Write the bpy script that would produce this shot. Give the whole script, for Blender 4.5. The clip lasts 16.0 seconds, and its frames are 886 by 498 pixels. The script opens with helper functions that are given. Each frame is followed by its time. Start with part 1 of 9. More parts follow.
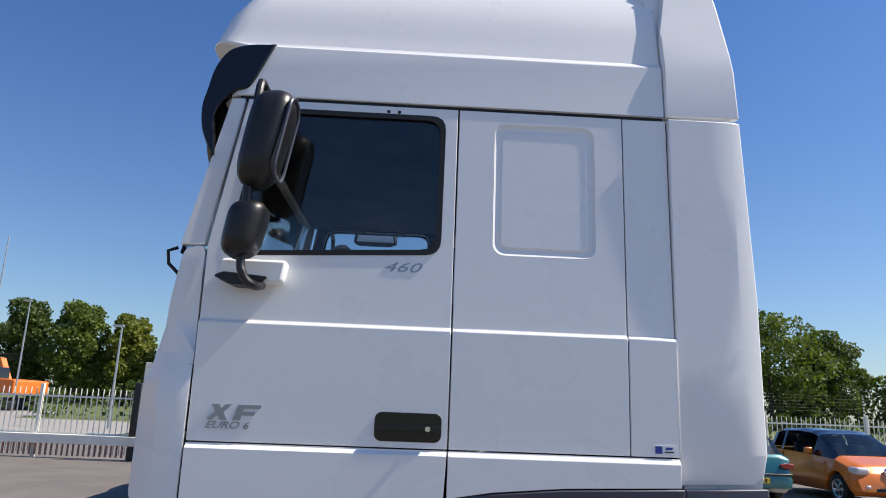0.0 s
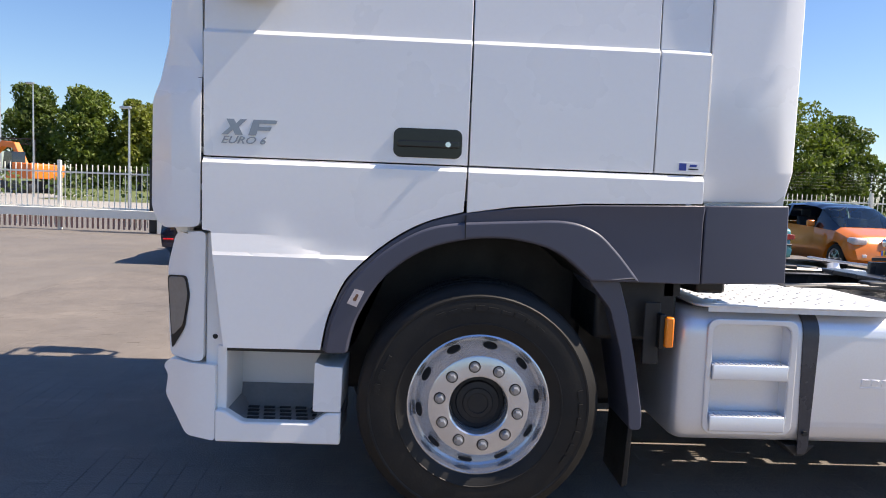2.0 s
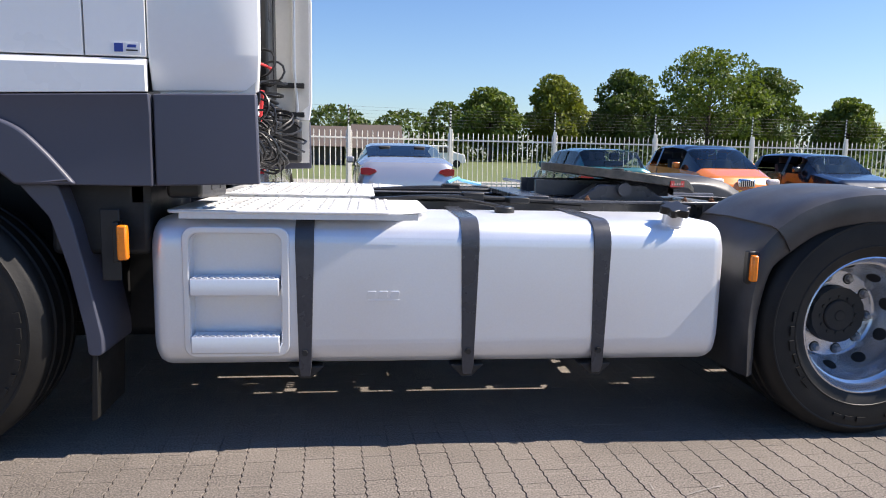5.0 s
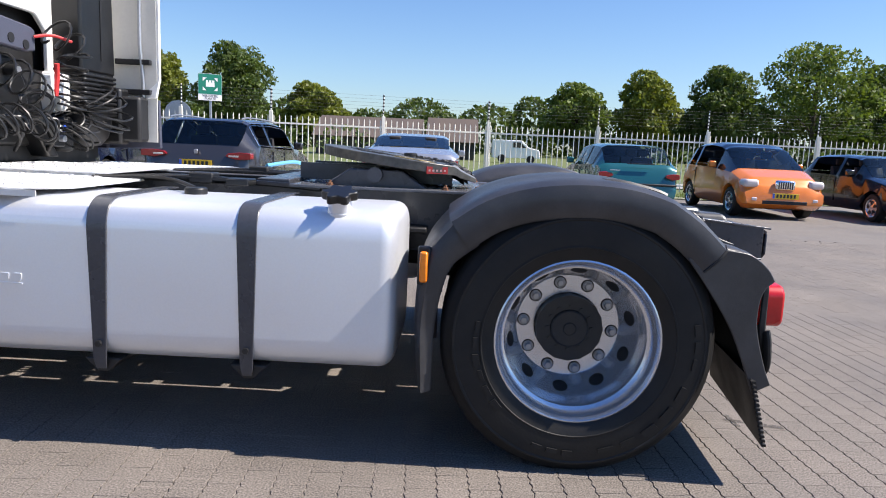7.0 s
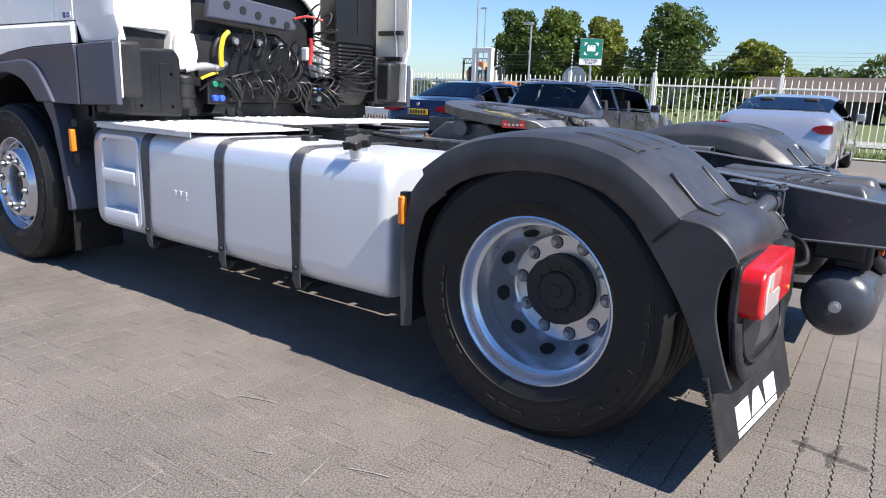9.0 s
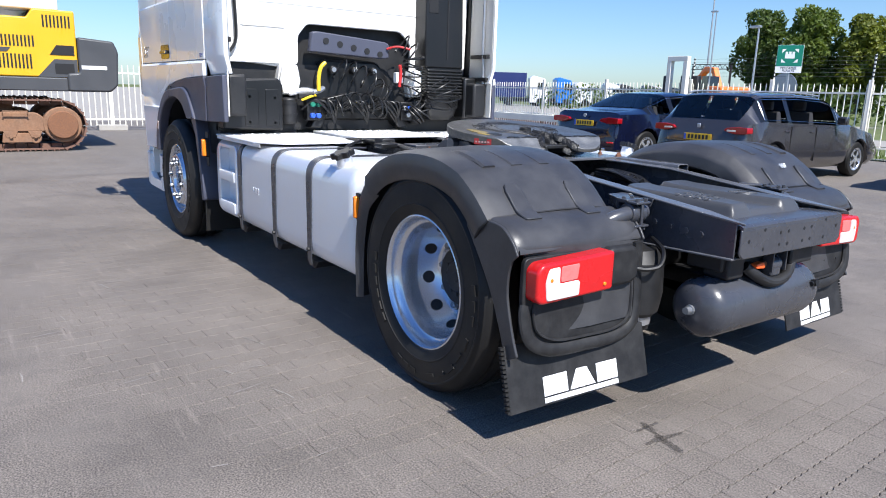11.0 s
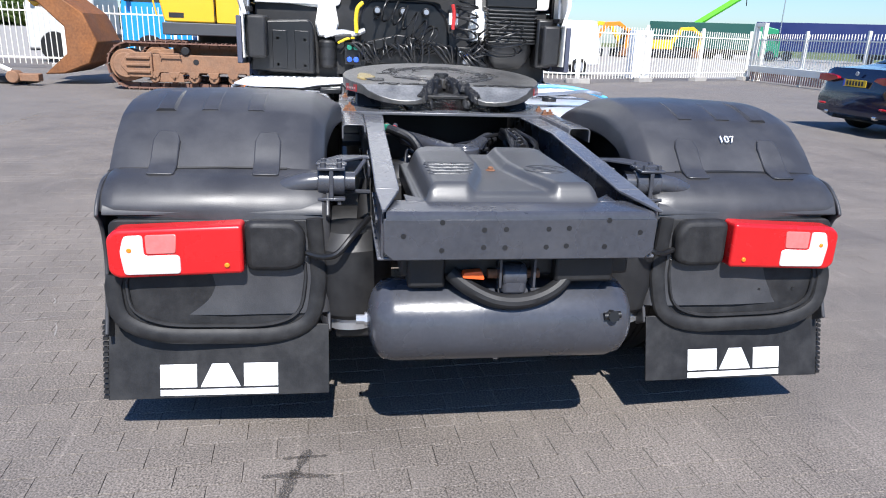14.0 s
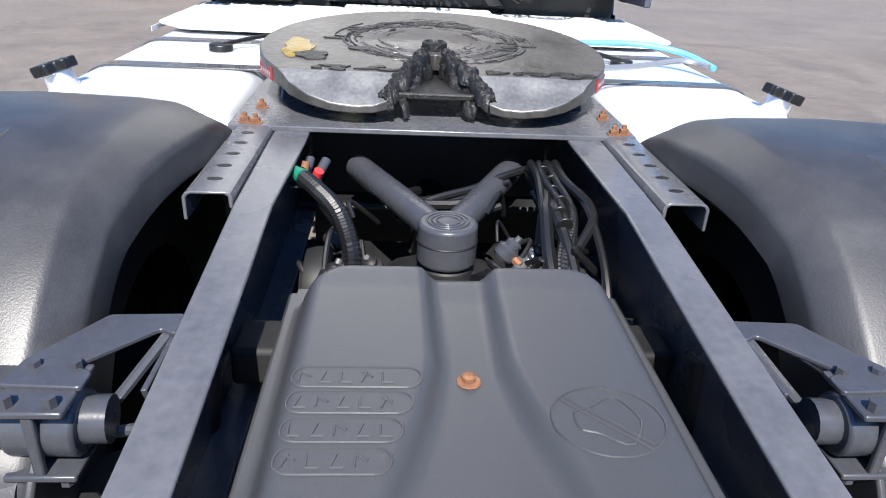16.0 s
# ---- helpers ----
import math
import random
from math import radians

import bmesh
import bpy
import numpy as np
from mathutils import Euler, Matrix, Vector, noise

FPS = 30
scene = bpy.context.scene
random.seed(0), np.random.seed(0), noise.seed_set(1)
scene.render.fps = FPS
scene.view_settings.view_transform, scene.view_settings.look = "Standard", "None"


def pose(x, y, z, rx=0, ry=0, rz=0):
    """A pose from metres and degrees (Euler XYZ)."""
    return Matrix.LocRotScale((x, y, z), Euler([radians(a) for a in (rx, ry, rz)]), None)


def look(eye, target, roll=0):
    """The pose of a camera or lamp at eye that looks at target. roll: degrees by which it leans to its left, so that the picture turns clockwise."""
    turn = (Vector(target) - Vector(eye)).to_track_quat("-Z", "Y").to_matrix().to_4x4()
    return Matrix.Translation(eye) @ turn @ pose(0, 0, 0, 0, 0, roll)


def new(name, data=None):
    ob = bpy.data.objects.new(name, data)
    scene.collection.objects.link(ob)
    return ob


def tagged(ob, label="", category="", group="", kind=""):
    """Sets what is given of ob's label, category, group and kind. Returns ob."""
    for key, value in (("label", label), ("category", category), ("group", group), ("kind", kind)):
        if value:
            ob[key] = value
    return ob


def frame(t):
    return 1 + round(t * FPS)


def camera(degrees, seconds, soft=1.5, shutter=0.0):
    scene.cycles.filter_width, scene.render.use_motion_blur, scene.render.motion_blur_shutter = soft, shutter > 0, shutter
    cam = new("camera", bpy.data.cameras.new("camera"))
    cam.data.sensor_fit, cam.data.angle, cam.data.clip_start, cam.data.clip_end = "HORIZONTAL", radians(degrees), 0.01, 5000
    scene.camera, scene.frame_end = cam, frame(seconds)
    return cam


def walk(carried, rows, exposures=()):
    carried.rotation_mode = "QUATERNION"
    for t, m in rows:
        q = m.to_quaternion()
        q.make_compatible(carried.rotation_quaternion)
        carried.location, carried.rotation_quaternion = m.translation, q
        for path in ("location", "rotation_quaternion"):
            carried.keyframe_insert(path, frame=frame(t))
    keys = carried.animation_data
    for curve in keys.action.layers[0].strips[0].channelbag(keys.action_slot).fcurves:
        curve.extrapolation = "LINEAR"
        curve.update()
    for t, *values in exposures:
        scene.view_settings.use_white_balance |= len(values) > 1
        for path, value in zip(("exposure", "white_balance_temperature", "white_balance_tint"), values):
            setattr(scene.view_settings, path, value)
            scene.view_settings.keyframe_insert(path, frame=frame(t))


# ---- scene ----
cam = camera(65.5, 16.0, 1.0)
PATH = [
    (0, (-0.25, -4.218, 1.677), (-0.174, -2.27, 2.124), 2.2),
    (0.5, (-0.264, -4.186, 1.633), (-0.211, -2.216, 1.973), 2.3),
    (1, (-0.288, -4.173, 1.574), (-0.239, -2.185, 1.792), 2.2),
    (1.5, (-0.279, -4.142, 1.495), (-0.218, -2.143, 1.499), 2.1),
    (2, (-0.279, -4.088, 1.388), (-0.205, -2.096, 1.227), 2.2),
    (2.5, (-0.241, -3.988, 1.243), (-0.159, -2.005, 0.999), 2.0),
    (3, (-0.033, -3.96, 1.174), (0.109, -1.984, 0.9), 1.6),
    (3.5, (0.32, -4.004, 1.183), (0.501, -2.031, 0.906), 1.5),
    (4, (0.732, -3.92, 1.171), (0.935, -1.95, 0.892), 1.3),
    (4.5, (1.196, -3.867, 1.197), (1.407, -1.898, 0.919), 1.2),
    (5, (1.68, -3.865, 1.188), (1.901, -1.897, 0.913), 1.2),
    (5.2, (1.854, -3.847, 1.175), (2.077, -1.879, 0.902), 1.3),
    (7.3, (3.607, -3.556, 1.167), (3.493, -1.583, 0.865), 2.4),
    (7.5, (3.76, -3.526, 1.156), (3.585, -1.558, 0.846), 2.2),
    (8, (4.194, -3.468, 1.127), (3.748, -1.56, 0.728), 2.2),
    (8.5, (4.555, -3.324, 1.164), (3.8, -1.521, 0.737), 2.3),
    (9, (4.923, -3.225, 1.188), (3.774, -1.649, 0.745), 2.1),
    (9.2, (5.09, -3.225, 1.193), (3.801, -1.761, 0.752), 2.1),
    (11.3, (6.394, -2.626, 1.331), (4.766, -1.555, 0.882), 1.8),
    (11.5, (6.454, -2.479, 1.34), (4.796, -1.456, 0.887), 1.9),
    (12, (6.605, -2.055, 1.354), (4.892, -1.13, 0.893), 1.8),
    (12.5, (6.653, -1.613, 1.327), (4.876, -0.843, 0.828), 1.9),
    (13, (6.658, -1.198, 1.343), (4.833, -0.59, 0.796), 2.0),
    (13.5, (6.703, -0.795, 1.316), (4.837, -0.359, 0.744), 1.9),
    (14, (6.594, -0.49, 1.3), (4.705, -0.205, 0.709), 2.1),
    (14.5, (6.333, -0.269, 1.366), (4.444, -0.049, 0.749), 1.8),
    (15, (5.962, -0.128, 1.378), (4.085, 0.078, 0.719), 2.0),
    (15.5, (5.538, -0.097, 1.392), (3.689, 0.072, 0.648), 2.3),
    (16, (5.115, -0.106, 1.429), (3.314, 0.034, 0.57), 3.1),
]
EXPOSURES = [(0.0, 0.48, 6900, 11), (1.5, 0.78, 7200, 12), (2.5, 1.04, 7500, 14), (5.0, 0.86, 7000, 13), (8.0, 0.87, 6700, 12), (9.0, 0.89, 6600, 11), (11.5, 0.69, 6200, 10), (12.5, 0.57, 6200, 11), (13.5, 0.69, 6200, 11), (14.5, 0.94, 6200, 10), (16.0, 1.08, 6500, 10)]
walk(cam, [(t, look(eye, target, roll)) for t, eye, target, roll in PATH], EXPOSURES)

# ---- light ----
SUN_EL, SUN_AZ = 50.0, -2.5          # degrees; azimuth from +x towards +y
world = bpy.data.worlds.new("world")
scene.world = world
world.use_nodes = True
wn = world.node_tree.nodes
sky = wn.new("ShaderNodeTexSky")
sky.sky_type, sky.sun_disc = "NISHITA", False
sky.sun_elevation, sky.sun_rotation = radians(SUN_EL), radians(90 - SUN_AZ)
sky.air_density, sky.dust_density, sky.ozone_density = 1.0, 0.6, 2.0
wn["Background"].inputs["Strength"].default_value = 0.094
deep = wn.new("ShaderNodeMix")                # a clear, dry sky: pale at the horizon, deep blue above
deep.data_type, deep.blend_type = "RGBA", "MULTIPLY"
deep.inputs["Factor"].default_value = 1.0
where, split, rise, tint = wn.new("ShaderNodeTexCoord"), wn.new("ShaderNodeSeparateXYZ"), wn.new("ShaderNodeMapRange"), wn.new("ShaderNodeMix")
rise.inputs["From Min"].default_value, rise.inputs["From Max"].default_value = 0.02, 0.60
tint.data_type = "RGBA"
tint.inputs["A"].default_value, tint.inputs["B"].default_value = (0.70, 0.83, 0.98, 1), (0.38, 0.69, 1.13, 1)
wl = world.node_tree.links
wl.new(where.outputs["Generated"], split.inputs[0])
wl.new(split.outputs["Z"], rise.inputs["Value"])
wl.new(rise.outputs[0], tint.inputs["Factor"])
wl.new(tint.outputs["Result"], deep.inputs["B"])
wl.new(sky.outputs["Color"], deep.inputs["A"])
wl.new(deep.outputs["Result"], wn["Background"].inputs["Color"])
sun = new("sun", bpy.data.lights.new("sun", "SUN"))
sun.data.energy, sun.data.angle, sun.data.color = 5.0, radians(0.53), (1.0, 0.95, 0.88)
_d = Vector((math.cos(radians(SUN_EL)) * math.cos(radians(SUN_AZ)), math.cos(radians(SUN_EL)) * math.sin(radians(SUN_AZ)), math.sin(radians(SUN_EL))))
sun.matrix_world = look(_d * 40, (0, 0, 0))


# ---- materials ----
def material(name, colour, rough=0.5, metal=0.0, vary=0.12, scale=3.0, fine=60.0, bump=0.0, coat=0.0, dust=0.0, dust_colour=(0.36, 0.33, 0.29), island=0.0, spec=0.5, grit=0.0):
    """Principled surface with variation at two scales, optional dust from noise, fine relief and clear coat."""
    m = bpy.data.materials.new(name)
    m.use_nodes = True
    nt = m.node_tree
    n, l = nt.nodes, nt.links
    b = n["Principled BSDF"]
    geo = n.new("ShaderNodeTexCoord")
    place = n.new("ShaderNodeNewGeometry").outputs["Position"] if grit else geo.outputs["Object"]
    big, small = n.new("ShaderNodeTexNoise"), n.new("ShaderNodeTexNoise")
    big.inputs["Scale"].default_value, big.inputs["Detail"].default_value = scale, 5
    small.inputs["Scale"].default_value, small.inputs["Detail"].default_value = fine, 4
    l.new(place, big.inputs["Vector"])
    l.new(place, small.inputs["Vector"])
    ramp = n.new("ShaderNodeMapRange")
    ramp.inputs["To Min"].default_value, ramp.inputs["To Max"].default_value = 1 - vary, 1 + vary
    add = n.new("ShaderNodeMath")
    add.operation = "ADD"
    half = n.new("ShaderNodeMath")
    half.operation, half.inputs[1].default_value = "MULTIPLY", 0.5
    l.new(big.outputs["Fac"], add.inputs[0])
    l.new(small.outputs["Fac"], add.inputs[1])
    l.new(add.outputs[0], half.inputs[0])
    l.new(half.outputs[0], ramp.inputs["Value"])
    ramp.inputs["From Min"].default_value, ramp.inputs["From Max"].default_value = 0.3, 0.7
    mul = n.new("ShaderNodeVectorMath")
    mul.operation = "SCALE"
    mul.inputs[0].default_value = colour
    l.new(ramp.outputs[0], mul.inputs["Scale"])
    out = mul.outputs["Vector"]
    if grit:                                  # light and dark grains, and long pale scuffs
        g2, g3, mp = n.new("ShaderNodeTexNoise"), n.new("ShaderNodeTexNoise"), n.new("ShaderNodeMapping")
        g2.inputs["Scale"].default_value, g2.inputs["Detail"].default_value = 150.0, 3.0
        l.new(place, g2.inputs["Vector"])
        mp.inputs["Rotation"].default_value, mp.inputs["Scale"].default_value = (0, 0, radians(28)), (2.2, 34.0, 1.0)
        l.new(place, mp.inputs["Vector"])
        g3.inputs["Scale"].default_value, g3.inputs["Detail"].default_value = 1.0, 4.0
        l.new(mp.outputs["Vector"], g3.inputs["Vector"])
        r2, r3, sm, m3 = n.new("ShaderNodeMapRange"), n.new("ShaderNodeMapRange"), n.new("ShaderNodeMath"), n.new("ShaderNodeVectorMath")
        r2.inputs["From Min"].default_value, r2.inputs["From Max"].default_value = 0.28, 0.72
        r2.inputs["To Min"].default_value, r2.inputs["To Max"].default_value = 1 - grit, 1 + grit
        r3.inputs["From Min"].default_value, r3.inputs["From Max"].default_value, r3.inputs["To Max"].default_value = 0.60, 0.74, 0.45
        l.new(g2.outputs["Fac"], r2.inputs["Value"])
        l.new(g3.outputs["Fac"], r3.inputs["Value"])
        l.new(r2.outputs[0], sm.inputs[0])
        l.new(r3.outputs[0], sm.inputs[1])
        m3.operation = "SCALE"
        l.new(out, m3.inputs[0])
        l.new(sm.outputs[0], m3.inputs["Scale"])
        out = m3.outputs["Vector"]
    if island:
        g = n.new("ShaderNodeNewGeometry")
        r2 = n.new("ShaderNodeMapRange")
        r2.inputs["To Min"].default_value, r2.inputs["To Max"].default_value = 1 - island, 1 + island
        l.new(g.outputs["Random Per Island"], r2.inputs["Value"])
        m2 = n.new("ShaderNodeVectorMath")
        m2.operation = "SCALE"
        l.new(out, m2.inputs[0])
        l.new(r2.outputs[0], m2.inputs["Scale"])
        out = m2.outputs["Vector"]
    if dust:
        dn = n.new("ShaderNodeTexNoise")
        dn.inputs["Scale"].default_value, dn.inputs["Detail"].default_value, dn.inputs["Roughness"].default_value = scale * 2.3, 8, 0.65
        l.new(geo.outputs["Object"], dn.inputs["Vector"])
        dr = n.new("ShaderNodeMapRange")
        dr.inputs["From Min"].default_value, dr.inputs["From Max"].default_value = 0.42, 0.75
        dr.inputs["To Max"].default_value = dust
        l.new(dn.outputs["Fac"], dr.inputs["Value"])
        mx = n.new("ShaderNodeMix")
        mx.data_type = "RGBA"
        mx.inputs["B"].default_value = (*dust_colour, 1)
        l.new(dr.outputs[0], mx.inputs["Factor"])
        l.new(out, mx.inputs["A"])
        out = mx.outputs["Result"]
    l.new(out, b.inputs["Base Color"])
    rr = n.new("ShaderNodeMapRange")
    rr.inputs["From Min"].default_value, rr.inputs["From Max"].default_value = 0.3, 0.7
    rr.inputs["To Min"].default_value, rr.inputs["To Max"].default_value = max(rough * 0.8, 0.02), min(rough * 1.2, 1)
    l.new(big.outputs["Fac"], rr.inputs["Value"])
    l.new(rr.outputs[0], b.inputs["Roughness"])
    b.inputs["Metallic"].default_value = metal
    b.inputs["Specular IOR Level"].default_value = spec
    b.inputs["Coat Weight"].default_value = coat
    b.inputs["Coat Roughness"].default_value = 0.06
    if bump:
        bp = n.new("ShaderNodeBump")
        bp.inputs["Strength"].default_value, bp.inputs["Distance"].default_value = min(bump, 1), 0.004
        l.new(small.outputs["Fac"], bp.inputs["Height"])
        l.new(bp.outputs["Normal"], b.inputs["Normal"])
    return m


def glass(name, tint, rough=0.0):
    m = bpy.data.materials.new(name)
    m.use_nodes = True
    b = m.node_tree.nodes["Principled BSDF"]
    b.inputs["Base Color"].default_value = (*tint, 1)
    b.inputs["Transmission Weight"].default_value = 1.0
    b.inputs["Roughness"].default_value = rough
    b.inputs["IOR"].default_value = 1.45
    return m


WHITE = material("white_paint", (0.84, 0.84, 0.83), 0.30, vary=0.015, scale=1.5, coat=0.5)
CREAM = material("rear_wall_paint", (0.78, 0.77, 0.74), 0.4, vary=0.03, scale=4)
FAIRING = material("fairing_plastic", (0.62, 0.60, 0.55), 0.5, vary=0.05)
GREY = material("grey_trim_plastic", (0.062, 0.066, 0.094), 0.42, vary=0.06, fine=300, bump=0.08)
BLACK = material("black_plastic", (0.007, 0.007, 0.0075), 0.40, vary=0.15, fine=300, bump=0.08)
FENDER = material("fender_plastic", (0.033, 0.033, 0.036), 0.42, vary=0.3, scale=4, fine=300, bump=0.10, dust=0.12, dust_colour=(0.2, 0.2, 0.2))
RUBBER = material("tyre_rubber", (0.010, 0.0097, 0.0095), 0.60, spec=0.35, vary=0.15, scale=5, fine=90, bump=0.15, dust=0.10, dust_colour=(0.05, 0.045, 0.04))
CARRIER = material("carrier_plastic", (0.014, 0.014, 0.015), 0.55, spec=0.3, vary=0.3, scale=6, fine=300, bump=0.10, dust=0.10, dust_colour=(0.2, 0.2, 0.2))
# Black for seals and gaps; also stands in for deep shade in hollows.
SEAL_SHADE = material("seal_and_shade_black", (0.008, 0.008, 0.009), 0.6)
LINER = material("cab_lining", (0.03, 0.03, 0.033), 0.8)
SILVER = material("wheel_silver", (0.63, 0.65, 0.69), 0.22, metal=0.75, vary=0.06, scale=6, fine=200)
NUTSTEEL = material("nut_steel", (0.34, 0.35, 0.37), 0.38, metal=0.8, vary=0.15, scale=40, fine=200)
ALU = material("tank_aluminium", (0.74, 0.76, 0.80), 0.38, metal=0.55, vary=0.03, scale=2, fine=120, bump=0.02)
STEEL = material("galvanised_steel", (0.45, 0.46, 0.48), 0.4, metal=0.8, vary=0.12)
CHASSIS = material("chassis_paint", (0.046, 0.049, 0.059), 0.28, vary=0.2, scale=5, fine=70, bump=0.10, dust=0.14, dust_colour=(0.12, 0.11, 0.1))
GLOSSBLACK = material("gloss_black", (0.008, 0.008, 0.009), 0.14, vary=0.05)
STEPGREY = material("step_plastic", (0.20, 0.205, 0.215), 0.5, vary=0.1, scale=6, dust=0.2)
# Chassis paint with sunlight put into its lighter base colour, plus pale dust.
RAIL_LIT = material("rail_paint", (0.088, 0.091, 0.102), 0.25, vary=0.25, scale=5, fine=60, bump=0.12, dust=0.32, dust_colour=(0.16, 0.155, 0.15))
COVER = material("cover_plastic", (0.052, 0.053, 0.056), 0.36, vary=0.12, scale=3, fine=400, bump=0.10)
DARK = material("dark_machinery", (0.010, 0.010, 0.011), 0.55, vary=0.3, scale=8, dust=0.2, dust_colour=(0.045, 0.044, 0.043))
TREAD = material("tread_plate", (0.70, 0.70, 0.70), 0.45, metal=0.25, vary=0.08, scale=5, dust=0.15)
FIFTH = material("coupling_plate_steel", (0.085, 0.082, 0.078), 0.38, metal=0.5, vary=0.45, scale=7, fine=48, bump=0.6, dust=0.35, dust_colour=(0.17, 0.15, 0.12))
GREASE = material("old_grease", (0.009, 0.0085, 0.008), 0.5, vary=0.3, fine=120, bump=1.0)
RUST = material("rusty_bolt", (0.19, 0.085, 0.042), 0.8, vary=0.35, scale=40, bump=0.4)
SMOKED = material("smoked_lens", (0.20, 0.19, 0.175), 0.10, vary=0.1, coat=0.6)
CARRED = material("car_lens_red", (0.30, 0.006, 0.010), 0.12, vary=0.25, scale=25, coat=0.7)
RED = material("red_lens", (0.50, 0.010, 0.012), 0.26, vary=0.10, scale=8, coat=0.15)
CLEAR = material("clear_lens", (0.62, 0.55, 0.53), 0.16, vary=0.1, scale=60, coat=0.6)
AMBER = material("amber_lens", (0.85, 0.22, 0.01), 0.2, vary=0.1, scale=60, coat=0.5)
ORANGE_P = material("orange_plastic", (0.75, 0.11, 0.02), 0.4)
YELLOW_P = material("yellow_hose", (0.72, 0.50, 0.02), 0.45)
RED_P = material("red_hose", (0.50, 0.03, 0.03), 0.45)
BLUE_P = material("blue_fitting", (0.03, 0.10, 0.55), 0.4)
GREEN_P = material("green_fitting", (0.012, 0.16, 0.10), 0.4)
CHROME = material("chrome", (0.75, 0.75, 0.76), 0.12, metal=1.0, vary=0.03)
WHITEPRINT = material("white_print", (0.80, 0.80, 0.80), 0.6)
YELLOWPLATE = material("yellow_plate", (0.75, 0.47, 0.02), 0.45)
INK = material("dark_print", (0.015, 0.015, 0.017), 0.5)
BLUEPRINT = material("blue_print", (0.02, 0.05, 0.30), 0.4)
SIDEGLASS = glass("tinted_side_glass", (0.80, 0.86, 0.87))
CARGLASS = material("car_window_glass", (0.012, 0.016, 0.018), 0.04, vary=0.05, spec=0.8)
def pane(name, tint):
    """A thin sheet of tinted glass: clear seen square on, mirror-like at a slant."""
    m = bpy.data.materials.new(name)
    m.use_nodes = True
    n, l = m.node_tree.nodes, m.node_tree.links
    n.remove(n["Principled BSDF"])
    see, gloss, mix, fres = n.new("ShaderNodeBsdfTransparent"), n.new("ShaderNodeBsdfGlossy"), n.new("ShaderNodeMixShader"), n.new("ShaderNodeFresnel")
    see.inputs["Color"].default_value = (*tint, 1)
    gloss.inputs["Roughness"].default_value = 0.02
    fres.inputs["IOR"].default_value = 1.65
    l.new(fres.outputs[0], mix.inputs[0])
    l.new(see.outputs[0], mix.inputs[1])
    l.new(gloss.outputs[0], mix.inputs[2])
    l.new(mix.outputs[0], n["Material Output"].inputs["Surface"])
    return m


CARPANE = pane("car_window_pane", (0.55, 0.62, 0.62))
MIRRORGLASS = material("mirror_glass", (0.85, 0.86, 0.87), 0.02, metal=1.0, vary=0.01)
MGREY_WIRE = material("dull_fence_wire", (0.10, 0.10, 0.10), 0.7)
GALV_FENCE = material("fence_paint", (0.80, 0.765, 0.67), 0.5, vary=0.1, scale=2)
CONCRETE = material("concrete", (0.36, 0.34, 0.31), 0.85, vary=0.18, scale=4, bump=0.4)
PAVER = material("paver_concrete", (0.140, 0.121, 0.105), 0.88, grit=0.80, vary=0.40, scale=1.1, fine=110, bump=0.6, dust=0.4, dust_colour=(0.205, 0.180, 0.158), island=0.05)
JOINT = material("joint_sand", (0.128, 0.111, 0.097), 0.92, grit=0.8, vary=0.3, scale=1.1, fine=110, bump=0.6, dust=0.5, dust_colour=(0.190, 0.168, 0.148))
YARD = material("yard_paving", (0.141, 0.124, 0.109), 0.88, grit=0.6, vary=0.2, scale=0.8, fine=45, bump=0.5, dust=0.4, dust_colour=(0.19, 0.174, 0.157))
GRASS = material("grass", (0.085, 0.115, 0.025), 0.9, vary=0.4, scale=0.6, fine=12, bump=0.8, dust=0.45, dust_colour=(0.25, 0.21, 0.10))
ROAD = material("far_road", (0.30, 0.28, 0.25), 0.9, vary=0.12, scale=0.5)
BARK = material("bark", (0.07, 0.055, 0.04), 0.9, vary=0.3, scale=8, bump=0.6)


def leaf_material(name, colour):
    m = material(name, colour, 0.6, vary=0.3, scale=0.5, fine=5, island=0.35)
    b = m.node_tree.nodes["Principled BSDF"]
    b.inputs["Subsurface Weight"].default_value = 0.0
    t = m.node_tree.nodes.new("ShaderNodeBsdfTranslucent")
    mix = m.node_tree.nodes.new("ShaderNodeMixShader")
    mix.inputs[0].default_value = 0.35
    t.inputs["Color"].default_value = (colour[0] * 1.3, colour[1] * 1.3, colour[2] * 0.7, 1)
    o = m.node_tree.nodes["Material Output"]
    m.node_tree.links.new(b.outputs[0], mix.inputs[1])
    m.node_tree.links.new(t.outputs[0], mix.inputs[2])
    m.node_tree.links.new(mix.outputs[0], o.inputs["Surface"])
    return m


LEAF_A = leaf_material("leaf_green", (0.105, 0.148, 0.026))
LEAF_B = leaf_material("leaf_dark_green", (0.070, 0.106, 0.022))
LEAF_C = leaf_material("leaf_yellow_green", (0.155, 0.180, 0.028))


# ---- mesh helpers ----
def thing(name, label, category, group="", kind=""):
    return tagged(new(name), label, category, group, kind)


def part(name, bm, mat, parent=None, label="", smooth=30, bevel=0.0, seg=2):
    bmesh.ops.recalc_face_normals(bm, faces=bm.faces[:])
    me = bpy.data.meshes.new(name)
    bm.to_mesh(me)
    bm.free()
    return finish(name, me, mat, parent, label, smooth, bevel, seg)


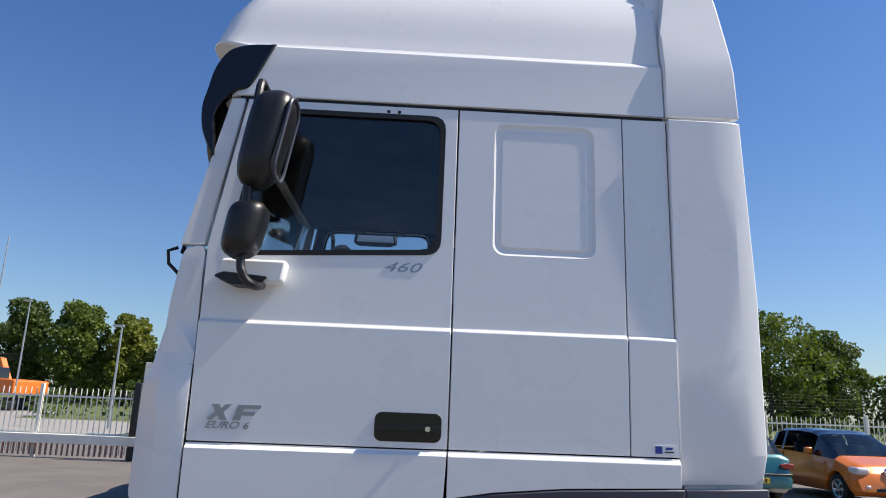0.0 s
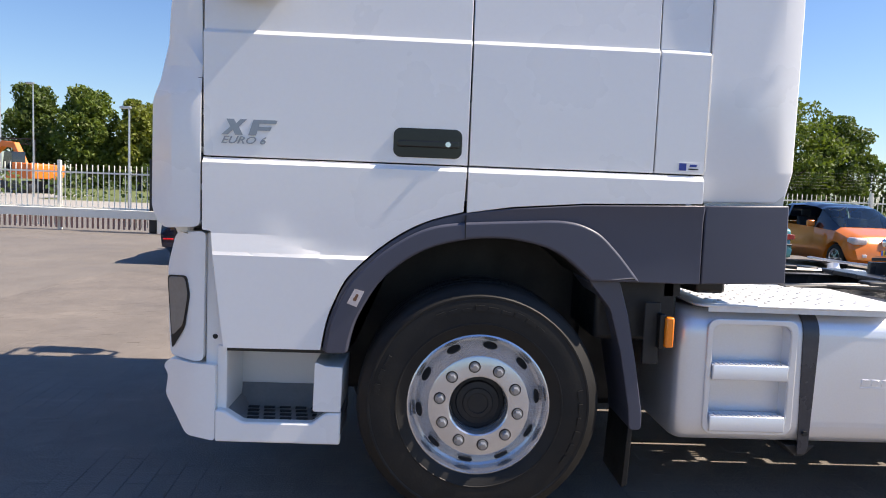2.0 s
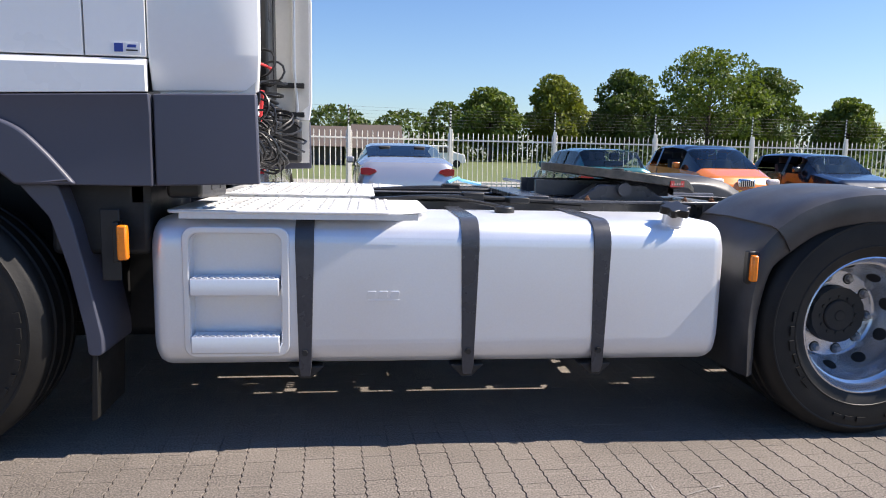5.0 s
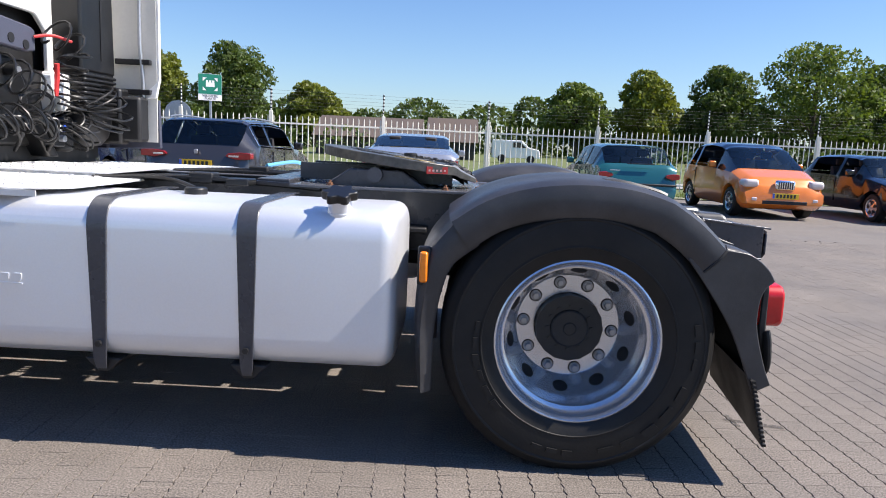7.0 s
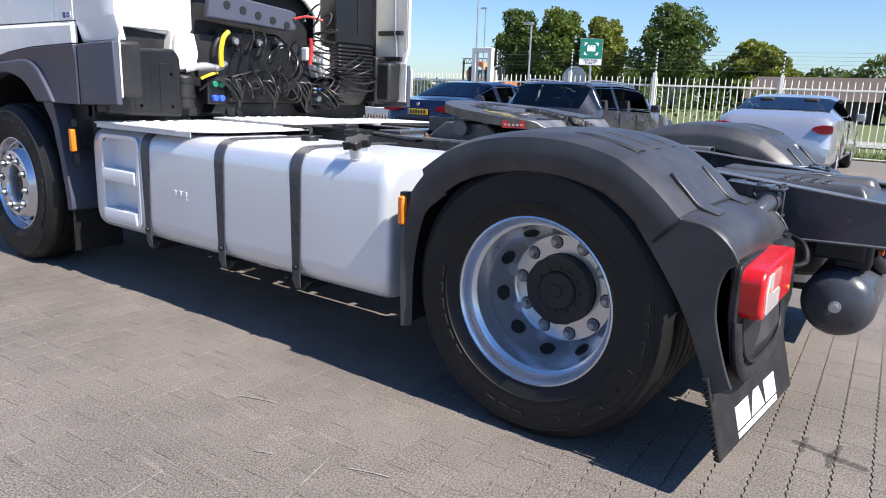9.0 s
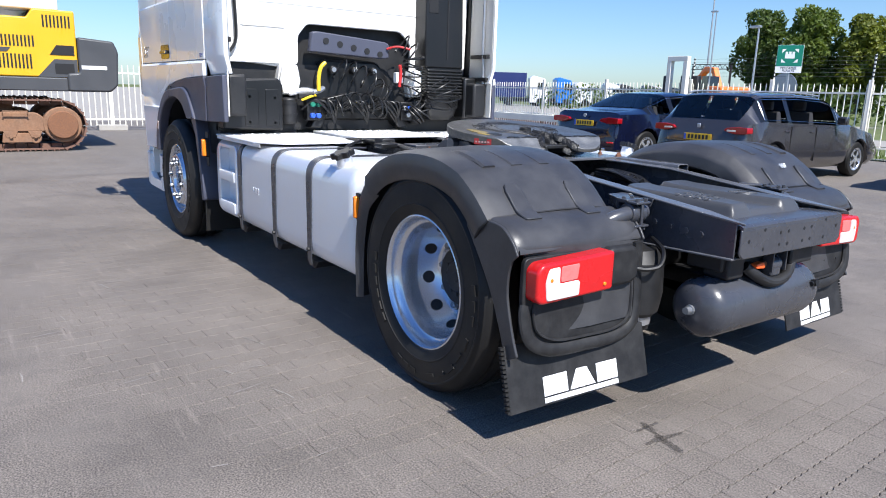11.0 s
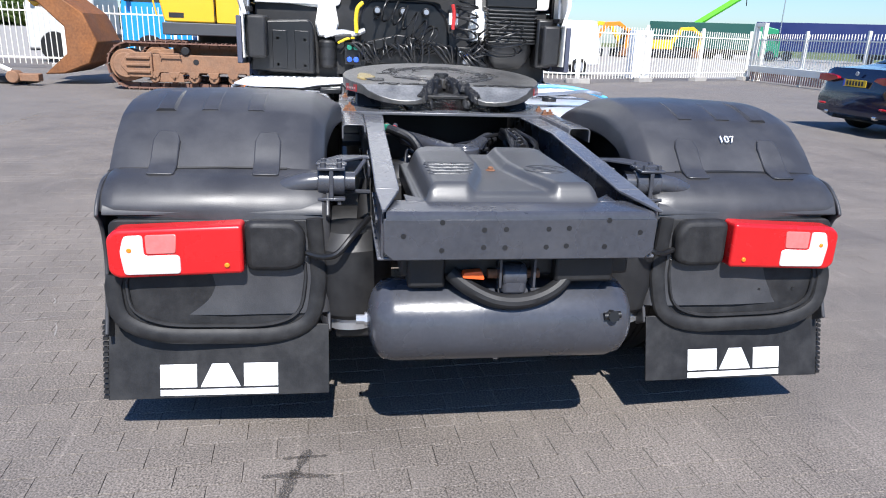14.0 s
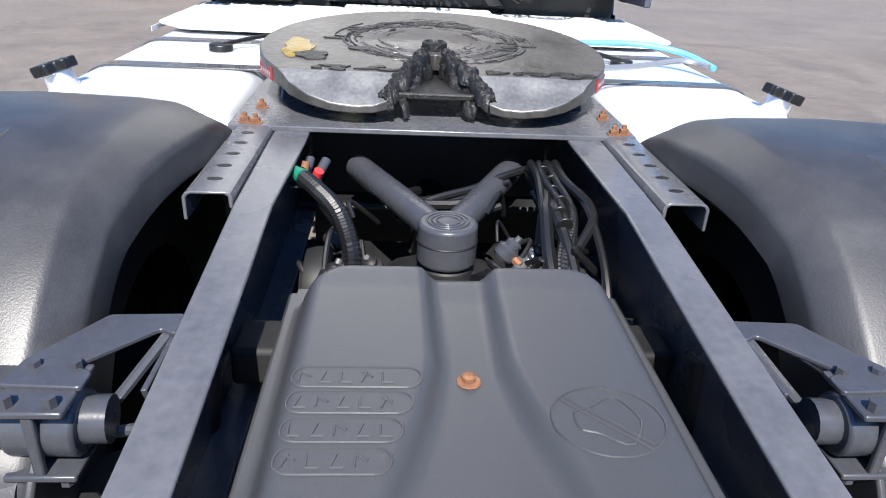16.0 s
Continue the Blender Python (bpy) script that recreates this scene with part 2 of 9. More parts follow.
def finish(name, me, mat, parent=None, label="", smooth=38, bevel=0.0, seg=2):
    me.materials.append(mat)
    if smooth:
        me.shade_smooth()
        me.set_sharp_from_angle(angle=radians(smooth))
    ob = new(name, me)
    if parent is not None:
        ob.parent = parent
    if label:
        ob["label"] = label
    if bevel:
        md = ob.modifiers.new("bevel", "BEVEL")
        md.width, md.segments, md.limit_method, md.angle_limit = bevel, seg, "ANGLE", radians(35)
        md.harden_normals = False
    return ob


def again(ob, parent, m, label=""):
    """Another object on the same mesh, at the pose m."""
    o = new(ob.name.split(".")[0], ob.data)
    o.parent, o.matrix_basis = parent, m
    if label:
        o["label"] = label
    return o


def bx(x0, x1, y0, y1, z0, z1, bm=None):
    bm = bm or bmesh.new()
    bmesh.ops.create_cube(bm, size=1, matrix=Matrix.Translation(((x0 + x1) / 2, (y0 + y1) / 2, (z0 + z1) / 2)) @ Matrix.Diagonal((abs(x1 - x0), abs(y1 - y0), abs(z1 - z0), 1)))
    return bm


def cyl(a, b, r0, r1=None, n=16, bm=None):
    bm = bm or bmesh.new()
    a, b = Vector(a), Vector(b)
    d = b - a
    m = Matrix.Translation((a + b) / 2) @ d.to_track_quat("Z", "Y").to_matrix().to_4x4()
    bmesh.ops.create_cone(bm, cap_ends=True, segments=n, radius1=r0, radius2=r0 if r1 is None else r1, depth=d.length, matrix=m)
    return bm


def tube(pts, r, n=8, bm=None, closed=False):
    """A round bar along points."""
    bm = bm or bmesh.new()
    pts = [Vector(p) for p in pts]
    rings, up = [], Vector((0.13, 0.31, 0.94)).normalized()
    for i, p in enumerate(pts):
        d = (pts[min(i + 1, len(pts) - 1)] - pts[max(i - 1, 0)]).normalized()
        side = d.cross(up)
        if side.length < 1e-3:
            side = d.cross(Vector((1, 0, 0)))
        side.normalize()
        up = side.cross(d).normalized()
        rings.append([bm.verts.new(p + r * (math.cos(2 * math.pi * k / n) * side + math.sin(2 * math.pi * k / n) * up)) for k in range(n)])
    for a, b in zip(rings, rings[1:]):
        for k in range(n):
            bm.faces.new((a[k], a[(k + 1) % n], b[(k + 1) % n], b[k]))
    bm.faces.new(rings[0])
    bm.faces.new(rings[-1])
    return bm


def smooth_path(pts, k=6):
    """Catmull-Rom through the points."""
    p = [Vector(pts[0])] + [Vector(q) for q in pts] + [Vector(pts[-1])]
    out = []
    for i in range(1, len(p) - 2):
        a, b, c, d = p[i - 1 : i + 3]
        for j in range(k):
            t = j / k
            out.append(0.5 * (2 * b + (c - a) * t + (2 * a - 5 * b + 4 * c - d) * t * t + (3 * b - a - 3 * c + d) * t ** 3))
    return out + [Vector(pts[-1])]


def prism(pts, axis, a, b, bm=None):
    """A 2D outline pushed from a to b along an axis; outline in the two other axes, in order."""
    bm = bm or bmesh.new()
    put = {"x": lambda p, v: (v, p[0], p[1]), "y": lambda p, v: (p[0], v, p[1]), "z": lambda p, v: (p[0], p[1], v)}[axis]
    lo, hi = [bm.verts.new(put(p, a)) for p in pts], [bm.verts.new(put(p, b)) for p in pts]
    n = len(pts)
    bm.faces.new(lo), bm.faces.new(hi)
    for i in range(n):
        bm.faces.new((lo[i], lo[(i + 1) % n], hi[(i + 1) % n], hi[i]))
    return bm


def rrect(x0, x1, z0, z1, r, n=5):
    out = []
    for cx, cz, a0 in ((x1 - r, z1 - r, 0), (x0 + r, z1 - r, 90), (x0 + r, z0 + r, 180), (x1 - r, z0 + r, 270)):
        out += [(cx + r * math.cos(radians(a0 + 90 * i / n)), cz + r * math.sin(radians(a0 + 90 * i / n))) for i in range(n + 1)]
    return out


def rounded(pts, r, n=4):
    """An outline with its corners rounded."""
    out = []
    for i in range(len(pts)):
        a, b, c = (Vector(pts[j % len(pts)]) for j in (i - 1, i, i + 1))
        k = min(r, (a - b).length * 0.45, (c - b).length * 0.45)
        p, q = b + (a - b).normalized() * k, b + (c - b).normalized() * k
        out += [tuple((1 - t) ** 2 * p + 2 * t * (1 - t) * b + t * t * q) for t in (j / n for j in range(n + 1))]
    return out


def lathe(prof, x, y, z, s=-1, n=48, bm=None):
    """A turned shape on the y axis: rows of radius and height, height counted outwards (towards s)."""
    bm = bm or bmesh.new()
    rings = []
    for r, h in prof:
        if r < 1e-4:
            rings.append([bm.verts.new((x, y + s * h, z))])
        else:
            rings.append([bm.verts.new((x + r * math.cos(2 * math.pi * k / n), y + s * h, z + r * math.sin(2 * math.pi * k / n))) for k in range(n)])
    for a, b in zip(rings, rings[1:]):
        if len(a) == len(b) == 1:
            continue
        for k in range(n):
            if len(b) == 1:
                bm.faces.new((a[k], a[(k + 1) % n], b[0]))
            elif len(a) == 1:
                bm.faces.new((a[0], b[(k + 1) % n], b[k]))
            else:
                bm.faces.new((a[k], a[(k + 1) % n], b[(k + 1) % n], b[k]))
    return bm


def panel(outline, s, face, thick=0.03, holes=(), zcuts=(), xcuts=()):
    """A sheet in the plane of the side: outline and holes in x and z, face(x, z) its distance from the middle, thick inwards."""
    bm = bmesh.new()
    edges = []
    for loop in (outline, *holes):
        vs = [bm.verts.new((p[0], 0, p[1])) for p in loop]
        edges += [bm.edges.new((vs[i], vs[(i + 1) % len(vs)])) for i in range(len(vs))]
    bmesh.ops.triangle_fill(bm, use_beauty=True, use_dissolve=False, edges=edges, normal=(0, -1, 0))
    for z in zcuts:
        bmesh.ops.bisect_plane(bm, geom=bm.verts[:] + bm.edges[:] + bm.faces[:], plane_co=(0, 0, z), plane_no=(0, 0, 1))
    for x in xcuts:
        bmesh.ops.bisect_plane(bm, geom=bm.verts[:] + bm.edges[:] + bm.faces[:], plane_co=(x, 0, 0), plane_no=(1, 0, 0))
    got = bmesh.ops.extrude_face_region(bm, geom=bm.faces[:])
    back = {v for v in got["geom"] if isinstance(v, bmesh.types.BMVert)}
    for v in bm.verts:
        d = face(v.co.x, v.co.z)
        v.co.y = s * (d - thick if v in back else d)
    return bm


def loft(rings, close=True, caps=True, bm=None):
    bm = bm or bmesh.new()
    rows = [[bm.verts.new(p) for p in ring] for ring in rings]
    n = len(rows[0])
    for a, b in zip(rows, rows[1:]):
        for k in range(n if close else n - 1):
            bm.faces.new((a[k], a[(k + 1) % n], b[(k + 1) % n], b[k]))
    if caps:
        bm.faces.new(rows[0]), bm.faces.new(rows[-1])
    return bm


def interp(rows, v):
    return float(np.interp(v, [r[0] for r in rows], [r[1] for r in rows]))


def text(name, body, size, m, mat, parent=None, depth=0.002, label="", shear=0.0):
    """Raised lettering in the built-in font, as a mesh, centred on m's origin in its xy plane."""
    cu = bpy.data.curves.new(name, "FONT")
    cu.body, cu.size, cu.extrude, cu.align_x, cu.align_y, cu.shear, cu.resolution_u = body, size, depth, "CENTER", "CENTER", shear, 3
    tmp = bpy.data.objects.new(name, cu)
    me = bpy.data.meshes.new_from_object(tmp)
    bpy.data.objects.remove(tmp)
    me.materials.append(mat)
    ob = new(name, me)
    ob.parent, ob.matrix_basis = parent, m
    if label:
        ob["label"] = label
    return ob


LEFT = Matrix(((1, 0, 0, 0), (0, 0, -1, 0), (0, 1, 0, 0), (0, 0, 0, 1)))      # lettering that faces -y


def at(x, y, z, turn):
    return Matrix.Translation((x, y, z)) @ turn


# ---- ground ----
def sheet(name, pts, z, mat, label, category):
    bm = bmesh.new()
    bm.faces.new([bm.verts.new((x, y, z)) for x, y in pts])
    return tagged(part(name, bm, mat, smooth=0), label, category, kind="structure")


def yard_material():
    """Block paving far from the truck: the same blocks, as relief and joint colour."""
    m = YARD
    nt = m.node_tree
    n, l = nt.nodes, nt.links
    b = n["Principled BSDF"]
    br = n.new("ShaderNodeTexBrick")
    br.inputs["Scale"].default_value = 1.0
    br.inputs["Brick Width"].default_value, br.inputs["Row Height"].default_value = 0.2, 0.1115
    br.inputs["Mortar Size"].default_value, br.inputs["Mortar Smooth"].default_value = 0.004, 0.4
    br.inputs["Color1"].default_value, br.inputs["Color2"].default_value, br.inputs["Mortar"].default_value = (1.02, 1.015, 1.01, 1), (0.975, 0.98, 0.985, 1), (0.93, 0.925, 0.92, 1)
    tc = n.new("ShaderNodeTexCoord")
    mp = n.new("ShaderNodeMapping")
    mp.inputs["Rotation"].default_value = (0, 0, radians(90) - math.atan(0.058))
    l.new(tc.outputs["Object"], mp.inputs["Vector"])
    l.new(mp.outputs["Vector"], br.inputs["Vector"])
    src = b.inputs["Base Color"].links[0].from_socket
    mx = n.new("ShaderNodeMix")
    mx.data_type, mx.blend_type = "RGBA", "MULTIPLY"
    mx.inputs["Factor"].default_value = 1.0
    l.new(src, mx.inputs["A"])
    l.new(br.outputs["Color"], mx.inputs["B"])
    l.new(mx.outputs["Result"], b.inputs["Base Color"])


yard_material()
sheet("ground", [(-900, -900), (900, -900), (900, 900), (-900, 900)], -0.055, GRASS, "dry mown grass stretching flat to the horizon", "ground")
sheet("yard", [(-21, -60), (60, -60), (60, 16.0), (-21, 16.0)], -0.0095, YARD, "grey concrete block paving of the dealer's yard, dusty", "paving")

# ---- the truck ----
truck = thing("truck", "white two-axle tractor unit with high sleeper cab and bare chassis", "truck")


def side(x, z):
    return interp(((0.3, 1.255), (1.3, 1.263), (1.478, 1.263), (1.494, 1.247), (1.996, 1.250), (2.009, 1.236), (3.06, 1.222)), z)


SIDECUTS = (1.0, 1.3, 1.478, 1.494, 1.996, 2.009, 2.3, 2.6)
ARCH_OUT = [(-0.66, 0.72), (-0.647, 0.80), (-0.629, 0.873), (-0.586, 0.976), (-0.540, 1.046), (-0.434, 1.147), (-0.325, 1.224), (-0.217, 1.275), (-0.09, 1.311)]
ARCH_IN = [(0.444, 1.047), (0.349, 1.129), (0.256, 1.179), (0.12, 1.208), (0.008, 1.211), (-0.09, 1.200), (-0.213, 1.168), (-0.323, 1.110), (-0.431, 1.012), (-0.510, 0.877), (-0.540, 0.79), (-0.555, 0.715)]
LIP_OUT = [(-0.648, 0.716), (-0.634, 0.80), (-0.616, 0.87), (-0.573, 0.967), (-0.530, 1.033), (-0.427, 1.132), (-0.320, 1.206), (-0.213, 1.252), (-0.083, 1.272), (0.116, 1.285), (0.27, 1.294), (0.345, 1.291), (0.408, 1.276), (0.478, 1.240), (0.55, 1.170), (0.60, 1.112), (0.649, 1.051)]
ARCH_IN, ARCH_OUT, LIP_OUT = ([(p.x, p.y) for p in smooth_path([(x, z, 0) for x, z in a], 4)] for a in (ARCH_IN, ARCH_OUT, LIP_OUT))

def cab_side(s):
    WINDOW = rounded([(-0.155, 2.345), (-0.152, 2.985 if s < 0 else 3.022), (-0.975, 2.985 if s < 0 else 3.022), (-1.075, 2.30)], 0.07)
    # door
    out = [(-0.0855, 1.505), (-0.0855, 3.035), (-1.058, 3.035), (-1.166, 2.34), (-1.158, 1.505)]
    door = part("door", panel(out, s, side, 0.035, [WINDOW], SIDECUTS), WHITE, truck, "white cab door with a tinted window", bevel=0.004, smooth=6)
    low = [(-0.0875, 1.499), (-1.158, 1.499), (-1.156, 1.205), (-1.122, 1.20), (-1.062, 0.722)] + [(x - 0.006, z + 0.004) for x, z in ARCH_OUT]
    def facet(x, z):
        """A swage above the step: a slanted facet that narrows towards the wheel arch."""
        top = interp(((-1.2, 1.192), (-0.83, 1.192), (-0.755, 1.165), (-0.677, 1.119)), x)
        return side(x, z) + interp(((0.3, 0.014), (1.104, 0.014), (1.108, 0.0115), (max(top, 1.1185), 0.0)), z)
    lowp = part("lower_panel", panel(low, s, facet, 0.035, (), (0.9, 1.104, 1.118, 1.14, 1.165, 1.192, 1.3, 1.478, 1.494), (-0.95, -0.83, -0.755, -0.677, -0.60)), WHITE, door, bevel=0.004, smooth=6)
    pane = panel([(x, z) for x, z in WINDOW], s, lambda x, z: side(x, z) - 0.012, 0.005)
    g = part("window_glass", pane, SIDEGLASS, door, "dark tinted side window")
    ring = [(x + 0.012 * (1 if x > -0.6 else -1), z + 0.012 * (1 if z > 2.6 else -1)) for x, z in WINDOW]
    inner = [(x - 0.012 * (1 if x > -0.6 else -1), z - 0.012 * (1 if z > 2.6 else -1)) for x, z in WINDOW]
    part("window_seal", panel(ring, s, lambda x, z: side(x, z) + 0.003, 0.012, [inner]), SEAL_SHADE, door)
    part("door_lining", panel([(-0.1, 1.3), (-0.1, 3.03), (-1.04, 3.03), (-1.14, 2.34), (-1.14, 1.3)], s, lambda x, z: side(x, z) - 0.045, 0.02, [WINDOW]), LINER, door)
    # handle in its dished recess
    h = part("door_handle", panel(rrect(-0.392, -0.112, 1.530, 1.648, 0.03), s, lambda x, z: side(x, z) + 0.004, 0.01), GLOSSBLACK, door, "black recessed door handle", bevel=0.003)
    part("handle_bar", bx(-0.375, -0.125, s * 1.252, s * 1.268, 1.572, 1.598), GLOSSBLACK, door, bevel=0.004)
    part("lock", lathe([(0.011, 0), (0.011, 0.006), (0, 0.006)], -0.170, s * 1.268, 1.585, s, 16), CHROME, door)
    for x in (-0.41, -0.36):
        part("plug", lathe([(0.009, 0), (0.007, 0.003), (0, 0.003)], x, s * (side(x, 3.0) + 0.0), 3.008, s, 12), SEAL_SHADE, door)
    # sleeper side with blanked window
    blank = rrect(0.087, 0.552, 2.345, 2.975, 0.055)
    sl = part("sleeper_side", panel([(-0.0795, 1.505), (0.686, 1.505), (0.686, 3.035), (-0.078, 3.035)], s, side, 0.035, [blank], SIDECUTS), WHITE, truck, bevel=0.003, smooth=6)
    bm = bmesh.new()
    for k, (d, off) in enumerate(((0.0, 0.0), (0.012, 0.007), (0.030, 0.009), (0.040, 0.004))):
        loop = rrect(0.087 + d, 0.552 - d, 2.345 + d, 2.975 - d, 0.055 - d * 0.6)
        row = [bm.verts.new((x, s * (side(x, z) - off), z)) for x, z in loop]
        if k:
            for i in range(len(row)):
                bm.faces.new((last[i], last[(i + 1) % len(row)], row[(i + 1) % len(row)], row[i]))
        last = row
    bm.faces.new(last)
    part("blank_window", bm, WHITE, sl, "blanked sleeper window pressing", smooth=9)
    part("corner_panel", panel([(0.691, 1.505), (0.898, 1.505), (0.898, 3.035), (0.691, 3.035)], s, side, 0.035, (), SIDECUTS), WHITE, truck, bevel=0.004, smooth=6)
    part("corner_seal", bx(0.86, 0.94, s * 1.195, s * 1.18, 1.39, 3.04), SEAL_SHADE, truck)
    part("roof_corner_filler", panel([(0.85, 3.05), (0.95, 3.05), (0.95, 3.85), (0.85, 3.85)], s, lambda x, z: 1.19 - max(0, z - 3.3) * 0.18, 0.02, (), (3.3, 3.6)), WHITE, truck)
    part("sill_panel", panel([(-0.082, 1.312), (0.1, 1.342), (0.4, 1.367), (0.897, 1.384), (0.897, 1.499), (-0.082, 1.499)], s, side, 0.035, (), (1.478, 1.494)), WHITE, truck, bevel=0.003)
    # grey arch
    arch = ARCH_OUT + [(0.1, 1.336), (0.4, 1.361), (0.908, 1.378), (0.908, 1.048)] + ARCH_IN
    a = part("wheel_arch_trim", panel(arch, s, lambda x, z: interp(((1.0, 1.262), (1.305, 1.257), (1.365, 1.270)), z), 0.06, (), (1.305,), (-0.086, 0.3)), GREY, truck, "grey plastic wheel arch trim", bevel=0.008)
    part("arch_lip", panel(ARCH_IN + LIP_OUT, s, lambda x, z: 1.282, 0.03, (), (), (-0.086,)), GREY, a, "flared lip of the wheel arch", bevel=0.011, seg=3)
    part("arch_seam", bx(-0.088, -0.084, s * 1.25, s * 1.2826, 1.205, 1.30), SEAL_SHADE, a)
    part("side_reflector", panel([(-0.560, 0.925), (-0.530, 0.985), (-0.490, 0.975), (-0.520, 0.91)], s, lambda x, z: 1.286, 0.014), CLEAR, a)
    part("reflector_core", panel(rounded([(-0.538, 0.938), (-0.522, 0.965), (-0.512, 0.962), (-0.524, 0.933)], 0.005), s, lambda x, z: 1.2875, 0.005), RUST, a)
    part("skirt_corner", panel([(0.917, 1.048), (0.917, 1.378), (1.277, 1.39), (1.284, 1.06)], s, lambda x, z: 1.25 - max(0, x - 1.1) * 0.06, 0.035, (), (), (1.1,)), GREY, truck, bevel=0.006)
    band = [(x, z) for x, z in ARCH_IN] + [(x + (0.03 if x < 0 else -0.03), z + 0.04) for x, z in reversed(ARCH_IN)]
    # Arch lining coloured black to stand in for the deep shade inside.
    part("wheel_housing", prism(band, "y", s * 1.20, s * 0.70), SEAL_SHADE, truck)
    # fairing behind the cab
    def fair(x, z):
        return 1.243 - max(0, 1.525 - z) * 0.28 - max(0, x - 1.2) * 0.25
    f = part("side_fairing", panel([(0.902, 1.388), (0.902, 3.04), (1.252, 3.04), (1.272, 2.6), (1.290, 2.2), (1.290, 1.53), (1.277, 1.40)], s, fair, 0.03, (), (1.525, 1.9, 2.4), (1.1, 1.2)), WHITE, truck, "white side air deflector", bevel=0.006)
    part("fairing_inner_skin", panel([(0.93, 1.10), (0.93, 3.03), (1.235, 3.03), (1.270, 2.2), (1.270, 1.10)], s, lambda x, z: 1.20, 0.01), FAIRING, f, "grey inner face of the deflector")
    part("fairing_strut", tube([(1.18, s * 1.17, 1.15), (1.19, s * 1.16, 1.5), (1.17, s * 1.16, 1.75), (1.17, s * 1.17, 2.9)], 0.012), STEEL, f)
    for z in (1.42, 1.62, 2.3):
        part("fairing_bracket", bx(1.0, 1.24, s * 1.15, s * 1.19, z, z + 0.035), DARK if z < 2 else FAIRING, f, bevel=0.004)
    up = part("roof_fairing", panel([(0.895, 3.052), (1.251, 3.06), (1.235, 3.4), (1.20, 3.72), (1.15, 3.9), (0.95, 3.9), (0.895, 3.5)], s, lambda x, z: 1.235 - max(0, z - 3.3) * 0.18, 0.04, (), (3.3, 3.5, 3.7)), WHITE, truck, "white roof side deflector", bevel=0.008)
    # front corner
    def corner(x, z):
        return 1.232 + interp(((1.2, 0.012), (1.24, 0.020), (1.74, 0.020), (1.79, 0.012), (1.86, 0.0)), z) - max(0, -1.28 - x) * 0.5
    c = part("front_corner_deflector", panel(rounded([(-1.168, 1.215), (-1.168, 1.83), (-1.176, 2.33), (-1.262, 2.31), (-1.300, 2.08), (-1.310, 1.88), (-1.377, 1.72), (-1.380, 1.28), (-1.330, 1.205)], 0.03), s, corner, 0.10, (), (1.24, 1.5, 1.74, 1.765, 1.79, 1.82, 1.86, 2.0), (-1.28, -1.33)), WHITE, truck, "white front corner air deflector", bevel=0.012)
    for i in range(4):
        z = 1.24 + 0.15 * i
        part("deflector_slot", bx(-1.185, -1.164, s * 1.20, s * 1.24, z, z + 0.125), SEAL_SHADE, c)
    part("windscreen_pillar", panel([(-1.182, 2.335), (-1.072, 3.04), (-1.135, 3.04), (-1.285, 2.33)], s, lambda x, z: side(x, z) - 0.006, 0.05), WHITE, truck, bevel=0.006)
    # mirrors on a bent arm
    base = part("mirror_base", prism(rounded([(-1.10, 2.185), (-1.08, 2.262), (-0.80, 2.262), (-0.815, 2.165), (-0.95, 2.155)], 0.02), "y", s * 1.235, s * 1.315), WHITE, truck, "white mirror foot", bevel=0.012)
    part("mirror_base_underside", prism(rounded([(-1.10, 2.18), (-1.06, 2.20), (-0.87, 2.185), (-0.92, 2.145), (-1.02, 2.145)], 0.015), "y", s * 1.24, s * 1.335), BLACK, base, bevel=0.008)
    part("mirror_arm", tube(smooth_path([(-0.90, s * 1.30, 2.15), (-0.905, s * 1.42, 2.13), (-0.945, s * 1.46, 2.17), (-0.96, s * 1.46, 2.30), (-0.955, s * 1.46, 2.95), (-0.95, s * 1.35, 3.02), (-0.94, s * 1.22, 3.02)]), 0.018, 10), BLACK, base)
    def shell(x0, x1, y0, y1, z0, z1):
        """A mirror housing: a rounded box that leans back and closes softly at both ends."""
        rings = []
        for k in range(15):
            u = 0.5 - 0.5 * math.cos(math.pi * k / 14)
            q = max(0.30, (1 - abs(2 * u - 1) ** 5) ** 0.45) * (0.88 + 0.12 * u)
            zz = z0 + (z1 - z0) * u
            cx, cy = (x0 + x1) / 2 + 0.17 * (u - 0.5) * (z1 - z0), (y0 + y1) / 2
            rings.append([(cx + (px - cx) * q, cy + (py - cy) * q, zz) for px, py in rrect(cx - (x1 - x0) / 2, cx + (x1 - x0) / 2, min(y0, y1), max(y0, y1), 0.065, 6)])
        return loft(rings)
    m1 = part("main_mirror", shell(-0.995, -0.815, s * 1.33, s * 1.56, 2.53, 2.965), BLACK, base, "large black main mirror housing", smooth=75)
    m2 = part("wide_mirror", shell(-1.035, -0.88, s * 1.33, s * 1.55, 2.235, 2.475), BLACK, base, "small black wide-angle mirror housing", smooth=75)
    part("mirror_rim", tube([(-0.822 + 0.16 * (z - 2.75), s * y, z) for y, z in (lambda q: q + q[:1])(rrect(1.350, 1.540, 2.580, 2.925, 0.06))], 0.008), GREY, base)
    # steps and bumper corner
    b = part("bumper_corner", panel(rounded([(-1.148, 1.198), (-1.285, 1.185), (-1.325, 1.04), (-1.312, 0.665), (-1.155, 0.650)], 0.03), s, lambda x, z: 1.235 - max(0, -1.2 - x) * 0.55, 0.16, (), (0.8, 0.9, 1.0), (-1.2, -1.25)), WHITE, truck, bevel=0.01)
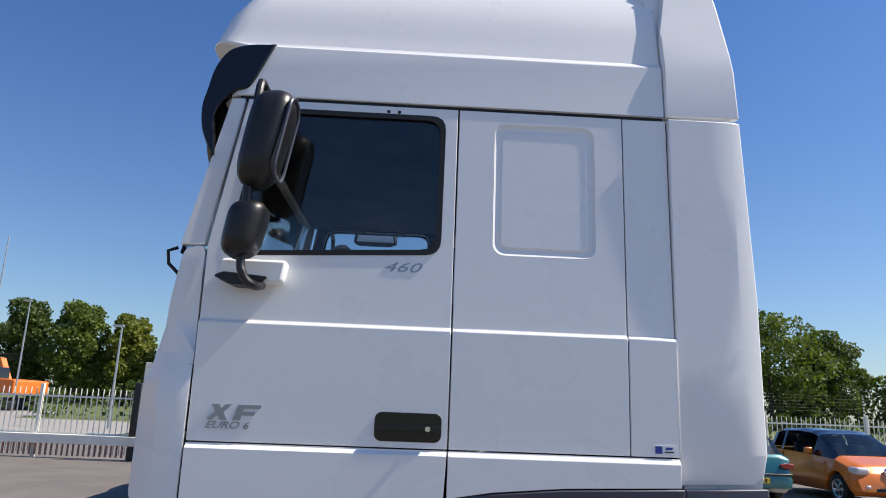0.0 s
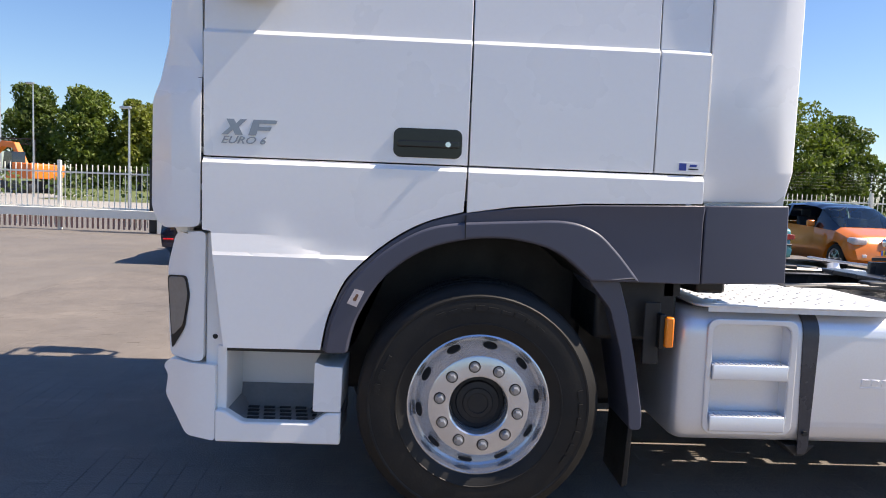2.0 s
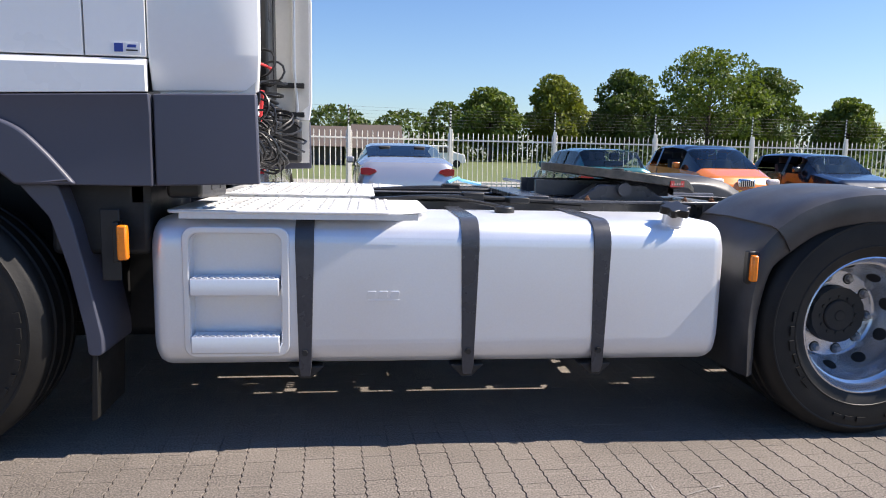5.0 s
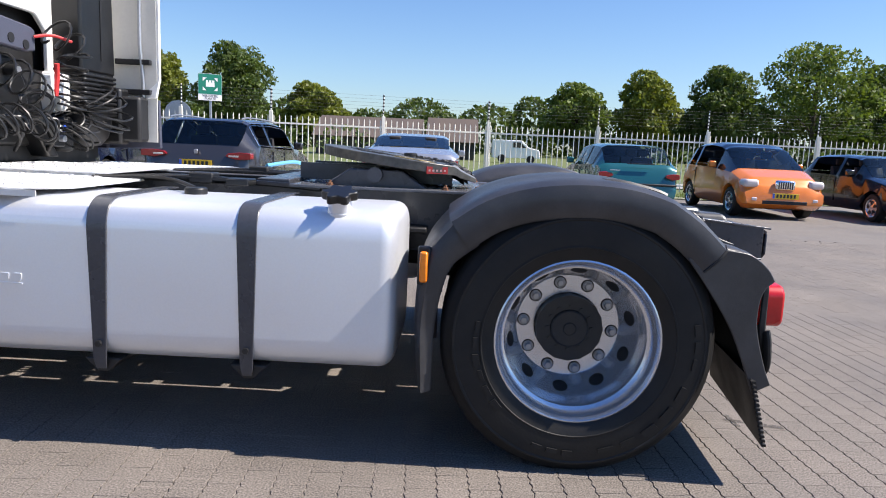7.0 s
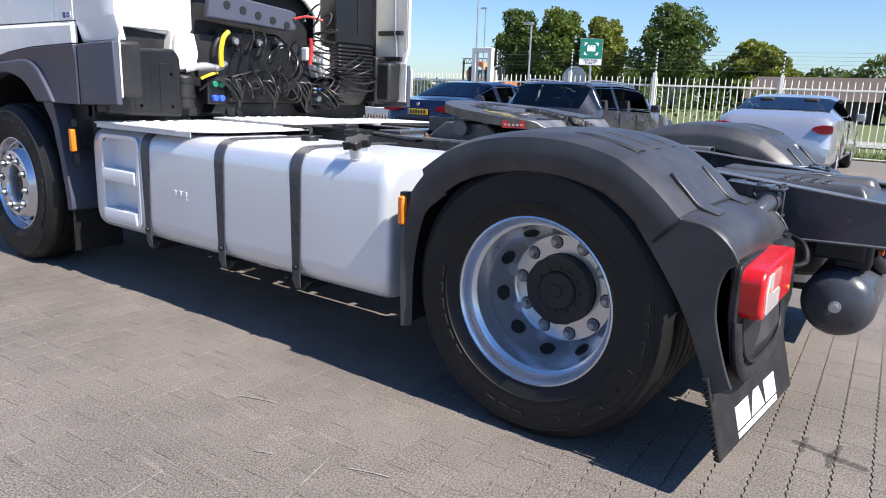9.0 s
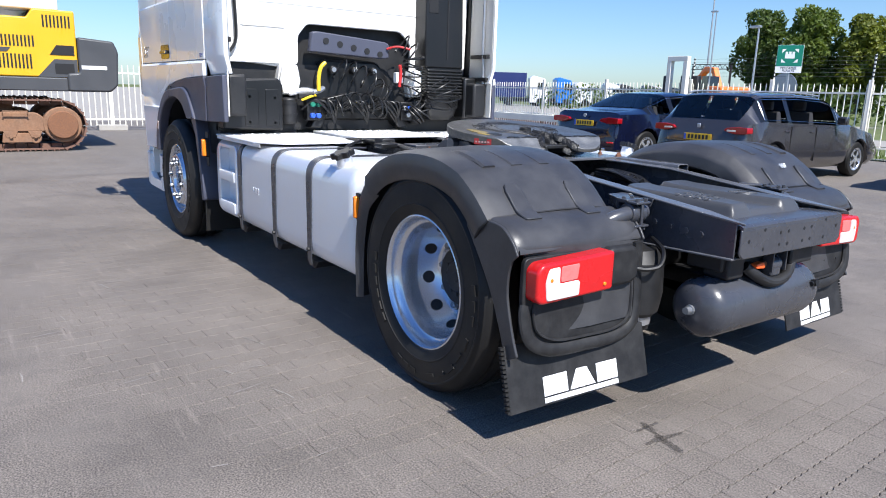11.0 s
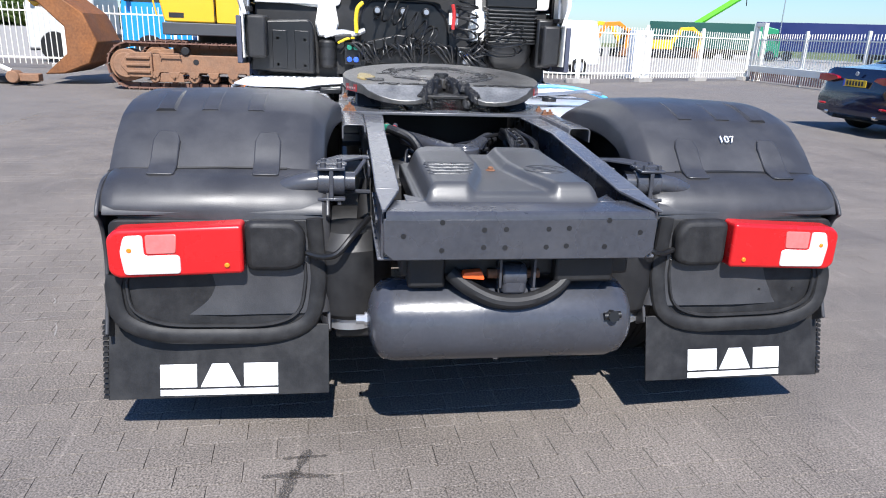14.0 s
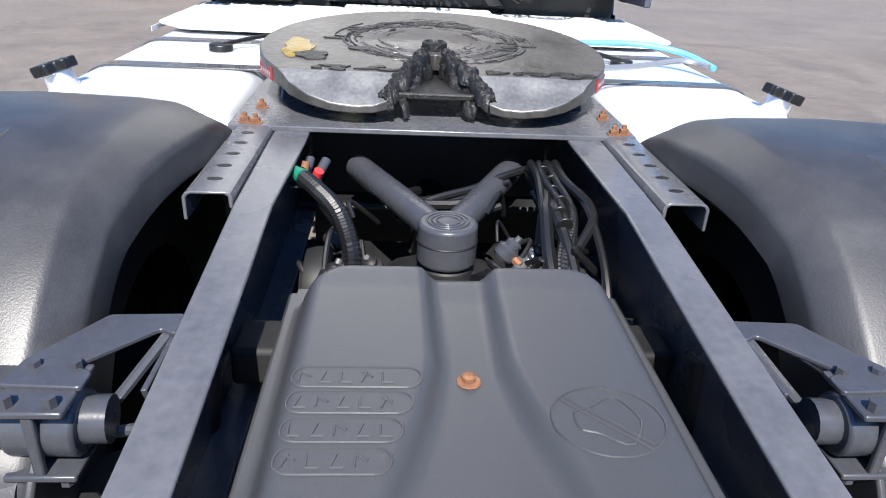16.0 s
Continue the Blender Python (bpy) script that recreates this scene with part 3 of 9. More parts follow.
    part("bumper_lower", panel(rounded([(-1.100, 0.642), (-1.300, 0.656), (-1.338, 0.62), (-1.312, 0.585), (-1.325, 0.50), (-1.225, 0.345), (-1.100, 0.318)], 0.02), s, lambda x, z: 1.25 - max(0, -1.2 - x) * 0.5, 0.18, (), (0.5, 0.6), (-1.2, -1.25)), WHITE, truck, bevel=0.01)
    part("headlight_gap", panel(rounded([(-1.326, 1.004), (-1.228, 1.008), (-1.212, 0.93), (-1.236, 0.79), (-1.30, 0.69)], 0.02), s, lambda x, z: 1.2405 - max(0, -1.2 - x) * 0.55, 0.05), SEAL_SHADE, b)
    part("headlight", panel(rounded([(-1.320, 0.998), (-1.236, 1.002), (-1.222, 0.93), (-1.245, 0.80), (-1.30, 0.745)], 0.02), s, lambda x, z: 1.243 - max(0, -1.2 - x) * 0.55, 0.05), SMOKED, b, "smoked headlamp end", bevel=0.006)
    part("bumper_seam_post", prism(rounded([(-1.150, 1.195), (-1.105, 1.195), (-1.075, 1.14), (-1.075, 0.40), (-1.150, 0.40)], 0.015), "y", s * 1.15, s * 1.212), WHITE, truck, bevel=0.006)
    for z in (1.045, 0.755, 0.60):
        part("bumper_screw", lathe([(0.011, 0), (0.009, 0.004), (0, 0.004)], -1.112, s * 1.212, z, s, 12), SEAL_SHADE, b)
    st = part("step_box", prism(rounded([(-1.10, 0.318), (-1.10, 0.455), (-1.06, 0.452), (-0.985, 0.405), (-0.70, 0.405), (-0.64, 0.450), (-0.578, 0.453), (-0.578, 0.315)], 0.012), "y", s * 1.255, s * 1.20), WHITE, truck, "white cab entry step", bevel=0.008)
    part("step_back", bx(-1.09, -0.64, s * 0.935, s * 0.90, 0.46, 0.712), WHITE, st, bevel=0.004)
    part("step_tray", prism([(s * 1.03, 0.393), (s * 1.00, 0.402), (s * 0.975, 0.43), (s * 0.945, 0.486), (s * 0.90, 0.486), (s * 0.90, 0.385), (s * 1.03, 0.385)], "x", -1.10, -0.58), STEPGREY, st, smooth=50)
    for pts in ([(-1.10, 0.462), (-1.045, 0.435), (-1.015, 0.394), (-1.10, 0.385)], [(-0.70, 0.394), (-0.67, 0.432), (-0.60, 0.456), (-0.60, 0.385)]):
        part("tray_side", prism(pts, "y", s * 1.199, s * 0.95), STEPGREY, st, smooth=50)
    part("step_post", prism(rounded([(-0.695, 0.455), (-0.690, 0.668), (-0.645, 0.650), (-0.573, 0.648), (-0.578, 0.455)], 0.010), "y", s * 1.25, s * 0.95), WHITE, st, bevel=0.008)
    part("step_inner_guard", bx(-0.66, -0.60, s * 0.945, s * 0.80, 0.32, 0.80), DARK, st)
    part("step_side", bx(-1.10, -1.06, s * 1.22, s * 0.95, 0.40, 0.72), WHITE, st, bevel=0.004)
    part("step_floor", bx(-1.10, -0.58, s * 1.22, s * 0.94, 0.33, 0.395), STEPGREY, st, bevel=0.004)
    slot = None
    for i in range(5):
        for j in range(4):
            m = Matrix.Translation((-0.99 + 0.07 * i + 0.01 * j, s * (1.02 + 0.05 * j), 0.397))
            if slot is None:
                slot = part("tread_slot", bx(-0.024, 0.024, -0.009, 0.009, -0.002, 0.003), SEAL_SHADE, st)
                slot.matrix_basis = m
            else:
                again(slot, st, m)
    part("sill_shadow_gap", bx(-1.06, -0.58, s * 1.22, s * 0.9, 0.698, 0.715), DARK, truck)


for s in (-1, 1):
    cab_side(s)


def plan(x0, x1, hw, z, rf, rb):
    pts = rounded([(x0, -hw), (x1, -hw), (x1, hw), (x0, hw)], rf, 5)
    return [(x1 if x > x1 - rf - 0.01 else x, (hw if y > 0 else -hw) if x > x1 - rf - 0.01 else y, z) for x, y in pts]


rings = [plan(-1.200, 0.892, 1.226, 3.052, 0.14, 0.14), plan(-1.20, 0.892, 1.216, 3.20, 0.14, 0.14), plan(-1.195, 0.892, 1.212, 3.315, 0.14, 0.14), plan(-1.29, 0.892, 1.190, 3.342, 0.14, 0.14), plan(-1.265, 0.892, 1.175, 3.43, 0.16, 0.16), plan(-1.235, 0.892, 1.160, 3.52, 0.16, 0.16), plan(-1.15, 0.892, 1.125, 3.68, 0.2, 0.2), plan(-0.97, 0.88, 1.04, 3.83, 0.25, 0.25), plan(-0.65, 0.85, 0.86, 3.92, 0.3, 0.3)]
roof = part("cab_roof", loft(rings), WHITE, truck, "high white sleeper roof", smooth=25, bevel=0.005)
part("roof_seam", bx(-1.10, 0.885, -1.214, 1.214, 3.036, 3.051), SEAL_SHADE, roof)
VISOR = [(p.x, p.y) for p in smooth_path([(-1.14, 3.318, 0), (-1.25, 3.295, 0), (-1.335, 3.23, 0), (-1.385, 3.13, 0), (-1.408, 3.02, 0), (-1.405, 2.92, 0), (-1.388, 2.84, 0)], 3)]
VISOR += [(x + 0.016, z) for x, z in reversed(VISOR)]
bm = bmesh.new()
for j in range(33):
    a = -1 + 2 * j / 32
    y, dx = 1.222 * a, 0.17 * (abs(a) ** 3)
    row = [bm.verts.new((x + dx, y, z + 0.05 * a * a * max(0, 3.1 - z) / 0.3)) for x, z in VISOR]
    if j:
        for k in range(len(row)):
            bm.faces.new((last[k], last[(k + 1) % len(row)], row[(k + 1) % len(row)], row[k]))
    else:
        bm.faces.new(row)
    last = row
bm.faces.new(last)
visor_mat = material("smoked_visor", (0.008, 0.008, 0.01), 0.12, vary=0.05)
part("sun_visor", bm, visor_mat, truck, "smoked dark sun visor")
horn = [(-0.962, 3.313, 0), (-1.08, 3.305, 0), (-1.17, 3.27, 0), (-1.225, 3.18, 0), (-1.25, 3.07, 0), (-1.266, 2.98, 0), (-1.25, 2.86, 0), (-1.19, 2.745, 0), (-1.197, 2.84, 0), (-1.207, 2.93, 0), (-1.185, 3.0, 0), (-1.13, 3.065, 0), (-1.06, 3.095, 0), (-1.01, 3.20, 0)]
part("visor_end", prism([(p.x, p.y) for p in smooth_path(horn, 4)], "y", -1.231, -1.185), visor_mat, truck, bevel=0.006)
part("visor_end", prism([(p.x, p.y) for p in smooth_path(horn, 4)], "y", 1.231, 1.185), visor_mat, truck, bevel=0.006)
part("windscreen", prism([(-1.295, 2.30), (-1.13, 3.05), (-1.11, 3.05), (-1.275, 2.30)], "y", -1.19, 1.19), SIDEGLASS, truck, "dark windscreen")
part("cab_front", prism(rounded([(-1.22, 0.75), (-1.28, 0.75), (-1.285, 1.19), (-1.345, 1.25), (-1.375, 1.75), (-1.32, 2.0), (-1.295, 2.30), (-1.22, 2.30)], 0.03), "y", -1.18, 1.18), WHITE, truck, bevel=0.02)
kerb = part("kerb_mirror", prism(rounded([(-0.79, 2.99), (-0.76, 3.13), (-0.44, 3.13), (-0.41, 2.99)], 0.04), "y", 1.44, 1.52), BLACK, truck, "black kerb-view mirror above the far door", bevel=0.02)
part("kerb_mirror_glass", prism(rounded([(-0.76, 2.965), (-0.74, 3.10), (-0.46, 3.10), (-0.44, 2.965)], 0.035), "y", 1.425, 1.438), MIRRORGLASS, kerb)
part("kerb_mirror_arm", tube([(-0.60, 1.47, 3.12), (-0.60, 1.36, 3.19), (-0.60, 1.21, 3.20)], 0.015), BLACK, kerb)
wiper = part("wiper", tube([(-1.335, -1.02, 2.22), (-1.36, -1.13, 2.26), (-1.355, -1.17, 2.31), (-1.32, -1.15, 2.33)], 0.008), BLACK, truck)
part("dash", bx(-1.25, -0.85, -1.15, 1.15, 1.9, 2.25), LINER, truck, bevel=0.04)
part("engine_block", bx(-0.75, 0.55, -0.70, 0.70, 0.40, 1.24), DARK, truck, bevel=0.03)
part("cab_floor", bx(-1.2, 0.85, -1.16, 1.16, 1.22, 1.30), LINER, truck)
part("head_lining", bx(-1.1, 0.85, -1.17, 1.17, 3.028, 3.045), LINER, truck)
part("rear_lining", bx(0.60, 0.62, -1.17, 1.17, 1.3, 3.02), LINER, truck)


def seat(y):
    b = part("seat", bx(-0.62, -0.08, y - 0.25, y + 0.25, 1.75, 1.90), LINER, truck, "dark driver's seat", bevel=0.05)
    part("seat_back", prism(rounded([(-0.16, 1.85), (0.0, 1.85), (0.12, 2.55), (0.0, 2.6)], 0.05), "y", y - 0.24, y + 0.24), LINER, b, bevel=0.05)
    part("headrest", bx(0.0, 0.12, y - 0.14, y + 0.14, 2.60, 2.82), LINER, b, bevel=0.05)
    part("seat_base", bx(-0.5, -0.1, y - 0.18, y + 0.18, 1.30, 1.75), LINER, b)


seat(-0.75)
seat(0.75)
bm = bmesh.new()
tube([(-0.66 + 0.10 * math.cos(a) * 0.5, -0.75 + 0.23 * math.sin(a), 2.16 + 0.21 * math.cos(a)) for a in np.linspace(0, 2 * math.pi, 25)], 0.016, 8, bm)
tube([(-0.66, -0.97, 2.16), (-0.64, -0.75, 2.14), (-0.66, -0.53, 2.16)], 0.014, 6, bm)
tube([(-0.64, -0.75, 2.14), (-0.95, -0.75, 1.95)], 0.03, 6, bm)
part("steering_wheel", bm, BLACK, truck)


# ---- wheels ----
NUT_R = 0.1675


def nut_mesh(s):
    bm = lathe([(0.0205, 0), (0.0205, 0.006), (0.0, 0.006)], 0, 0, 0, s, 16)
    lathe([(0.0165, 0.006), (0.0165, 0.020), (0.012, 0.024), (0, 0.024)], 0, 0, 0, s, 6, bm)
    lathe([(0.0105, 0.021), (0.0105, 0.027), (0, 0.027)], 0, 0, 0, s, 10, bm)
    return bm


def tyre_bm(x, y, z, r, s, width=0.31):
    k = r - 0.30
    prof = [(0.288, -0.012), (0.300, 0.004), (0.315, 0.012), (0.345, 0.022), (0.347, 0.025), (0.352, 0.025), (0.354, 0.023), (0.30 + k * 0.55, 0.027), (0.30 + k * 0.72, 0.023), (0.30 + k * 0.74, 0.0255), (0.30 + k * 0.77, 0.0255), (0.30 + k * 0.79, 0.019), (r - 0.022, 0.004), (r - 0.008, -0.010), (r, -0.028)]
    for g in (-0.075, -0.150, -0.225):
        prof += [(r, g + 0.016), (r - 0.012, g + 0.011), (r - 0.012, g - 0.001), (r, g - 0.006)]
    prof += [(r, -width + 0.028 + 0.024), (r - 0.02, -width), (0.30 + k * 0.5, -width - 0.02), (0.29, -width)]
    return lathe(prof, x, y, z, s, 72)


def sidewall_marks(name, x, y, z, s, r, a0, a1, n, parent):
    """Raised moulded bars on a sidewall, where it carries unreadable lettering."""
    bm = bmesh.new()
    for i in range(n):
        a = radians(a0 + (a1 - a0) * (i + 0.5) / n)
        w = radians((a1 - a0) / n) * 0.34
        rr = r + 0.022 * (0.6 + 0.4 * ((i * 7) % 3) / 2)
        lo, hi = [], []
        for q, ang in ((r, a - w), (r, a + w), (rr, a + w), (rr, a - w)):
            lo.append(bm.verts.new((x + q * math.cos(ang), y + s * 0.018, z + q * math.sin(ang))))
            hi.append(bm.verts.new((x + q * math.cos(ang), y + s * 0.0325, z + q * math.sin(ang))))
        bm.faces.new(hi)
        for j in range(4):
            bm.faces.new((lo[j], lo[(j + 1) % 4], hi[(j + 1) % 4], hi[j]))
    part(name, bm, RUBBER, parent)


def wheel(x, y, z, s, r, prof, nut_h, nut_a, hub, holes, hole_r, hole_h, dual=False, marks=(), nut_r=NUT_R):
    """A steel wheel: y is the plane of the rim's flange."""
    w = part("wheel", lathe(prof, x, y, z, s, 72), SILVER, truck, "silver steel wheel with ten nuts", smooth=30)
    part("tyre", tyre_bm(x, y, z, r, s), RUBBER, w, "black ribbed truck tyre", smooth=30)
    part("hub", lathe(hub, x, y, z, s, 40), DARK, w, "dark wheel hub", smooth=30)
    nut = None
    for i in range(10):
        a = radians(nut_a + 36 * i)
        m = Matrix.Translation((x + nut_r * math.cos(a), y + s * nut_h, z + nut_r * math.sin(a)))
        if nut is None:
            nut = part("nut", nut_mesh(s), NUTSTEEL, w, smooth=25)
            nut.matrix_basis = m
        else:
            again(nut, w, m)
    cup = None
    for i in range(10):
        a = radians(nut_a + 36 * i)
        m = Matrix.Translation((x + nut_r * math.cos(a), y + s * (nut_h + 0.0006), z + nut_r * math.sin(a)))
        if cup is None:
            cup = part("nut_recess", lathe([(0.0255, 0), (0.025, 0.001), (0.0, 0.001)], 0, 0, 0, s, 18), SEAL_SHADE, w)
            cup.matrix_basis = m
        else:
            again(cup, w, m)
    hole = None
    for i in range(10):
        a = nut_a + 18 + 36 * i
        m = Matrix.Translation((x + hole_r * math.cos(radians(a)), y + s * hole_h, z + hole_r * math.sin(radians(a)))) @ Matrix.Rotation(radians(-a), 4, "Y")
        if hole is None:
            bm = bmesh.new()
            lathe([(0.031, -0.012), (0.031, 0.001), (0.029, 0.0025), (0.0, 0.0022)], 0, 0, 0, s, 20, bm)
            bmesh.ops.scale(bm, vec=(holes, 1, 1.0), verts=bm.verts[:])
            bmesh.ops.rotate(bm, cent=(0, 0, 0), matrix=Matrix.Rotation(radians(s * -48 if not dual else s * 62.5), 3, "Z"), verts=bm.verts[:])
            hole = part("hand_hole", bm, SEAL_SHADE, w, smooth=25)
            hole.matrix_basis = m
        else:
            again(hole, w, m)
    for a0, a1, n, rr in marks:
        sidewall_marks("sidewall_moulding", x, y, z, s, rr, a0, a1, n, w)
    if dual:
        part("inner_tyre", tyre_bm(x, y - s * 0.322, z, r - 0.008, s, 0.265), RUBBER, w, smooth=30)
    return w


FRONT_PROF = [(0.292, -0.03), (0.302, -0.004), (0.302, 0.004), (0.295, 0.007), (0.289, 0.0), (0.283, -0.02), (0.279, -0.045), (0.268, -0.052), (0.255, -0.040), (0.232, -0.012), (0.218, 0.004), (0.212, 0.014), (0.207, 0.016), (0.130, 0.016), (0.124, 0.012), (0.119, 0.0), (0.118, -0.06), (0.0, -0.06)]
FRONT_HUB = [(0.1175, -0.055), (0.112, -0.048), (0.095, -0.045), (0.090, -0.032), (0.066, -0.028), (0.062, -0.022), (0.045, -0.020), (0.042, -0.024), (0.0, -0.024)]
REAR_PROF = [(0.292, -0.03), (0.302, -0.004), (0.302, 0.004), (0.295, 0.007), (0.289, 0.0), (0.284, -0.018), (0.279, -0.040), (0.270, -0.052), (0.262, -0.056), (0.258, -0.075), (0.257, -0.115), (0.255, -0.135), (0.252, -0.150), (0.212, -0.232), (0.206, -0.240), (0.200, -0.2445), (0.132, -0.245), (0.130, -0.30), (0.0, -0.30)]
REAR_HUB = [(0.131, -0.29), (0.129, -0.246), (0.122, -0.252), (0.102, -0.256), (0.100, -0.214), (0.094, -0.206), (0.076, -0.202), (0.072, -0.188), (0.066, -0.184), (0.026, -0.184), (0.022, -0.180), (0.0, -0.180)]
FZ, FR, RX, RZ, RR = 0.506, 0.515, 3.828, 0.492, 0.497
for s in (-1, 1):
    wheel(0, s * 1.255, FZ, s, FR, FRONT_PROF, 0.016, 98, FRONT_HUB, 0.62, 0.252, -0.034, marks=((50, 118, 9, 0.405), (-35, 12, 6, 0.42), (150, 176, 3, 0.42)))
    rear = wheel(RX, s * 1.195, RZ, s, RR, REAR_PROF, -0.245, 103, REAR_HUB, 0.95, 0.232, -0.191, dual=True, nut_r=0.174, marks=((168, 225, 6, 0.36), (-78, -18, 5, 0.40), (-112, -88, 3, 0.40), (-12, 14, 3, 0.41)))
    for i in range(12):
        a = radians(30 * i)
        part("hub_bolt", lathe([(0.009, 0), (0.009, 0.012), (0, 0.012)], RX + 0.085 * math.cos(a), s * 0.9925, RZ + 0.085 * math.sin(a), s, 6), DARK, rear)
part("front_axle", cyl((0, -1.0, FZ - 0.05), (0, 1.0, FZ - 0.05), 0.07), DARK, truck)
part("rear_axle", cyl((RX, -1.0, RZ), (RX, 1.0, RZ), 0.13), DARK, truck)


# ---- chassis ----
for s in (-1, 1):
    web = [(-0.9, 0.69), (-0.9, 0.95), (3.58, 0.952), (3.93, 0.944), (3.99, 0.938), (4.80, 0.858), (4.80, 0.712), (3.9, 0.68)]
    r = part("frame_rail", prism(web, "y", s * 0.391, s * 0.381), CHASSIS, truck, "dark painted steel frame rail", bevel=0.002)
    top = [(-0.9, 0.95), (3.58, 0.952), (3.93, 0.944), (3.99, 0.938), (4.65, 0.8726)]
    for dz, nm in ((0.0, "top_flange"), (None, "bottom_flange")):
        line = top if dz is not None else [(-0.9, 0.69), (3.9, 0.68), (4.80, 0.712)]
        pts = [(x, z + 0.004) for x, z in line] + [(x, z - 0.006) for x, z in reversed(line)]
        bm = prism(pts, "y", s * 0.400, s * 0.316)
        for v in bm.verts:                    # the flange narrows behind the kink
            if abs(v.co.y) < 0.35:
                v.co.y = s * (0.316 + 0.014 * min(1, max(0, (v.co.x - 3.6) / 0.34)))
        part(nm, bm, RAIL_LIT, r, bevel=0.004, seg=3)
    for x, z in ((4.42, 0.80), (4.50, 0.795), (4.58, 0.79), (4.65, 0.785), (3.95, 0.86), (4.02, 0.85), (3.95, 0.80)):
        part("frame_bolt", lathe([(0.017, 0), (0.017, 0.004), (0.013, 0.004), (0.013, 0.014), (0, 0.014)], x, s * 0.385, z, s, 8), CHASSIS, r, smooth=25)
    part("frame_hole", lathe([(0.022, -0.002), (0.022, 0.0015), (0.0, 0.0015)], 4.545, s * 0.385, 0.735, s, 16), SEAL_SHADE, r)
    # perforated angle on the rail
    a = part("mounting_angle", prism([(s * y, z) for y, z in ((0.403, 0.935), (0.403, 0.956), (0.407, 0.963), (0.415, 0.967), (0.478, 0.967), (0.488, 0.963), (0.494, 0.955), (0.494, 0.910), (0.487, 0.910), (0.487, 0.953), (0.483, 0.959), (0.476, 0.961), (0.417, 0.961), (0.411, 0.957), (0.410, 0.935))], "x", 3.40, 3.925), RAIL_LIT, truck, bevel=0.002)
    for i in range(5):
        h = cyl((3.545 + 0.078 * i, s * 0.449, 0.964), (3.545 + 0.078 * i, s * 0.449, 0.9678), 0.011, n=14)
        bmesh.ops.scale(h, vec=(0.8, 1.35, 1), space=Matrix.Translation((-(3.545 + 0.078 * i), -s * 0.449, 0)), verts=h.verts[:])
        part("angle_hole", h, SEAL_SHADE, a)
xm = part("rear_crossmember", prism([(-0.36, 0.712), (-0.385, 0.735), (-0.385, 0.830), (0.385, 0.830), (0.385, 0.735), (0.36, 0.712)], "x", 4.812, 4.822), CHASSIS, truck, "dark steel rear crossmember with bolt holes", bevel=0.004)
part("crossmember_flange", prism([(4.812, 0.828), (4.822, 0.828), (4.820, 0.838), (4.812, 0.844), (4.800, 0.847), (4.675, 0.847), (4.675, 0.841), (4.798, 0.841)], "y", -0.378, 0.378), CHASSIS, xm, smooth=40)
for s in (-1, 1):
    part("flange_gusset", prism([(4.69, s * 0.314), (4.60, s * 0.314), (4.66, s * 0.262), (4.69, s * 0.262)], "z", 0.842, 0.8485), CHASSIS, xm, bevel=0.002)
    bm = prism([(4.6505, s * 0.330), (4.6505, s * 0.400), (4.835, s * 0.390), (4.825, s * 0.380)], "z", 0.0, 0.009)
    for v in bm.verts:
        v.co.z += 0.8666 - (v.co.x - 4.65) * 0.0973
    part("rail_end", bm, RAIL_LIT, xm, bevel=0.002)
for y, z in ((-0.226, 0.820), (-0.110, 0.799), (-0.049, 0.800), (0.071, 0.801), (0.129, 0.803), (0.244, 0.825), (-0.331, 0.782), (0.338, 0.790), (-0.226, 0.741), (-0.110, 0.749), (-0.050, 0.748), (0.067, 0.749), (0.125, 0.752), (0.237, 0.749)):
    part("bolt_hole", cyl((4.815, y, z), (4.8228, y, z), 0.0075, n=12), SEAL_SHADE, xm)


LX0, LX1, LW = 4.062, 4.705, 0.270


def lid_z(x, y):
    """Height of the pressed cover: two raised halves, a valley that flares towards the rear, a sloping end and a flat brim."""
    u = (x - LX0) / (LX1 - LX0)
    k = interp(((0, 0.036), (0.45, 0.030), (0.62, 0.050), (0.94, 0.108), (1, 0.112)), u)
    qx, qy = max(0.085 - (x - LX0 - 0.008), 0), max(abs(y) - (LW - 0.012 - 0.085), 0)
    inside = min(0.085 - math.hypot(qx, qy), LW - 0.012 - abs(y))
    rise = min(max(inside / 0.034, 0), 1, max((0.985 - u) / 0.055, 0))
    rise = math.sin(0.5 * math.pi * rise) ** 0.8
    val = min(max((abs(y) - k) / 0.030, 0), 1)
    val = val * val * (3 - 2 * val)
    back = interp(((0, 0.0), (0.15, 0.012), (1, 0.020)), u)
    return 0.845 + rise * (0.046 + 0.028 * val - back)


def lid():
    bm = bmesh.new()
    xs, ys = np.linspace(LX0, LX1, 61), np.linspace(-LW, LW, 73)
    grid = [[bm.verts.new((x, y, lid_z(x, y))) for y in ys] for x in xs]
    for a, b in zip(grid, grid[1:]):
        for k in range(len(ys) - 1):
            bm.faces.new((a[k], a[k + 1], b[k + 1], b[k]))
    return bm


cover = part("frame_cover", lid(), COVER, truck, "dark grey plastic cover between the rails with raised mouldings", smooth=60)
part("cover_rim", bx(4.07, 4.69, -0.285, 0.285, 0.79, 0.8435), COVER, cover, bevel=0.006)
b = part("cover_bolt", lathe([(0.017, 0), (0.016, 0.002), (0.010, 0.003), (0.010, 0.010), (0.006, 0.013), (0, 0.013)], 0, 0, 0, 1, 10), RUST, cover, "rusty bolt in the valley")
b.matrix_basis = Matrix.Translation((4.367, -0.004, lid_z(4.367, 0) + 0.001)) @ Matrix.Rotation(radians(90), 4, "X")


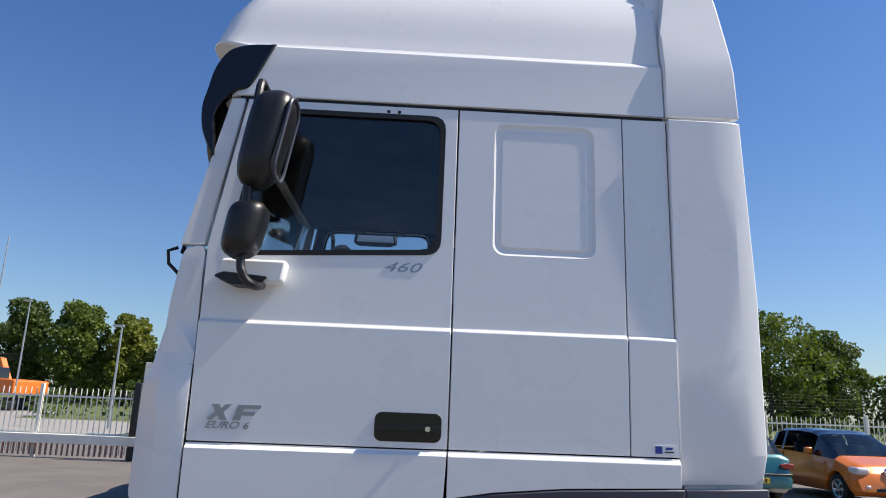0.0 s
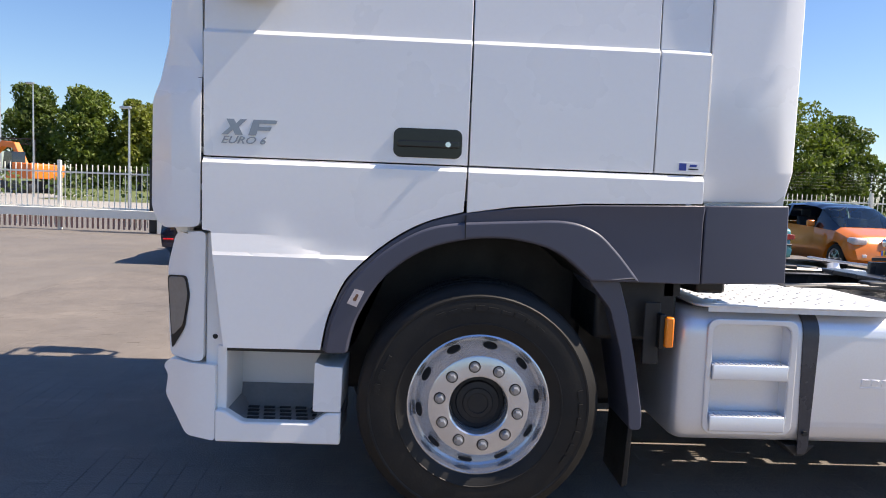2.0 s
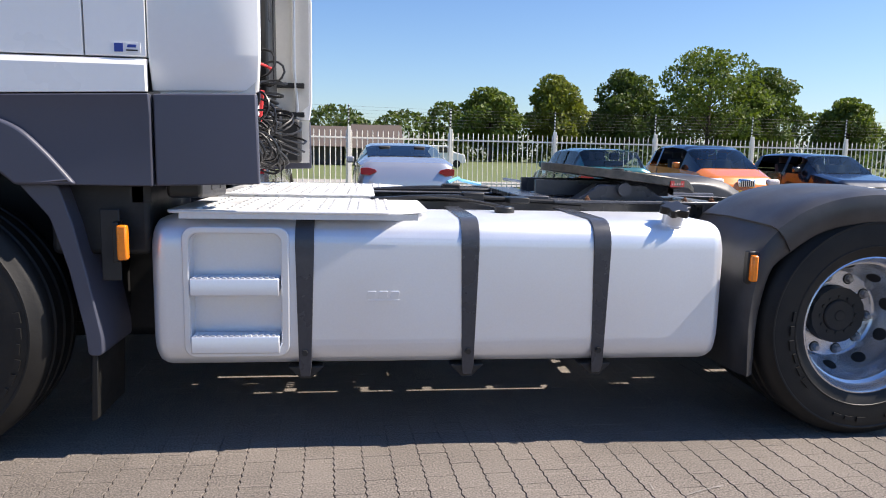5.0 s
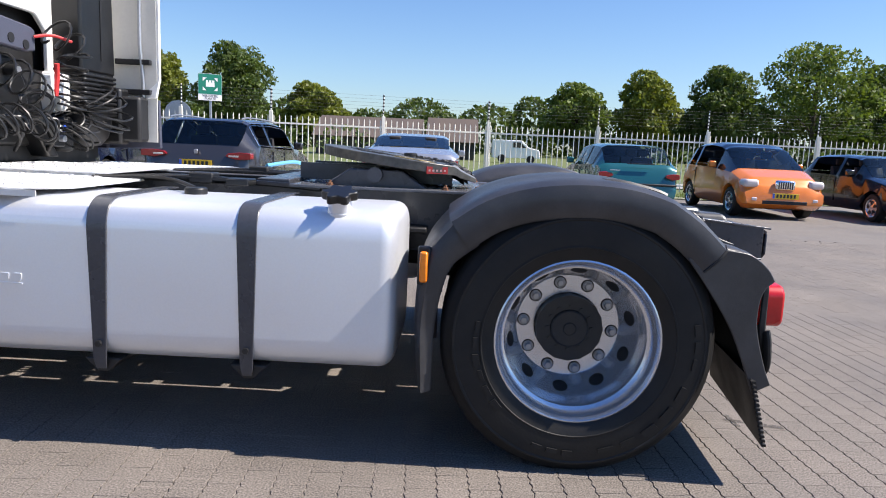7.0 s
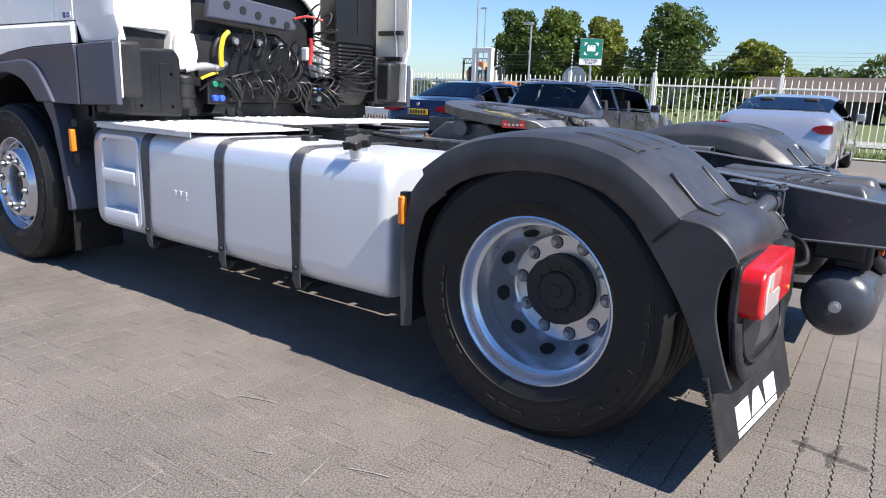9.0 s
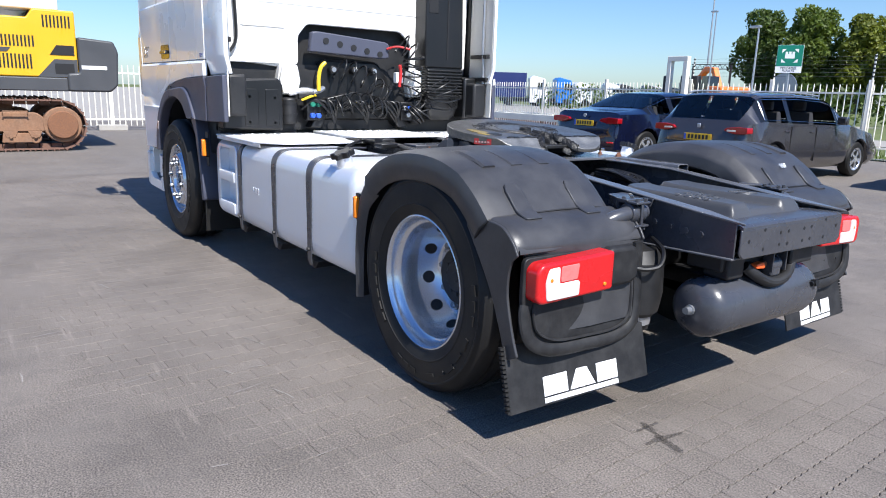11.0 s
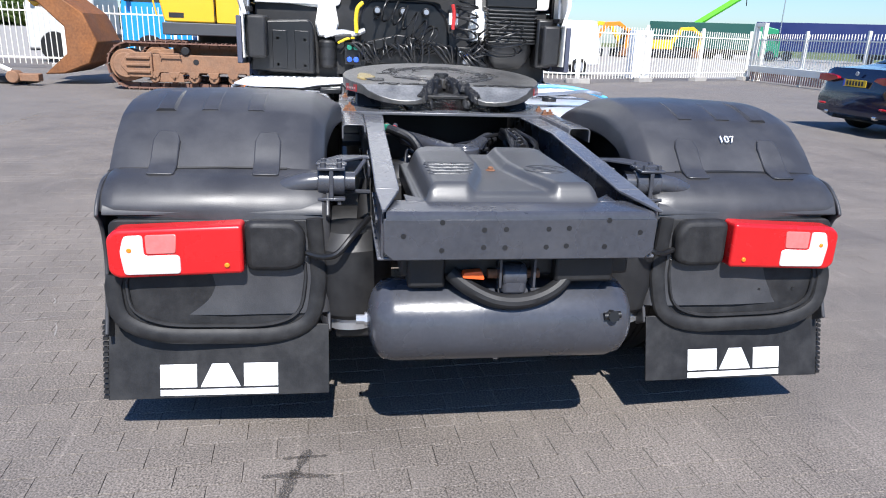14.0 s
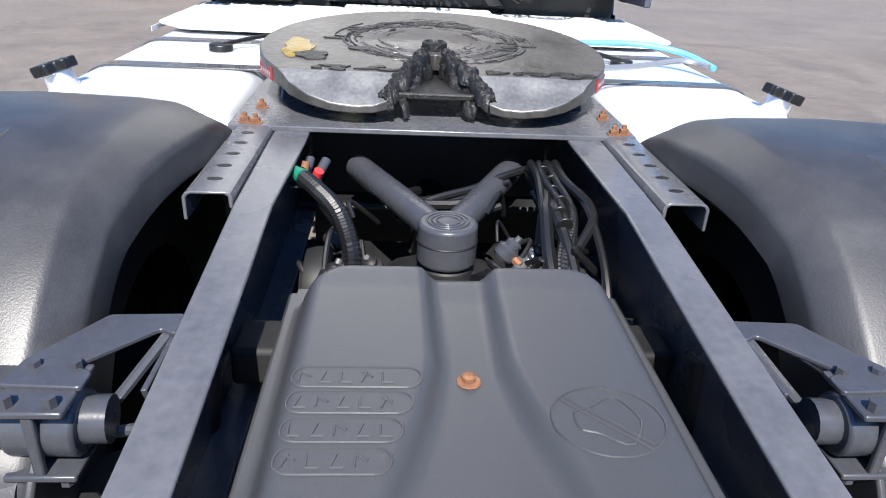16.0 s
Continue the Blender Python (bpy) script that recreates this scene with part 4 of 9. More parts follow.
def relief(name, strokes, r):
    bm = bmesh.new()
    for st in strokes:
        tube([(x, y, lid_z(x, y) + 0.0005) for x, y in st], r, 5, bm)
    return part(name, bm, COVER, cover)


for i in range(4):
    x = 4.395 + 0.049 * i
    y1 = -0.068 - 0.012 * i
    rows = [rrect(x - 0.020, x + 0.020, -0.232, y1, 0.018, 4)]
    rows[0] = rows[0] + rows[0][:1]
    n = int((y1 + 0.222) / 0.026)
    for j in range(n):
        y = -0.222 + 0.026 * j
        rows.append([(x + 0.010, y), (x - 0.010, y + (0.006 if (i + j) % 2 else 0.0))])
        if (i * 2 + j) % 3:
            rows.append([(x + 0.010, y), (x + 0.010, y + 0.014)])
        else:
            rows.append([(x - 0.010, y), (x, y + 0.014)])
    relief("moulded_bar", rows, 0.0016)
ring = [(4.475 + 0.062 * math.cos(a), 0.152 + 0.068 * math.sin(a)) for a in np.linspace(0, 2 * math.pi, 41)]
shoe = [(4.475 + 0.036 * math.cos(a) * (1 + 0.3 * math.sin(3 * a)), 0.152 + 0.040 * math.sin(a)) for a in np.linspace(0, 2 * math.pi, 25)]
relief("moulded_ring", [ring, shoe, [(4.432, 0.108), (4.518, 0.196)], [(4.438, 0.102), (4.524, 0.190)]], 0.0017)
# reaction arms
arms = part("reaction_arm", tube([(3.40, -0.205, 0.842), (3.48, -0.168, 0.844), (3.76, -0.02, 0.832)], 0.033, 16), CHASSIS, truck, "dark V-shaped reaction arm")
part("arm_half", tube([(3.37, 0.205, 0.842), (3.46, 0.164, 0.844), (3.76, 0.02, 0.832)], 0.033, 16), CHASSIS, arms)
part("arm_pivot", cyl((3.80, 0.004, 0.775), (3.80, 0.004, 0.867), 0.063, n=40), CHASSIS, arms, bevel=0.008, seg=3)
for k, rr in enumerate((0.044, 0.034, 0.024)):
    part("pivot_ring", tube([(3.80 + rr * math.cos(a), 0.004 + rr * math.sin(a), 0.868) for a in np.linspace(0, 2 * math.pi, 29)], 0.0022, 5), CHASSIS, arms)
part("pivot_cup", cyl((3.80, 0.004, 0.66), (3.80, 0.004, 0.772), 0.060, 0.056, n=30), DARK, arms, bevel=0.008)
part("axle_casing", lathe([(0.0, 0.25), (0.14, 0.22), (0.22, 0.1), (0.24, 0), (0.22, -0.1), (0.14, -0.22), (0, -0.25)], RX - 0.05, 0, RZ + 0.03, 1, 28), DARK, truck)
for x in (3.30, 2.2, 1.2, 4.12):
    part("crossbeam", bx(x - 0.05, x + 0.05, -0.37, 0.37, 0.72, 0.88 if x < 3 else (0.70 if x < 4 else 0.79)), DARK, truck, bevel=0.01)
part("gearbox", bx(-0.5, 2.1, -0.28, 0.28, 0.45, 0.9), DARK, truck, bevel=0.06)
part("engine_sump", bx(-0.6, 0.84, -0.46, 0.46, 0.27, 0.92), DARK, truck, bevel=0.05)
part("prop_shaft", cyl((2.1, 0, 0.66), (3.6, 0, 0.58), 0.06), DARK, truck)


def hose(name, pts, r, mat, parent, label="", ribs=0.0):
    """A hose; with ribs its wall is corrugated."""
    path = smooth_path(pts, 10 if ribs else 6)
    if not ribs:
        return part(name, tube(path, r, 8), mat, parent, label)
    fine_p, acc = [], 0.0
    for a, b in zip(path, path[1:]):
        n = max(1, int((b - a).length / (ribs / 2)))
        fine_p += [a + (b - a) * (i / n) for i in range(n)]
    bm = bmesh.new()
    rings, up = [], Vector((0.13, 0.31, 0.94)).normalized()
    for i, p in enumerate(fine_p):
        d = (fine_p[min(i + 1, len(fine_p) - 1)] - fine_p[max(i - 1, 0)]).normalized()
        side = d.cross(up).normalized()
        up = side.cross(d).normalized()
        q = r * (1.0 if i % 2 else 0.86)
        rings.append([bm.verts.new(p + q * (math.cos(math.pi * k / 5) * side + math.sin(math.pi * k / 5) * up)) for k in range(10)])
    for a, b in zip(rings, rings[1:]):
        for k in range(10):
            bm.faces.new((a[k], a[(k + 1) % 10], b[(k + 1) % 10], b[k]))
    return part(name, bm, mat, parent, label, smooth=20)


rng = random.Random(4)
# Dark floor added to close off the shaded space round the axle.
part("void_floor", bx(3.30, 4.06, -0.36, 0.36, 0.555, 0.585), DARK, truck)
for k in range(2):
    # First a black sheet added for the shaded void, then a brake cylinder.
    part("void_backing", bx(2.96, 3.00, -0.37, 0.37, 0.40, 0.90), SEAL_SHADE, truck) if k == 0 else part("brake_cylinder", lathe([(0.0, 0.0), (0.06, 0.0), (0.075, 0.02), (0.075, 0.12), (0.068, 0.13), (0.0, 0.13)], 3.95, 0.10, 0.70, 1, 24), DARK, truck, bevel=0.004)
for s in (-1, 1):
    part("brake_chamber", cyl((3.88, s * 0.20, 0.64), (3.88, s * 0.20, 0.76), 0.07, n=26), DARK, truck, "dark brake chamber", bevel=0.012)
    part("chamber_ring", cyl((3.88, s * 0.20, 0.755), (3.88, s * 0.20, 0.768), 0.074, n=26), CHASSIS, truck, bevel=0.004)
    part("chamber_bolt", cyl((3.88, s * 0.20, 0.76), (3.88, s * 0.20, 0.80), 0.012, n=8), CHASSIS, truck)
# hoses towards the rear brakes
for i in range(9):
    y = 0.235 + 0.020 * (i % 4)
    hose("brake_hose", [(3.50, y - 0.01, 0.90 - 0.015 * (i // 4)), (3.62, y + rng.uniform(-0.02, 0.01), 0.90 - 0.02 * (i // 4)), (3.76, y + rng.uniform(-0.03, 0.03), 0.87), (3.90, y + rng.uniform(-0.05, 0.03), 0.80), (4.0, y + rng.uniform(-0.03, 0.03), 0.70)], rng.choice((0.009, 0.011, 0.014)), BLACK, truck, ribs=0.008 if i in (1, 5) else 0.0)
for i in range(6):
    p = (3.56 + 0.05 * i, 0.255 + rng.uniform(-0.02, 0.03), 0.90 - 0.006 * i)
    part("cable_tie", cyl(p, (p[0] + 0.006, p[1], p[2] - 0.001), 0.017, n=12), BLACK, truck, bevel=0.002)
hose("corrugated_hose", [(3.70, -0.315, 0.925), (3.77, -0.27, 0.92), (3.86, -0.215, 0.90), (3.94, -0.185, 0.84), (3.98, -0.20, 0.76), (3.96, -0.26, 0.70)], 0.019, BLACK, truck, "black corrugated hose", ribs=0.007)
hose("air_hose", [(3.70, -0.29, 0.91), (3.80, -0.25, 0.895), (3.90, -0.195, 0.86), (3.95, -0.19, 0.79)], 0.012, BLACK, truck)
hose("air_hose", [(3.45, -0.05, 0.80), (3.58, -0.12, 0.82), (3.62, 0.02, 0.83), (3.60, 0.10, 0.84), (3.50, 0.16, 0.85)], 0.013, BLACK, truck)
hose("air_hose", [(3.45, -0.05, 0.78), (3.60, -0.10, 0.79), (3.64, 0.04, 0.81), (3.62, 0.14, 0.83)], 0.010, BLACK, truck)
hose("air_hose", [(3.86, 0.06, 0.76), (3.92, 0.10, 0.80), (3.98, 0.16, 0.77), (4.0, 0.2, 0.7)], 0.013, BLACK, truck)
part("green_coupling", cyl((3.695, -0.325, 0.925), (3.725, -0.300, 0.927), 0.017), GREEN_P, truck)
part("hose_bracket", bx(3.66, 3.71, -0.335, -0.27, 0.895, 0.901), CHASSIS, truck, bevel=0.002)
part("hose_stud", cyl((3.66, -0.312, 0.90), (3.645, -0.305, 0.935), 0.009), RUST, truck)
part("hose_stud", cyl((3.64, -0.285, 0.895), (3.60, -0.265, 0.925), 0.011), CHASSIS, truck)
part("hose_stud", cyl((3.64, -0.310, 0.895), (3.60, -0.300, 0.928), 0.010), CHASSIS, truck)
part("red_ring", cyl((3.685, -0.278, 0.915), (3.690, -0.272, 0.93), 0.011), RED_P, truck)
part("yellow_plug", bx(3.965, 3.985, 0.105, 0.145, 0.80, 0.815), YELLOW_P, truck, bevel=0.003)
def valve(x, y, z, k, tilt):
    """A small cast valve with a hexagonal port, a cap and a lead."""
    b = part("relay_valve", lathe([(0.0, -0.02), (0.020, -0.02), (0.026, -0.012), (0.026, 0.008), (0.018, 0.014), (0.018, 0.026), (0.010, 0.032), (0.0, 0.032)], 0, 0, 0, 1, 14), (DARK, CHASSIS, STEELDULL)[k % 3], truck, smooth=30)
    b.matrix_basis = Matrix.Translation((x, y, z)) @ Euler((tilt, 0.4 * tilt, k)).to_matrix().to_4x4()
    part("port", cyl((0.02, 0, 0), (0.045, 0, 0.004), 0.009, n=6), (STEELDULL, RUST, STEELDULL)[k % 3], b)
    part("port_cap", cyl((0, 0.032, 0), (0, 0.042, 0), 0.007, n=8), STEELDULL, b)


STEELDULL = material("dull_fitting_steel", (0.16, 0.16, 0.16), 0.45, metal=0.6, vary=0.3, scale=40)
for i in range(26):
    sy = 1 if i % 3 else -1
    valve(rng.uniform(3.66, 4.03), sy * rng.uniform(0.12, 0.30), rng.uniform(0.66, 0.80), i, rng.uniform(0.6, 2.2))
for i in range(22):
    sy = 1 if i % 4 else -1
    x, y, z = rng.uniform(3.58, 4.0), sy * rng.uniform(0.10, 0.31), rng.uniform(0.72, 0.84)
    hose("thin_cable", [(x, y, z), (x + rng.uniform(-0.06, 0.06), y + rng.uniform(-0.05, 0.05), z + 0.03), (x + rng.uniform(-0.12, 0.12), y + rng.uniform(-0.09, 0.09), z - 0.04)], rng.choice((0.004, 0.006, 0.008)), rng.choice((BLACK, BLACK, DARK)), truck)
# sprung brake drums at each side, and the axle's neck in the middle
for s in (-1, 1):
    part("brake_drum", lathe([(0.0, 0.0), (0.045, 0.0), (0.05, 0.01), (0.082, 0.012), (0.088, 0.03), (0.088, 0.06), (0.0, 0.06)], 3.83, s * 0.30, 0.72, -s, 26), DARK, truck, "dusty cast brake chamber plate", smooth=30)
part("axle_neck", cyl((3.50, 0.0, 0.60), (3.56, 0.0, 0.79), 0.062, 0.058, n=28), BLACK, truck, "black axle breather housing", bevel=0.006)
part("neck_ring", cyl((3.553, 0.0, 0.765), (3.56, 0.0, 0.795), 0.064, n=28), DARK, truck, bevel=0.003)
hose("air_hose", [(3.62, -0.10, 0.80), (3.60, -0.02, 0.835), (3.56, 0.08, 0.85), (3.52, 0.16, 0.87), (3.48, 0.22, 0.875)], 0.010, BLACK, truck)
hose("air_hose", [(3.63, -0.09, 0.79), (3.61, 0.0, 0.825), (3.57, 0.09, 0.84), (3.53, 0.17, 0.86)], 0.008, BLACK, truck)
part("arm_groove", tube([(3.80 + 0.0628 * math.cos(a), 0.004 + 0.0628 * math.sin(a), 0.826) for a in np.linspace(0, 2 * math.pi, 41)], 0.0022, 5), SEAL_SHADE, truck)

# ---- fifth wheel ----
def coupling_plate():
    """A round plate with a flared slot to the rear and drooping ramps."""
    bm = bmesh.new()
    pts = [(3.22 + 0.43 * math.cos(radians(a)), 0.482 * math.sin(radians(a))) for a in np.linspace(58, 302, 40)]
    half = [(3.495, 0.370), (3.535, 0.320), (3.560, 0.265), (3.568, 0.210), (3.565, 0.160), (3.545, 0.118), (3.43, 0.072), (3.30, 0.034)]
    out = pts + [(x, -y) for x, y in half] + [(3.285, 0.0)] + half[::-1]
    vs = [bm.verts.new((x, y, 1.118)) for x, y in out]
    es = [bm.edges.new((vs[i], vs[(i + 1) % len(vs)])) for i in range(len(vs))]
    bmesh.ops.triangle_fill(bm, use_beauty=True, edges=es, normal=(0, 0, 1))
    for x in (3.40, 3.445, 3.455, 3.465, 3.475, 3.49, 3.51, 3.54):
        bmesh.ops.bisect_plane(bm, geom=bm.verts[:] + bm.edges[:] + bm.faces[:], plane_co=(x, 0, 0), plane_no=(1, 0, 0))
    got = bmesh.ops.extrude_face_region(bm, geom=bm.faces[:])
    low = {v for v in got["geom"] if isinstance(v, bmesh.types.BMVert)}
    for v in bm.verts:
        u = max(0, v.co.x - 3.445)
        v.co.z -= 0.11 * (v.co.x - 3.2) + 0.40 * u * min(1, u / 0.045) + ((0.045 - 0.21 * min(u, 0.12)) if v in low else 0.0)
    return bm


POLISHED = material("polished_ramp_steel", (0.21, 0.21, 0.205), 0.46, metal=0.55, vary=0.35, scale=14, fine=90, bump=0.3)
fw = part("fifth_wheel", coupling_plate(), FIFTH, truck, "greasy worn fifth wheel coupling plate", bevel=0.006)
fw.matrix_basis = Matrix.Translation((-0.11, -0.006, -0.012))
fw.data.materials.append(POLISHED)
for f in fw.data.polygons:                # the ramps are scoured bright by trailers
    if f.normal.z > 0.5 and f.center.x > 3.452:
        f.material_index = 1
part("coupling_jaw", lathe([(0.0, -0.06), (0.036, -0.06), (0.038, 0.0), (0.035, 0.040), (0.028, 0.044), (0.024, 0.038), (0.0, 0.036)], 0, 0, 0, 1, 22), GREASE, fw).matrix_basis = Matrix.Translation((3.228, 0, 1.092)) @ Matrix.Rotation(radians(90), 4, "X")


def ridge(pts, r, seed):
    """A lumpy, flattened mass of old grease lying along a line."""
    rg = np.random.RandomState(seed + 20)
    path = smooth_path(pts, 9)
    n, m = len(path), 11
    lump = rg.uniform(-1, 1, (n, m))
    lump = (lump + np.roll(lump, 1, 0) + np.roll(lump, 1, 1)) / 1.7
    bm = bmesh.new()
    rows = []
    for i, p in enumerate(path):
        d = (path[min(i + 1, n - 1)] - path[max(i - 1, 0)]).normalized()
        side = d.cross(Vector((0, 0, 1))).normalized()
        w = r * (1.25 + 0.35 * math.sin(0.55 * i + seed) + 0.25 * rg.uniform(-1, 1))
        row = []
        for k in range(m):
            v = 2 * k / (m - 1) - 1
            z = r * 0.75 * math.sqrt(max(0, 1 - v * v)) * (1 + 0.55 * lump[i, k]) - (0.02 if abs(v) > 0.99 else 0)
            row.append(bm.verts.new(p + side * (w * v + r * 0.18 * lump[i, (k + 3) % m]) + d * (r * 0.2 * lump[i, (k + 5) % m]) + Vector((0, 0, z))))
        rows.append(row)
    for a, b in zip(rows, rows[1:]):
        for k in range(m - 1):
            bm.faces.new((a[k], a[k + 1], b[k + 1], b[k]))
    return bm


for s in (-1, 1):
    part("grease_strand", ridge([(3.262, s * 0.034, 1.106), (3.315, s * 0.042, 1.100), (3.38, s * 0.062, 1.094), (3.44, s * 0.086, 1.088), (3.50, s * 0.114, 1.060), (3.545, s * 0.138, 1.034)], 0.017, 5 + s), GREASE, fw, "lumpy black old grease", smooth=180)
    part("grease_strand", ridge([(3.32, s * 0.030, 1.075), (3.40, s * 0.055, 1.062), (3.47, s * 0.082, 1.035), (3.52, s * 0.105, 1.010)], 0.017, 8 + s), GREASE, fw, smooth=180)
for rr in (0.12, 0.17, 0.215):
    part("turning_mark", tube([(3.15 + rr * math.cos(a), 1.2 * rr * math.sin(a), 1.1175 - 0.11 * (3.15 + rr * math.cos(a) - 3.2)) for a in np.linspace(0.75, 2 * math.pi - 0.75, 41)], 0.0026, 5), FIFTH, fw)
part("throat_plate", prism([(3.26, 0.06), (3.42, 0.10), (3.50, 0.13), (3.50, -0.13), (3.42, -0.10), (3.26, -0.06)], "z", 1.030, 1.050), GREASE, fw, bevel=0.006)


def smear(name, cx, cy, rx, ry, mat, seed, z=1.1188, label=""):
    """A thin uneven patch on the plate."""
    rg = random.Random(seed)
    bm = bmesh.new()
    ph = [rg.uniform(0, 6.28) for k in range(3)]
    ring = []
    for k in range(40):
        a = 2 * math.pi * k / 40
        q = 1 + 0.16 * math.sin(2 * a + ph[0]) + 0.14 * math.sin(3 * a + ph[1]) + 0.10 * math.sin(7 * a + ph[2]) + rg.uniform(-0.06, 0.06)
        ring.append((cx + rx * q * math.cos(a), cy + ry * q * math.sin(a)))
    top = [bm.verts.new((x * 0.97 + cx * 0.03, y * 0.97 + cy * 0.03, z + 0.003 - 0.11 * (x - 3.2))) for x, y in ring]
    low = [bm.verts.new((x, y, z - 0.11 * (x - 3.2))) for x, y in ring]
    bm.faces.new(top)
    for k in range(40):
        bm.faces.new((low[k], low[(k + 1) % 40], top[(k + 1) % 40], top[k]))
    return part(name, bm, mat, fw, label, smooth=60)


TAGRED = material("tag_red", (0.30, 0.02, 0.02), 0.5)
TAGPRINT = material("tag_print", (0.42, 0.25, 0.24), 0.6)
OLDGREASE = material("yellow_grease", (0.22, 0.16, 0.045), 0.35, vary=0.3, scale=30, fine=80, bump=0.8)
WORN = material("worn_plate_steel", (0.112, 0.107, 0.100), 0.36, metal=0.45, vary=0.3, scale=18, fine=70, bump=0.5, dust=0.4, dust_colour=(0.07, 0.065, 0.06))
smear("grease_smear", 3.27, -0.375, 0.075, 0.045, OLDGREASE, 3, label="yellow grease smear")
smear("grease_smear", 3.34, -0.33, 0.03, 0.05, GREASE, 4, 1.1195)
rg = random.Random(77)
for k in range(46):                       # crusts of old grease along the ramp's upper edge and round the wear ring
    if k % 2:
        cx, cy = 3.435 + rg.gauss(0, 0.010), rg.choice((-1, 1)) * rg.uniform(0.11, 0.40)
    else:
        a = rg.uniform(0.8, 5.5)
        cx, cy = 3.15 + rg.uniform(0.17, 0.24) * math.cos(a), rg.uniform(0.21, 0.29) * math.sin(a)
    smear("grease_crust", cx, cy, rg.uniform(0.004, 0.012), rg.uniform(0.008, 0.034), GREASE, 300 + k, 1.1186)
smear("worn_patch", 3.16, -0.02, 0.15, 0.20, WORN, 6, 1.1165)
rg = random.Random(21)
for k in range(190):
    cx, cy = 3.15, 0.0
    rr, a0, da = rg.choice((0.13, 0.19, 0.21)) + rg.gauss(0, 0.018), rg.uniform(0, 6.28), rg.uniform(0.1, 0.7)
    arc = []
    for i in range(9):
        a = a0 + da * i / 8
        x, y = cx + rr * 0.95 * math.cos(a) + rg.gauss(0, 0.002), cy + rr * 1.15 * math.sin(a) + rg.gauss(0, 0.002)
        arc.append((x, y, 1.1185 - 0.11 * (x - 3.2)))
    if max(p[0] - 2.2 * abs(p[1]) for p in arc) > 3.24:
        continue
    part("dragged_grease", tube(arc, rg.uniform(0.0012, 0.0034), 5), GREASE if k % 2 == 0 else FIFTH, fw)
part("mount_plate", bx(2.72, 3.594, -0.504, 0.494, 0.966, 0.980), RAIL_LIT, fw, bevel=0.003)
for s in (-1, 1):
    part("pedestal", prism([(2.85, 0.97), (3.35, 0.97), (3.22, 1.06), (2.98, 1.06)], "y", s * 0.30, s * 0.42), CHASSIS, fw, bevel=0.008)
    part("pivot_pin", cyl((3.10, s * 0.28, 1.035), (3.10, s * 0.46, 1.035), 0.035), CHASSIS, fw)
    part("underside_rib", bx(2.70, 3.45, s * 0.16, s * 0.19, 0.99, 1.07), CHASSIS, fw)
    part("red_tag", prism([(3.335, s * 0.464), (3.43, s * 0.4195), (3.4315, s * 0.4225), (3.3365, s * 0.467)], "z", 1.052, 1.084), TAGRED, fw, "red printed tag")
    for k in range(5):
        x = 3.345 + 0.017 * k
        y = 0.4675 - (x - 3.3365) * 0.468
        part("tag_bar", prism([(x, s * (y - 0.003)), (x + 0.009, s * (y - 0.0072)), (x + 0.009, s * (y - 0.0035)), (x, s * (y + 0.0007))], "z", 1.062, 1.071), TAGPRINT, fw)
    for x, y in ((3.575, 0.440), (3.565, 0.468), (3.425, 0.452), (2.9, 0.47)):
        bb = part("mount_bolt", lathe([(0.018, 0), (0.018, 0.004), (0.012, 0.004), (0.012, 0.014), (0.006, 0.015), (0.006, 0.024), (0, 0.024)], 0, 0, 0, 1, 6), RUST, fw)
        bb.matrix_basis = Matrix.Translation((x, s * y, 0.979)) @ Matrix.Rotation(radians(90), 4, "X")
part("release_handle", tube(smooth_path([(2.95, 0.44, 1.02), (2.85, 0.70, 1.02), (2.75, 0.92, 1.03), (2.80, 1.0, 1.02)]), 0.010), STEEL, fw, "steel release handle")
part("cross_bar", bx(2.45, 2.60, -0.45, 0.45, 0.955, 0.985), CHASSIS, truck, bevel=0.005)


# ---- tanks ----
def pocket(ob, bm):
    """Cuts a closed shape out of an object's mesh."""
    bmesh.ops.recalc_face_normals(bm, faces=bm.faces[:])
    me = bpy.data.meshes.new("cutter")
    bm.to_mesh(me)
    bm.free()
    cutter = new("cutter", me)
    md = ob.modifiers.new("pocket", "BOOLEAN")
    md.operation, md.object, md.solver = "DIFFERENCE", cutter, "EXACT"
    got = bpy.data.meshes.new_from_object(ob.evaluated_get(bpy.context.evaluated_depsgraph_get()))
    ob.modifiers.remove(md)
    ob.data = got
    bpy.data.objects.remove(cutter)
    got.shade_smooth()
    got.set_sharp_from_angle(angle=radians(30))


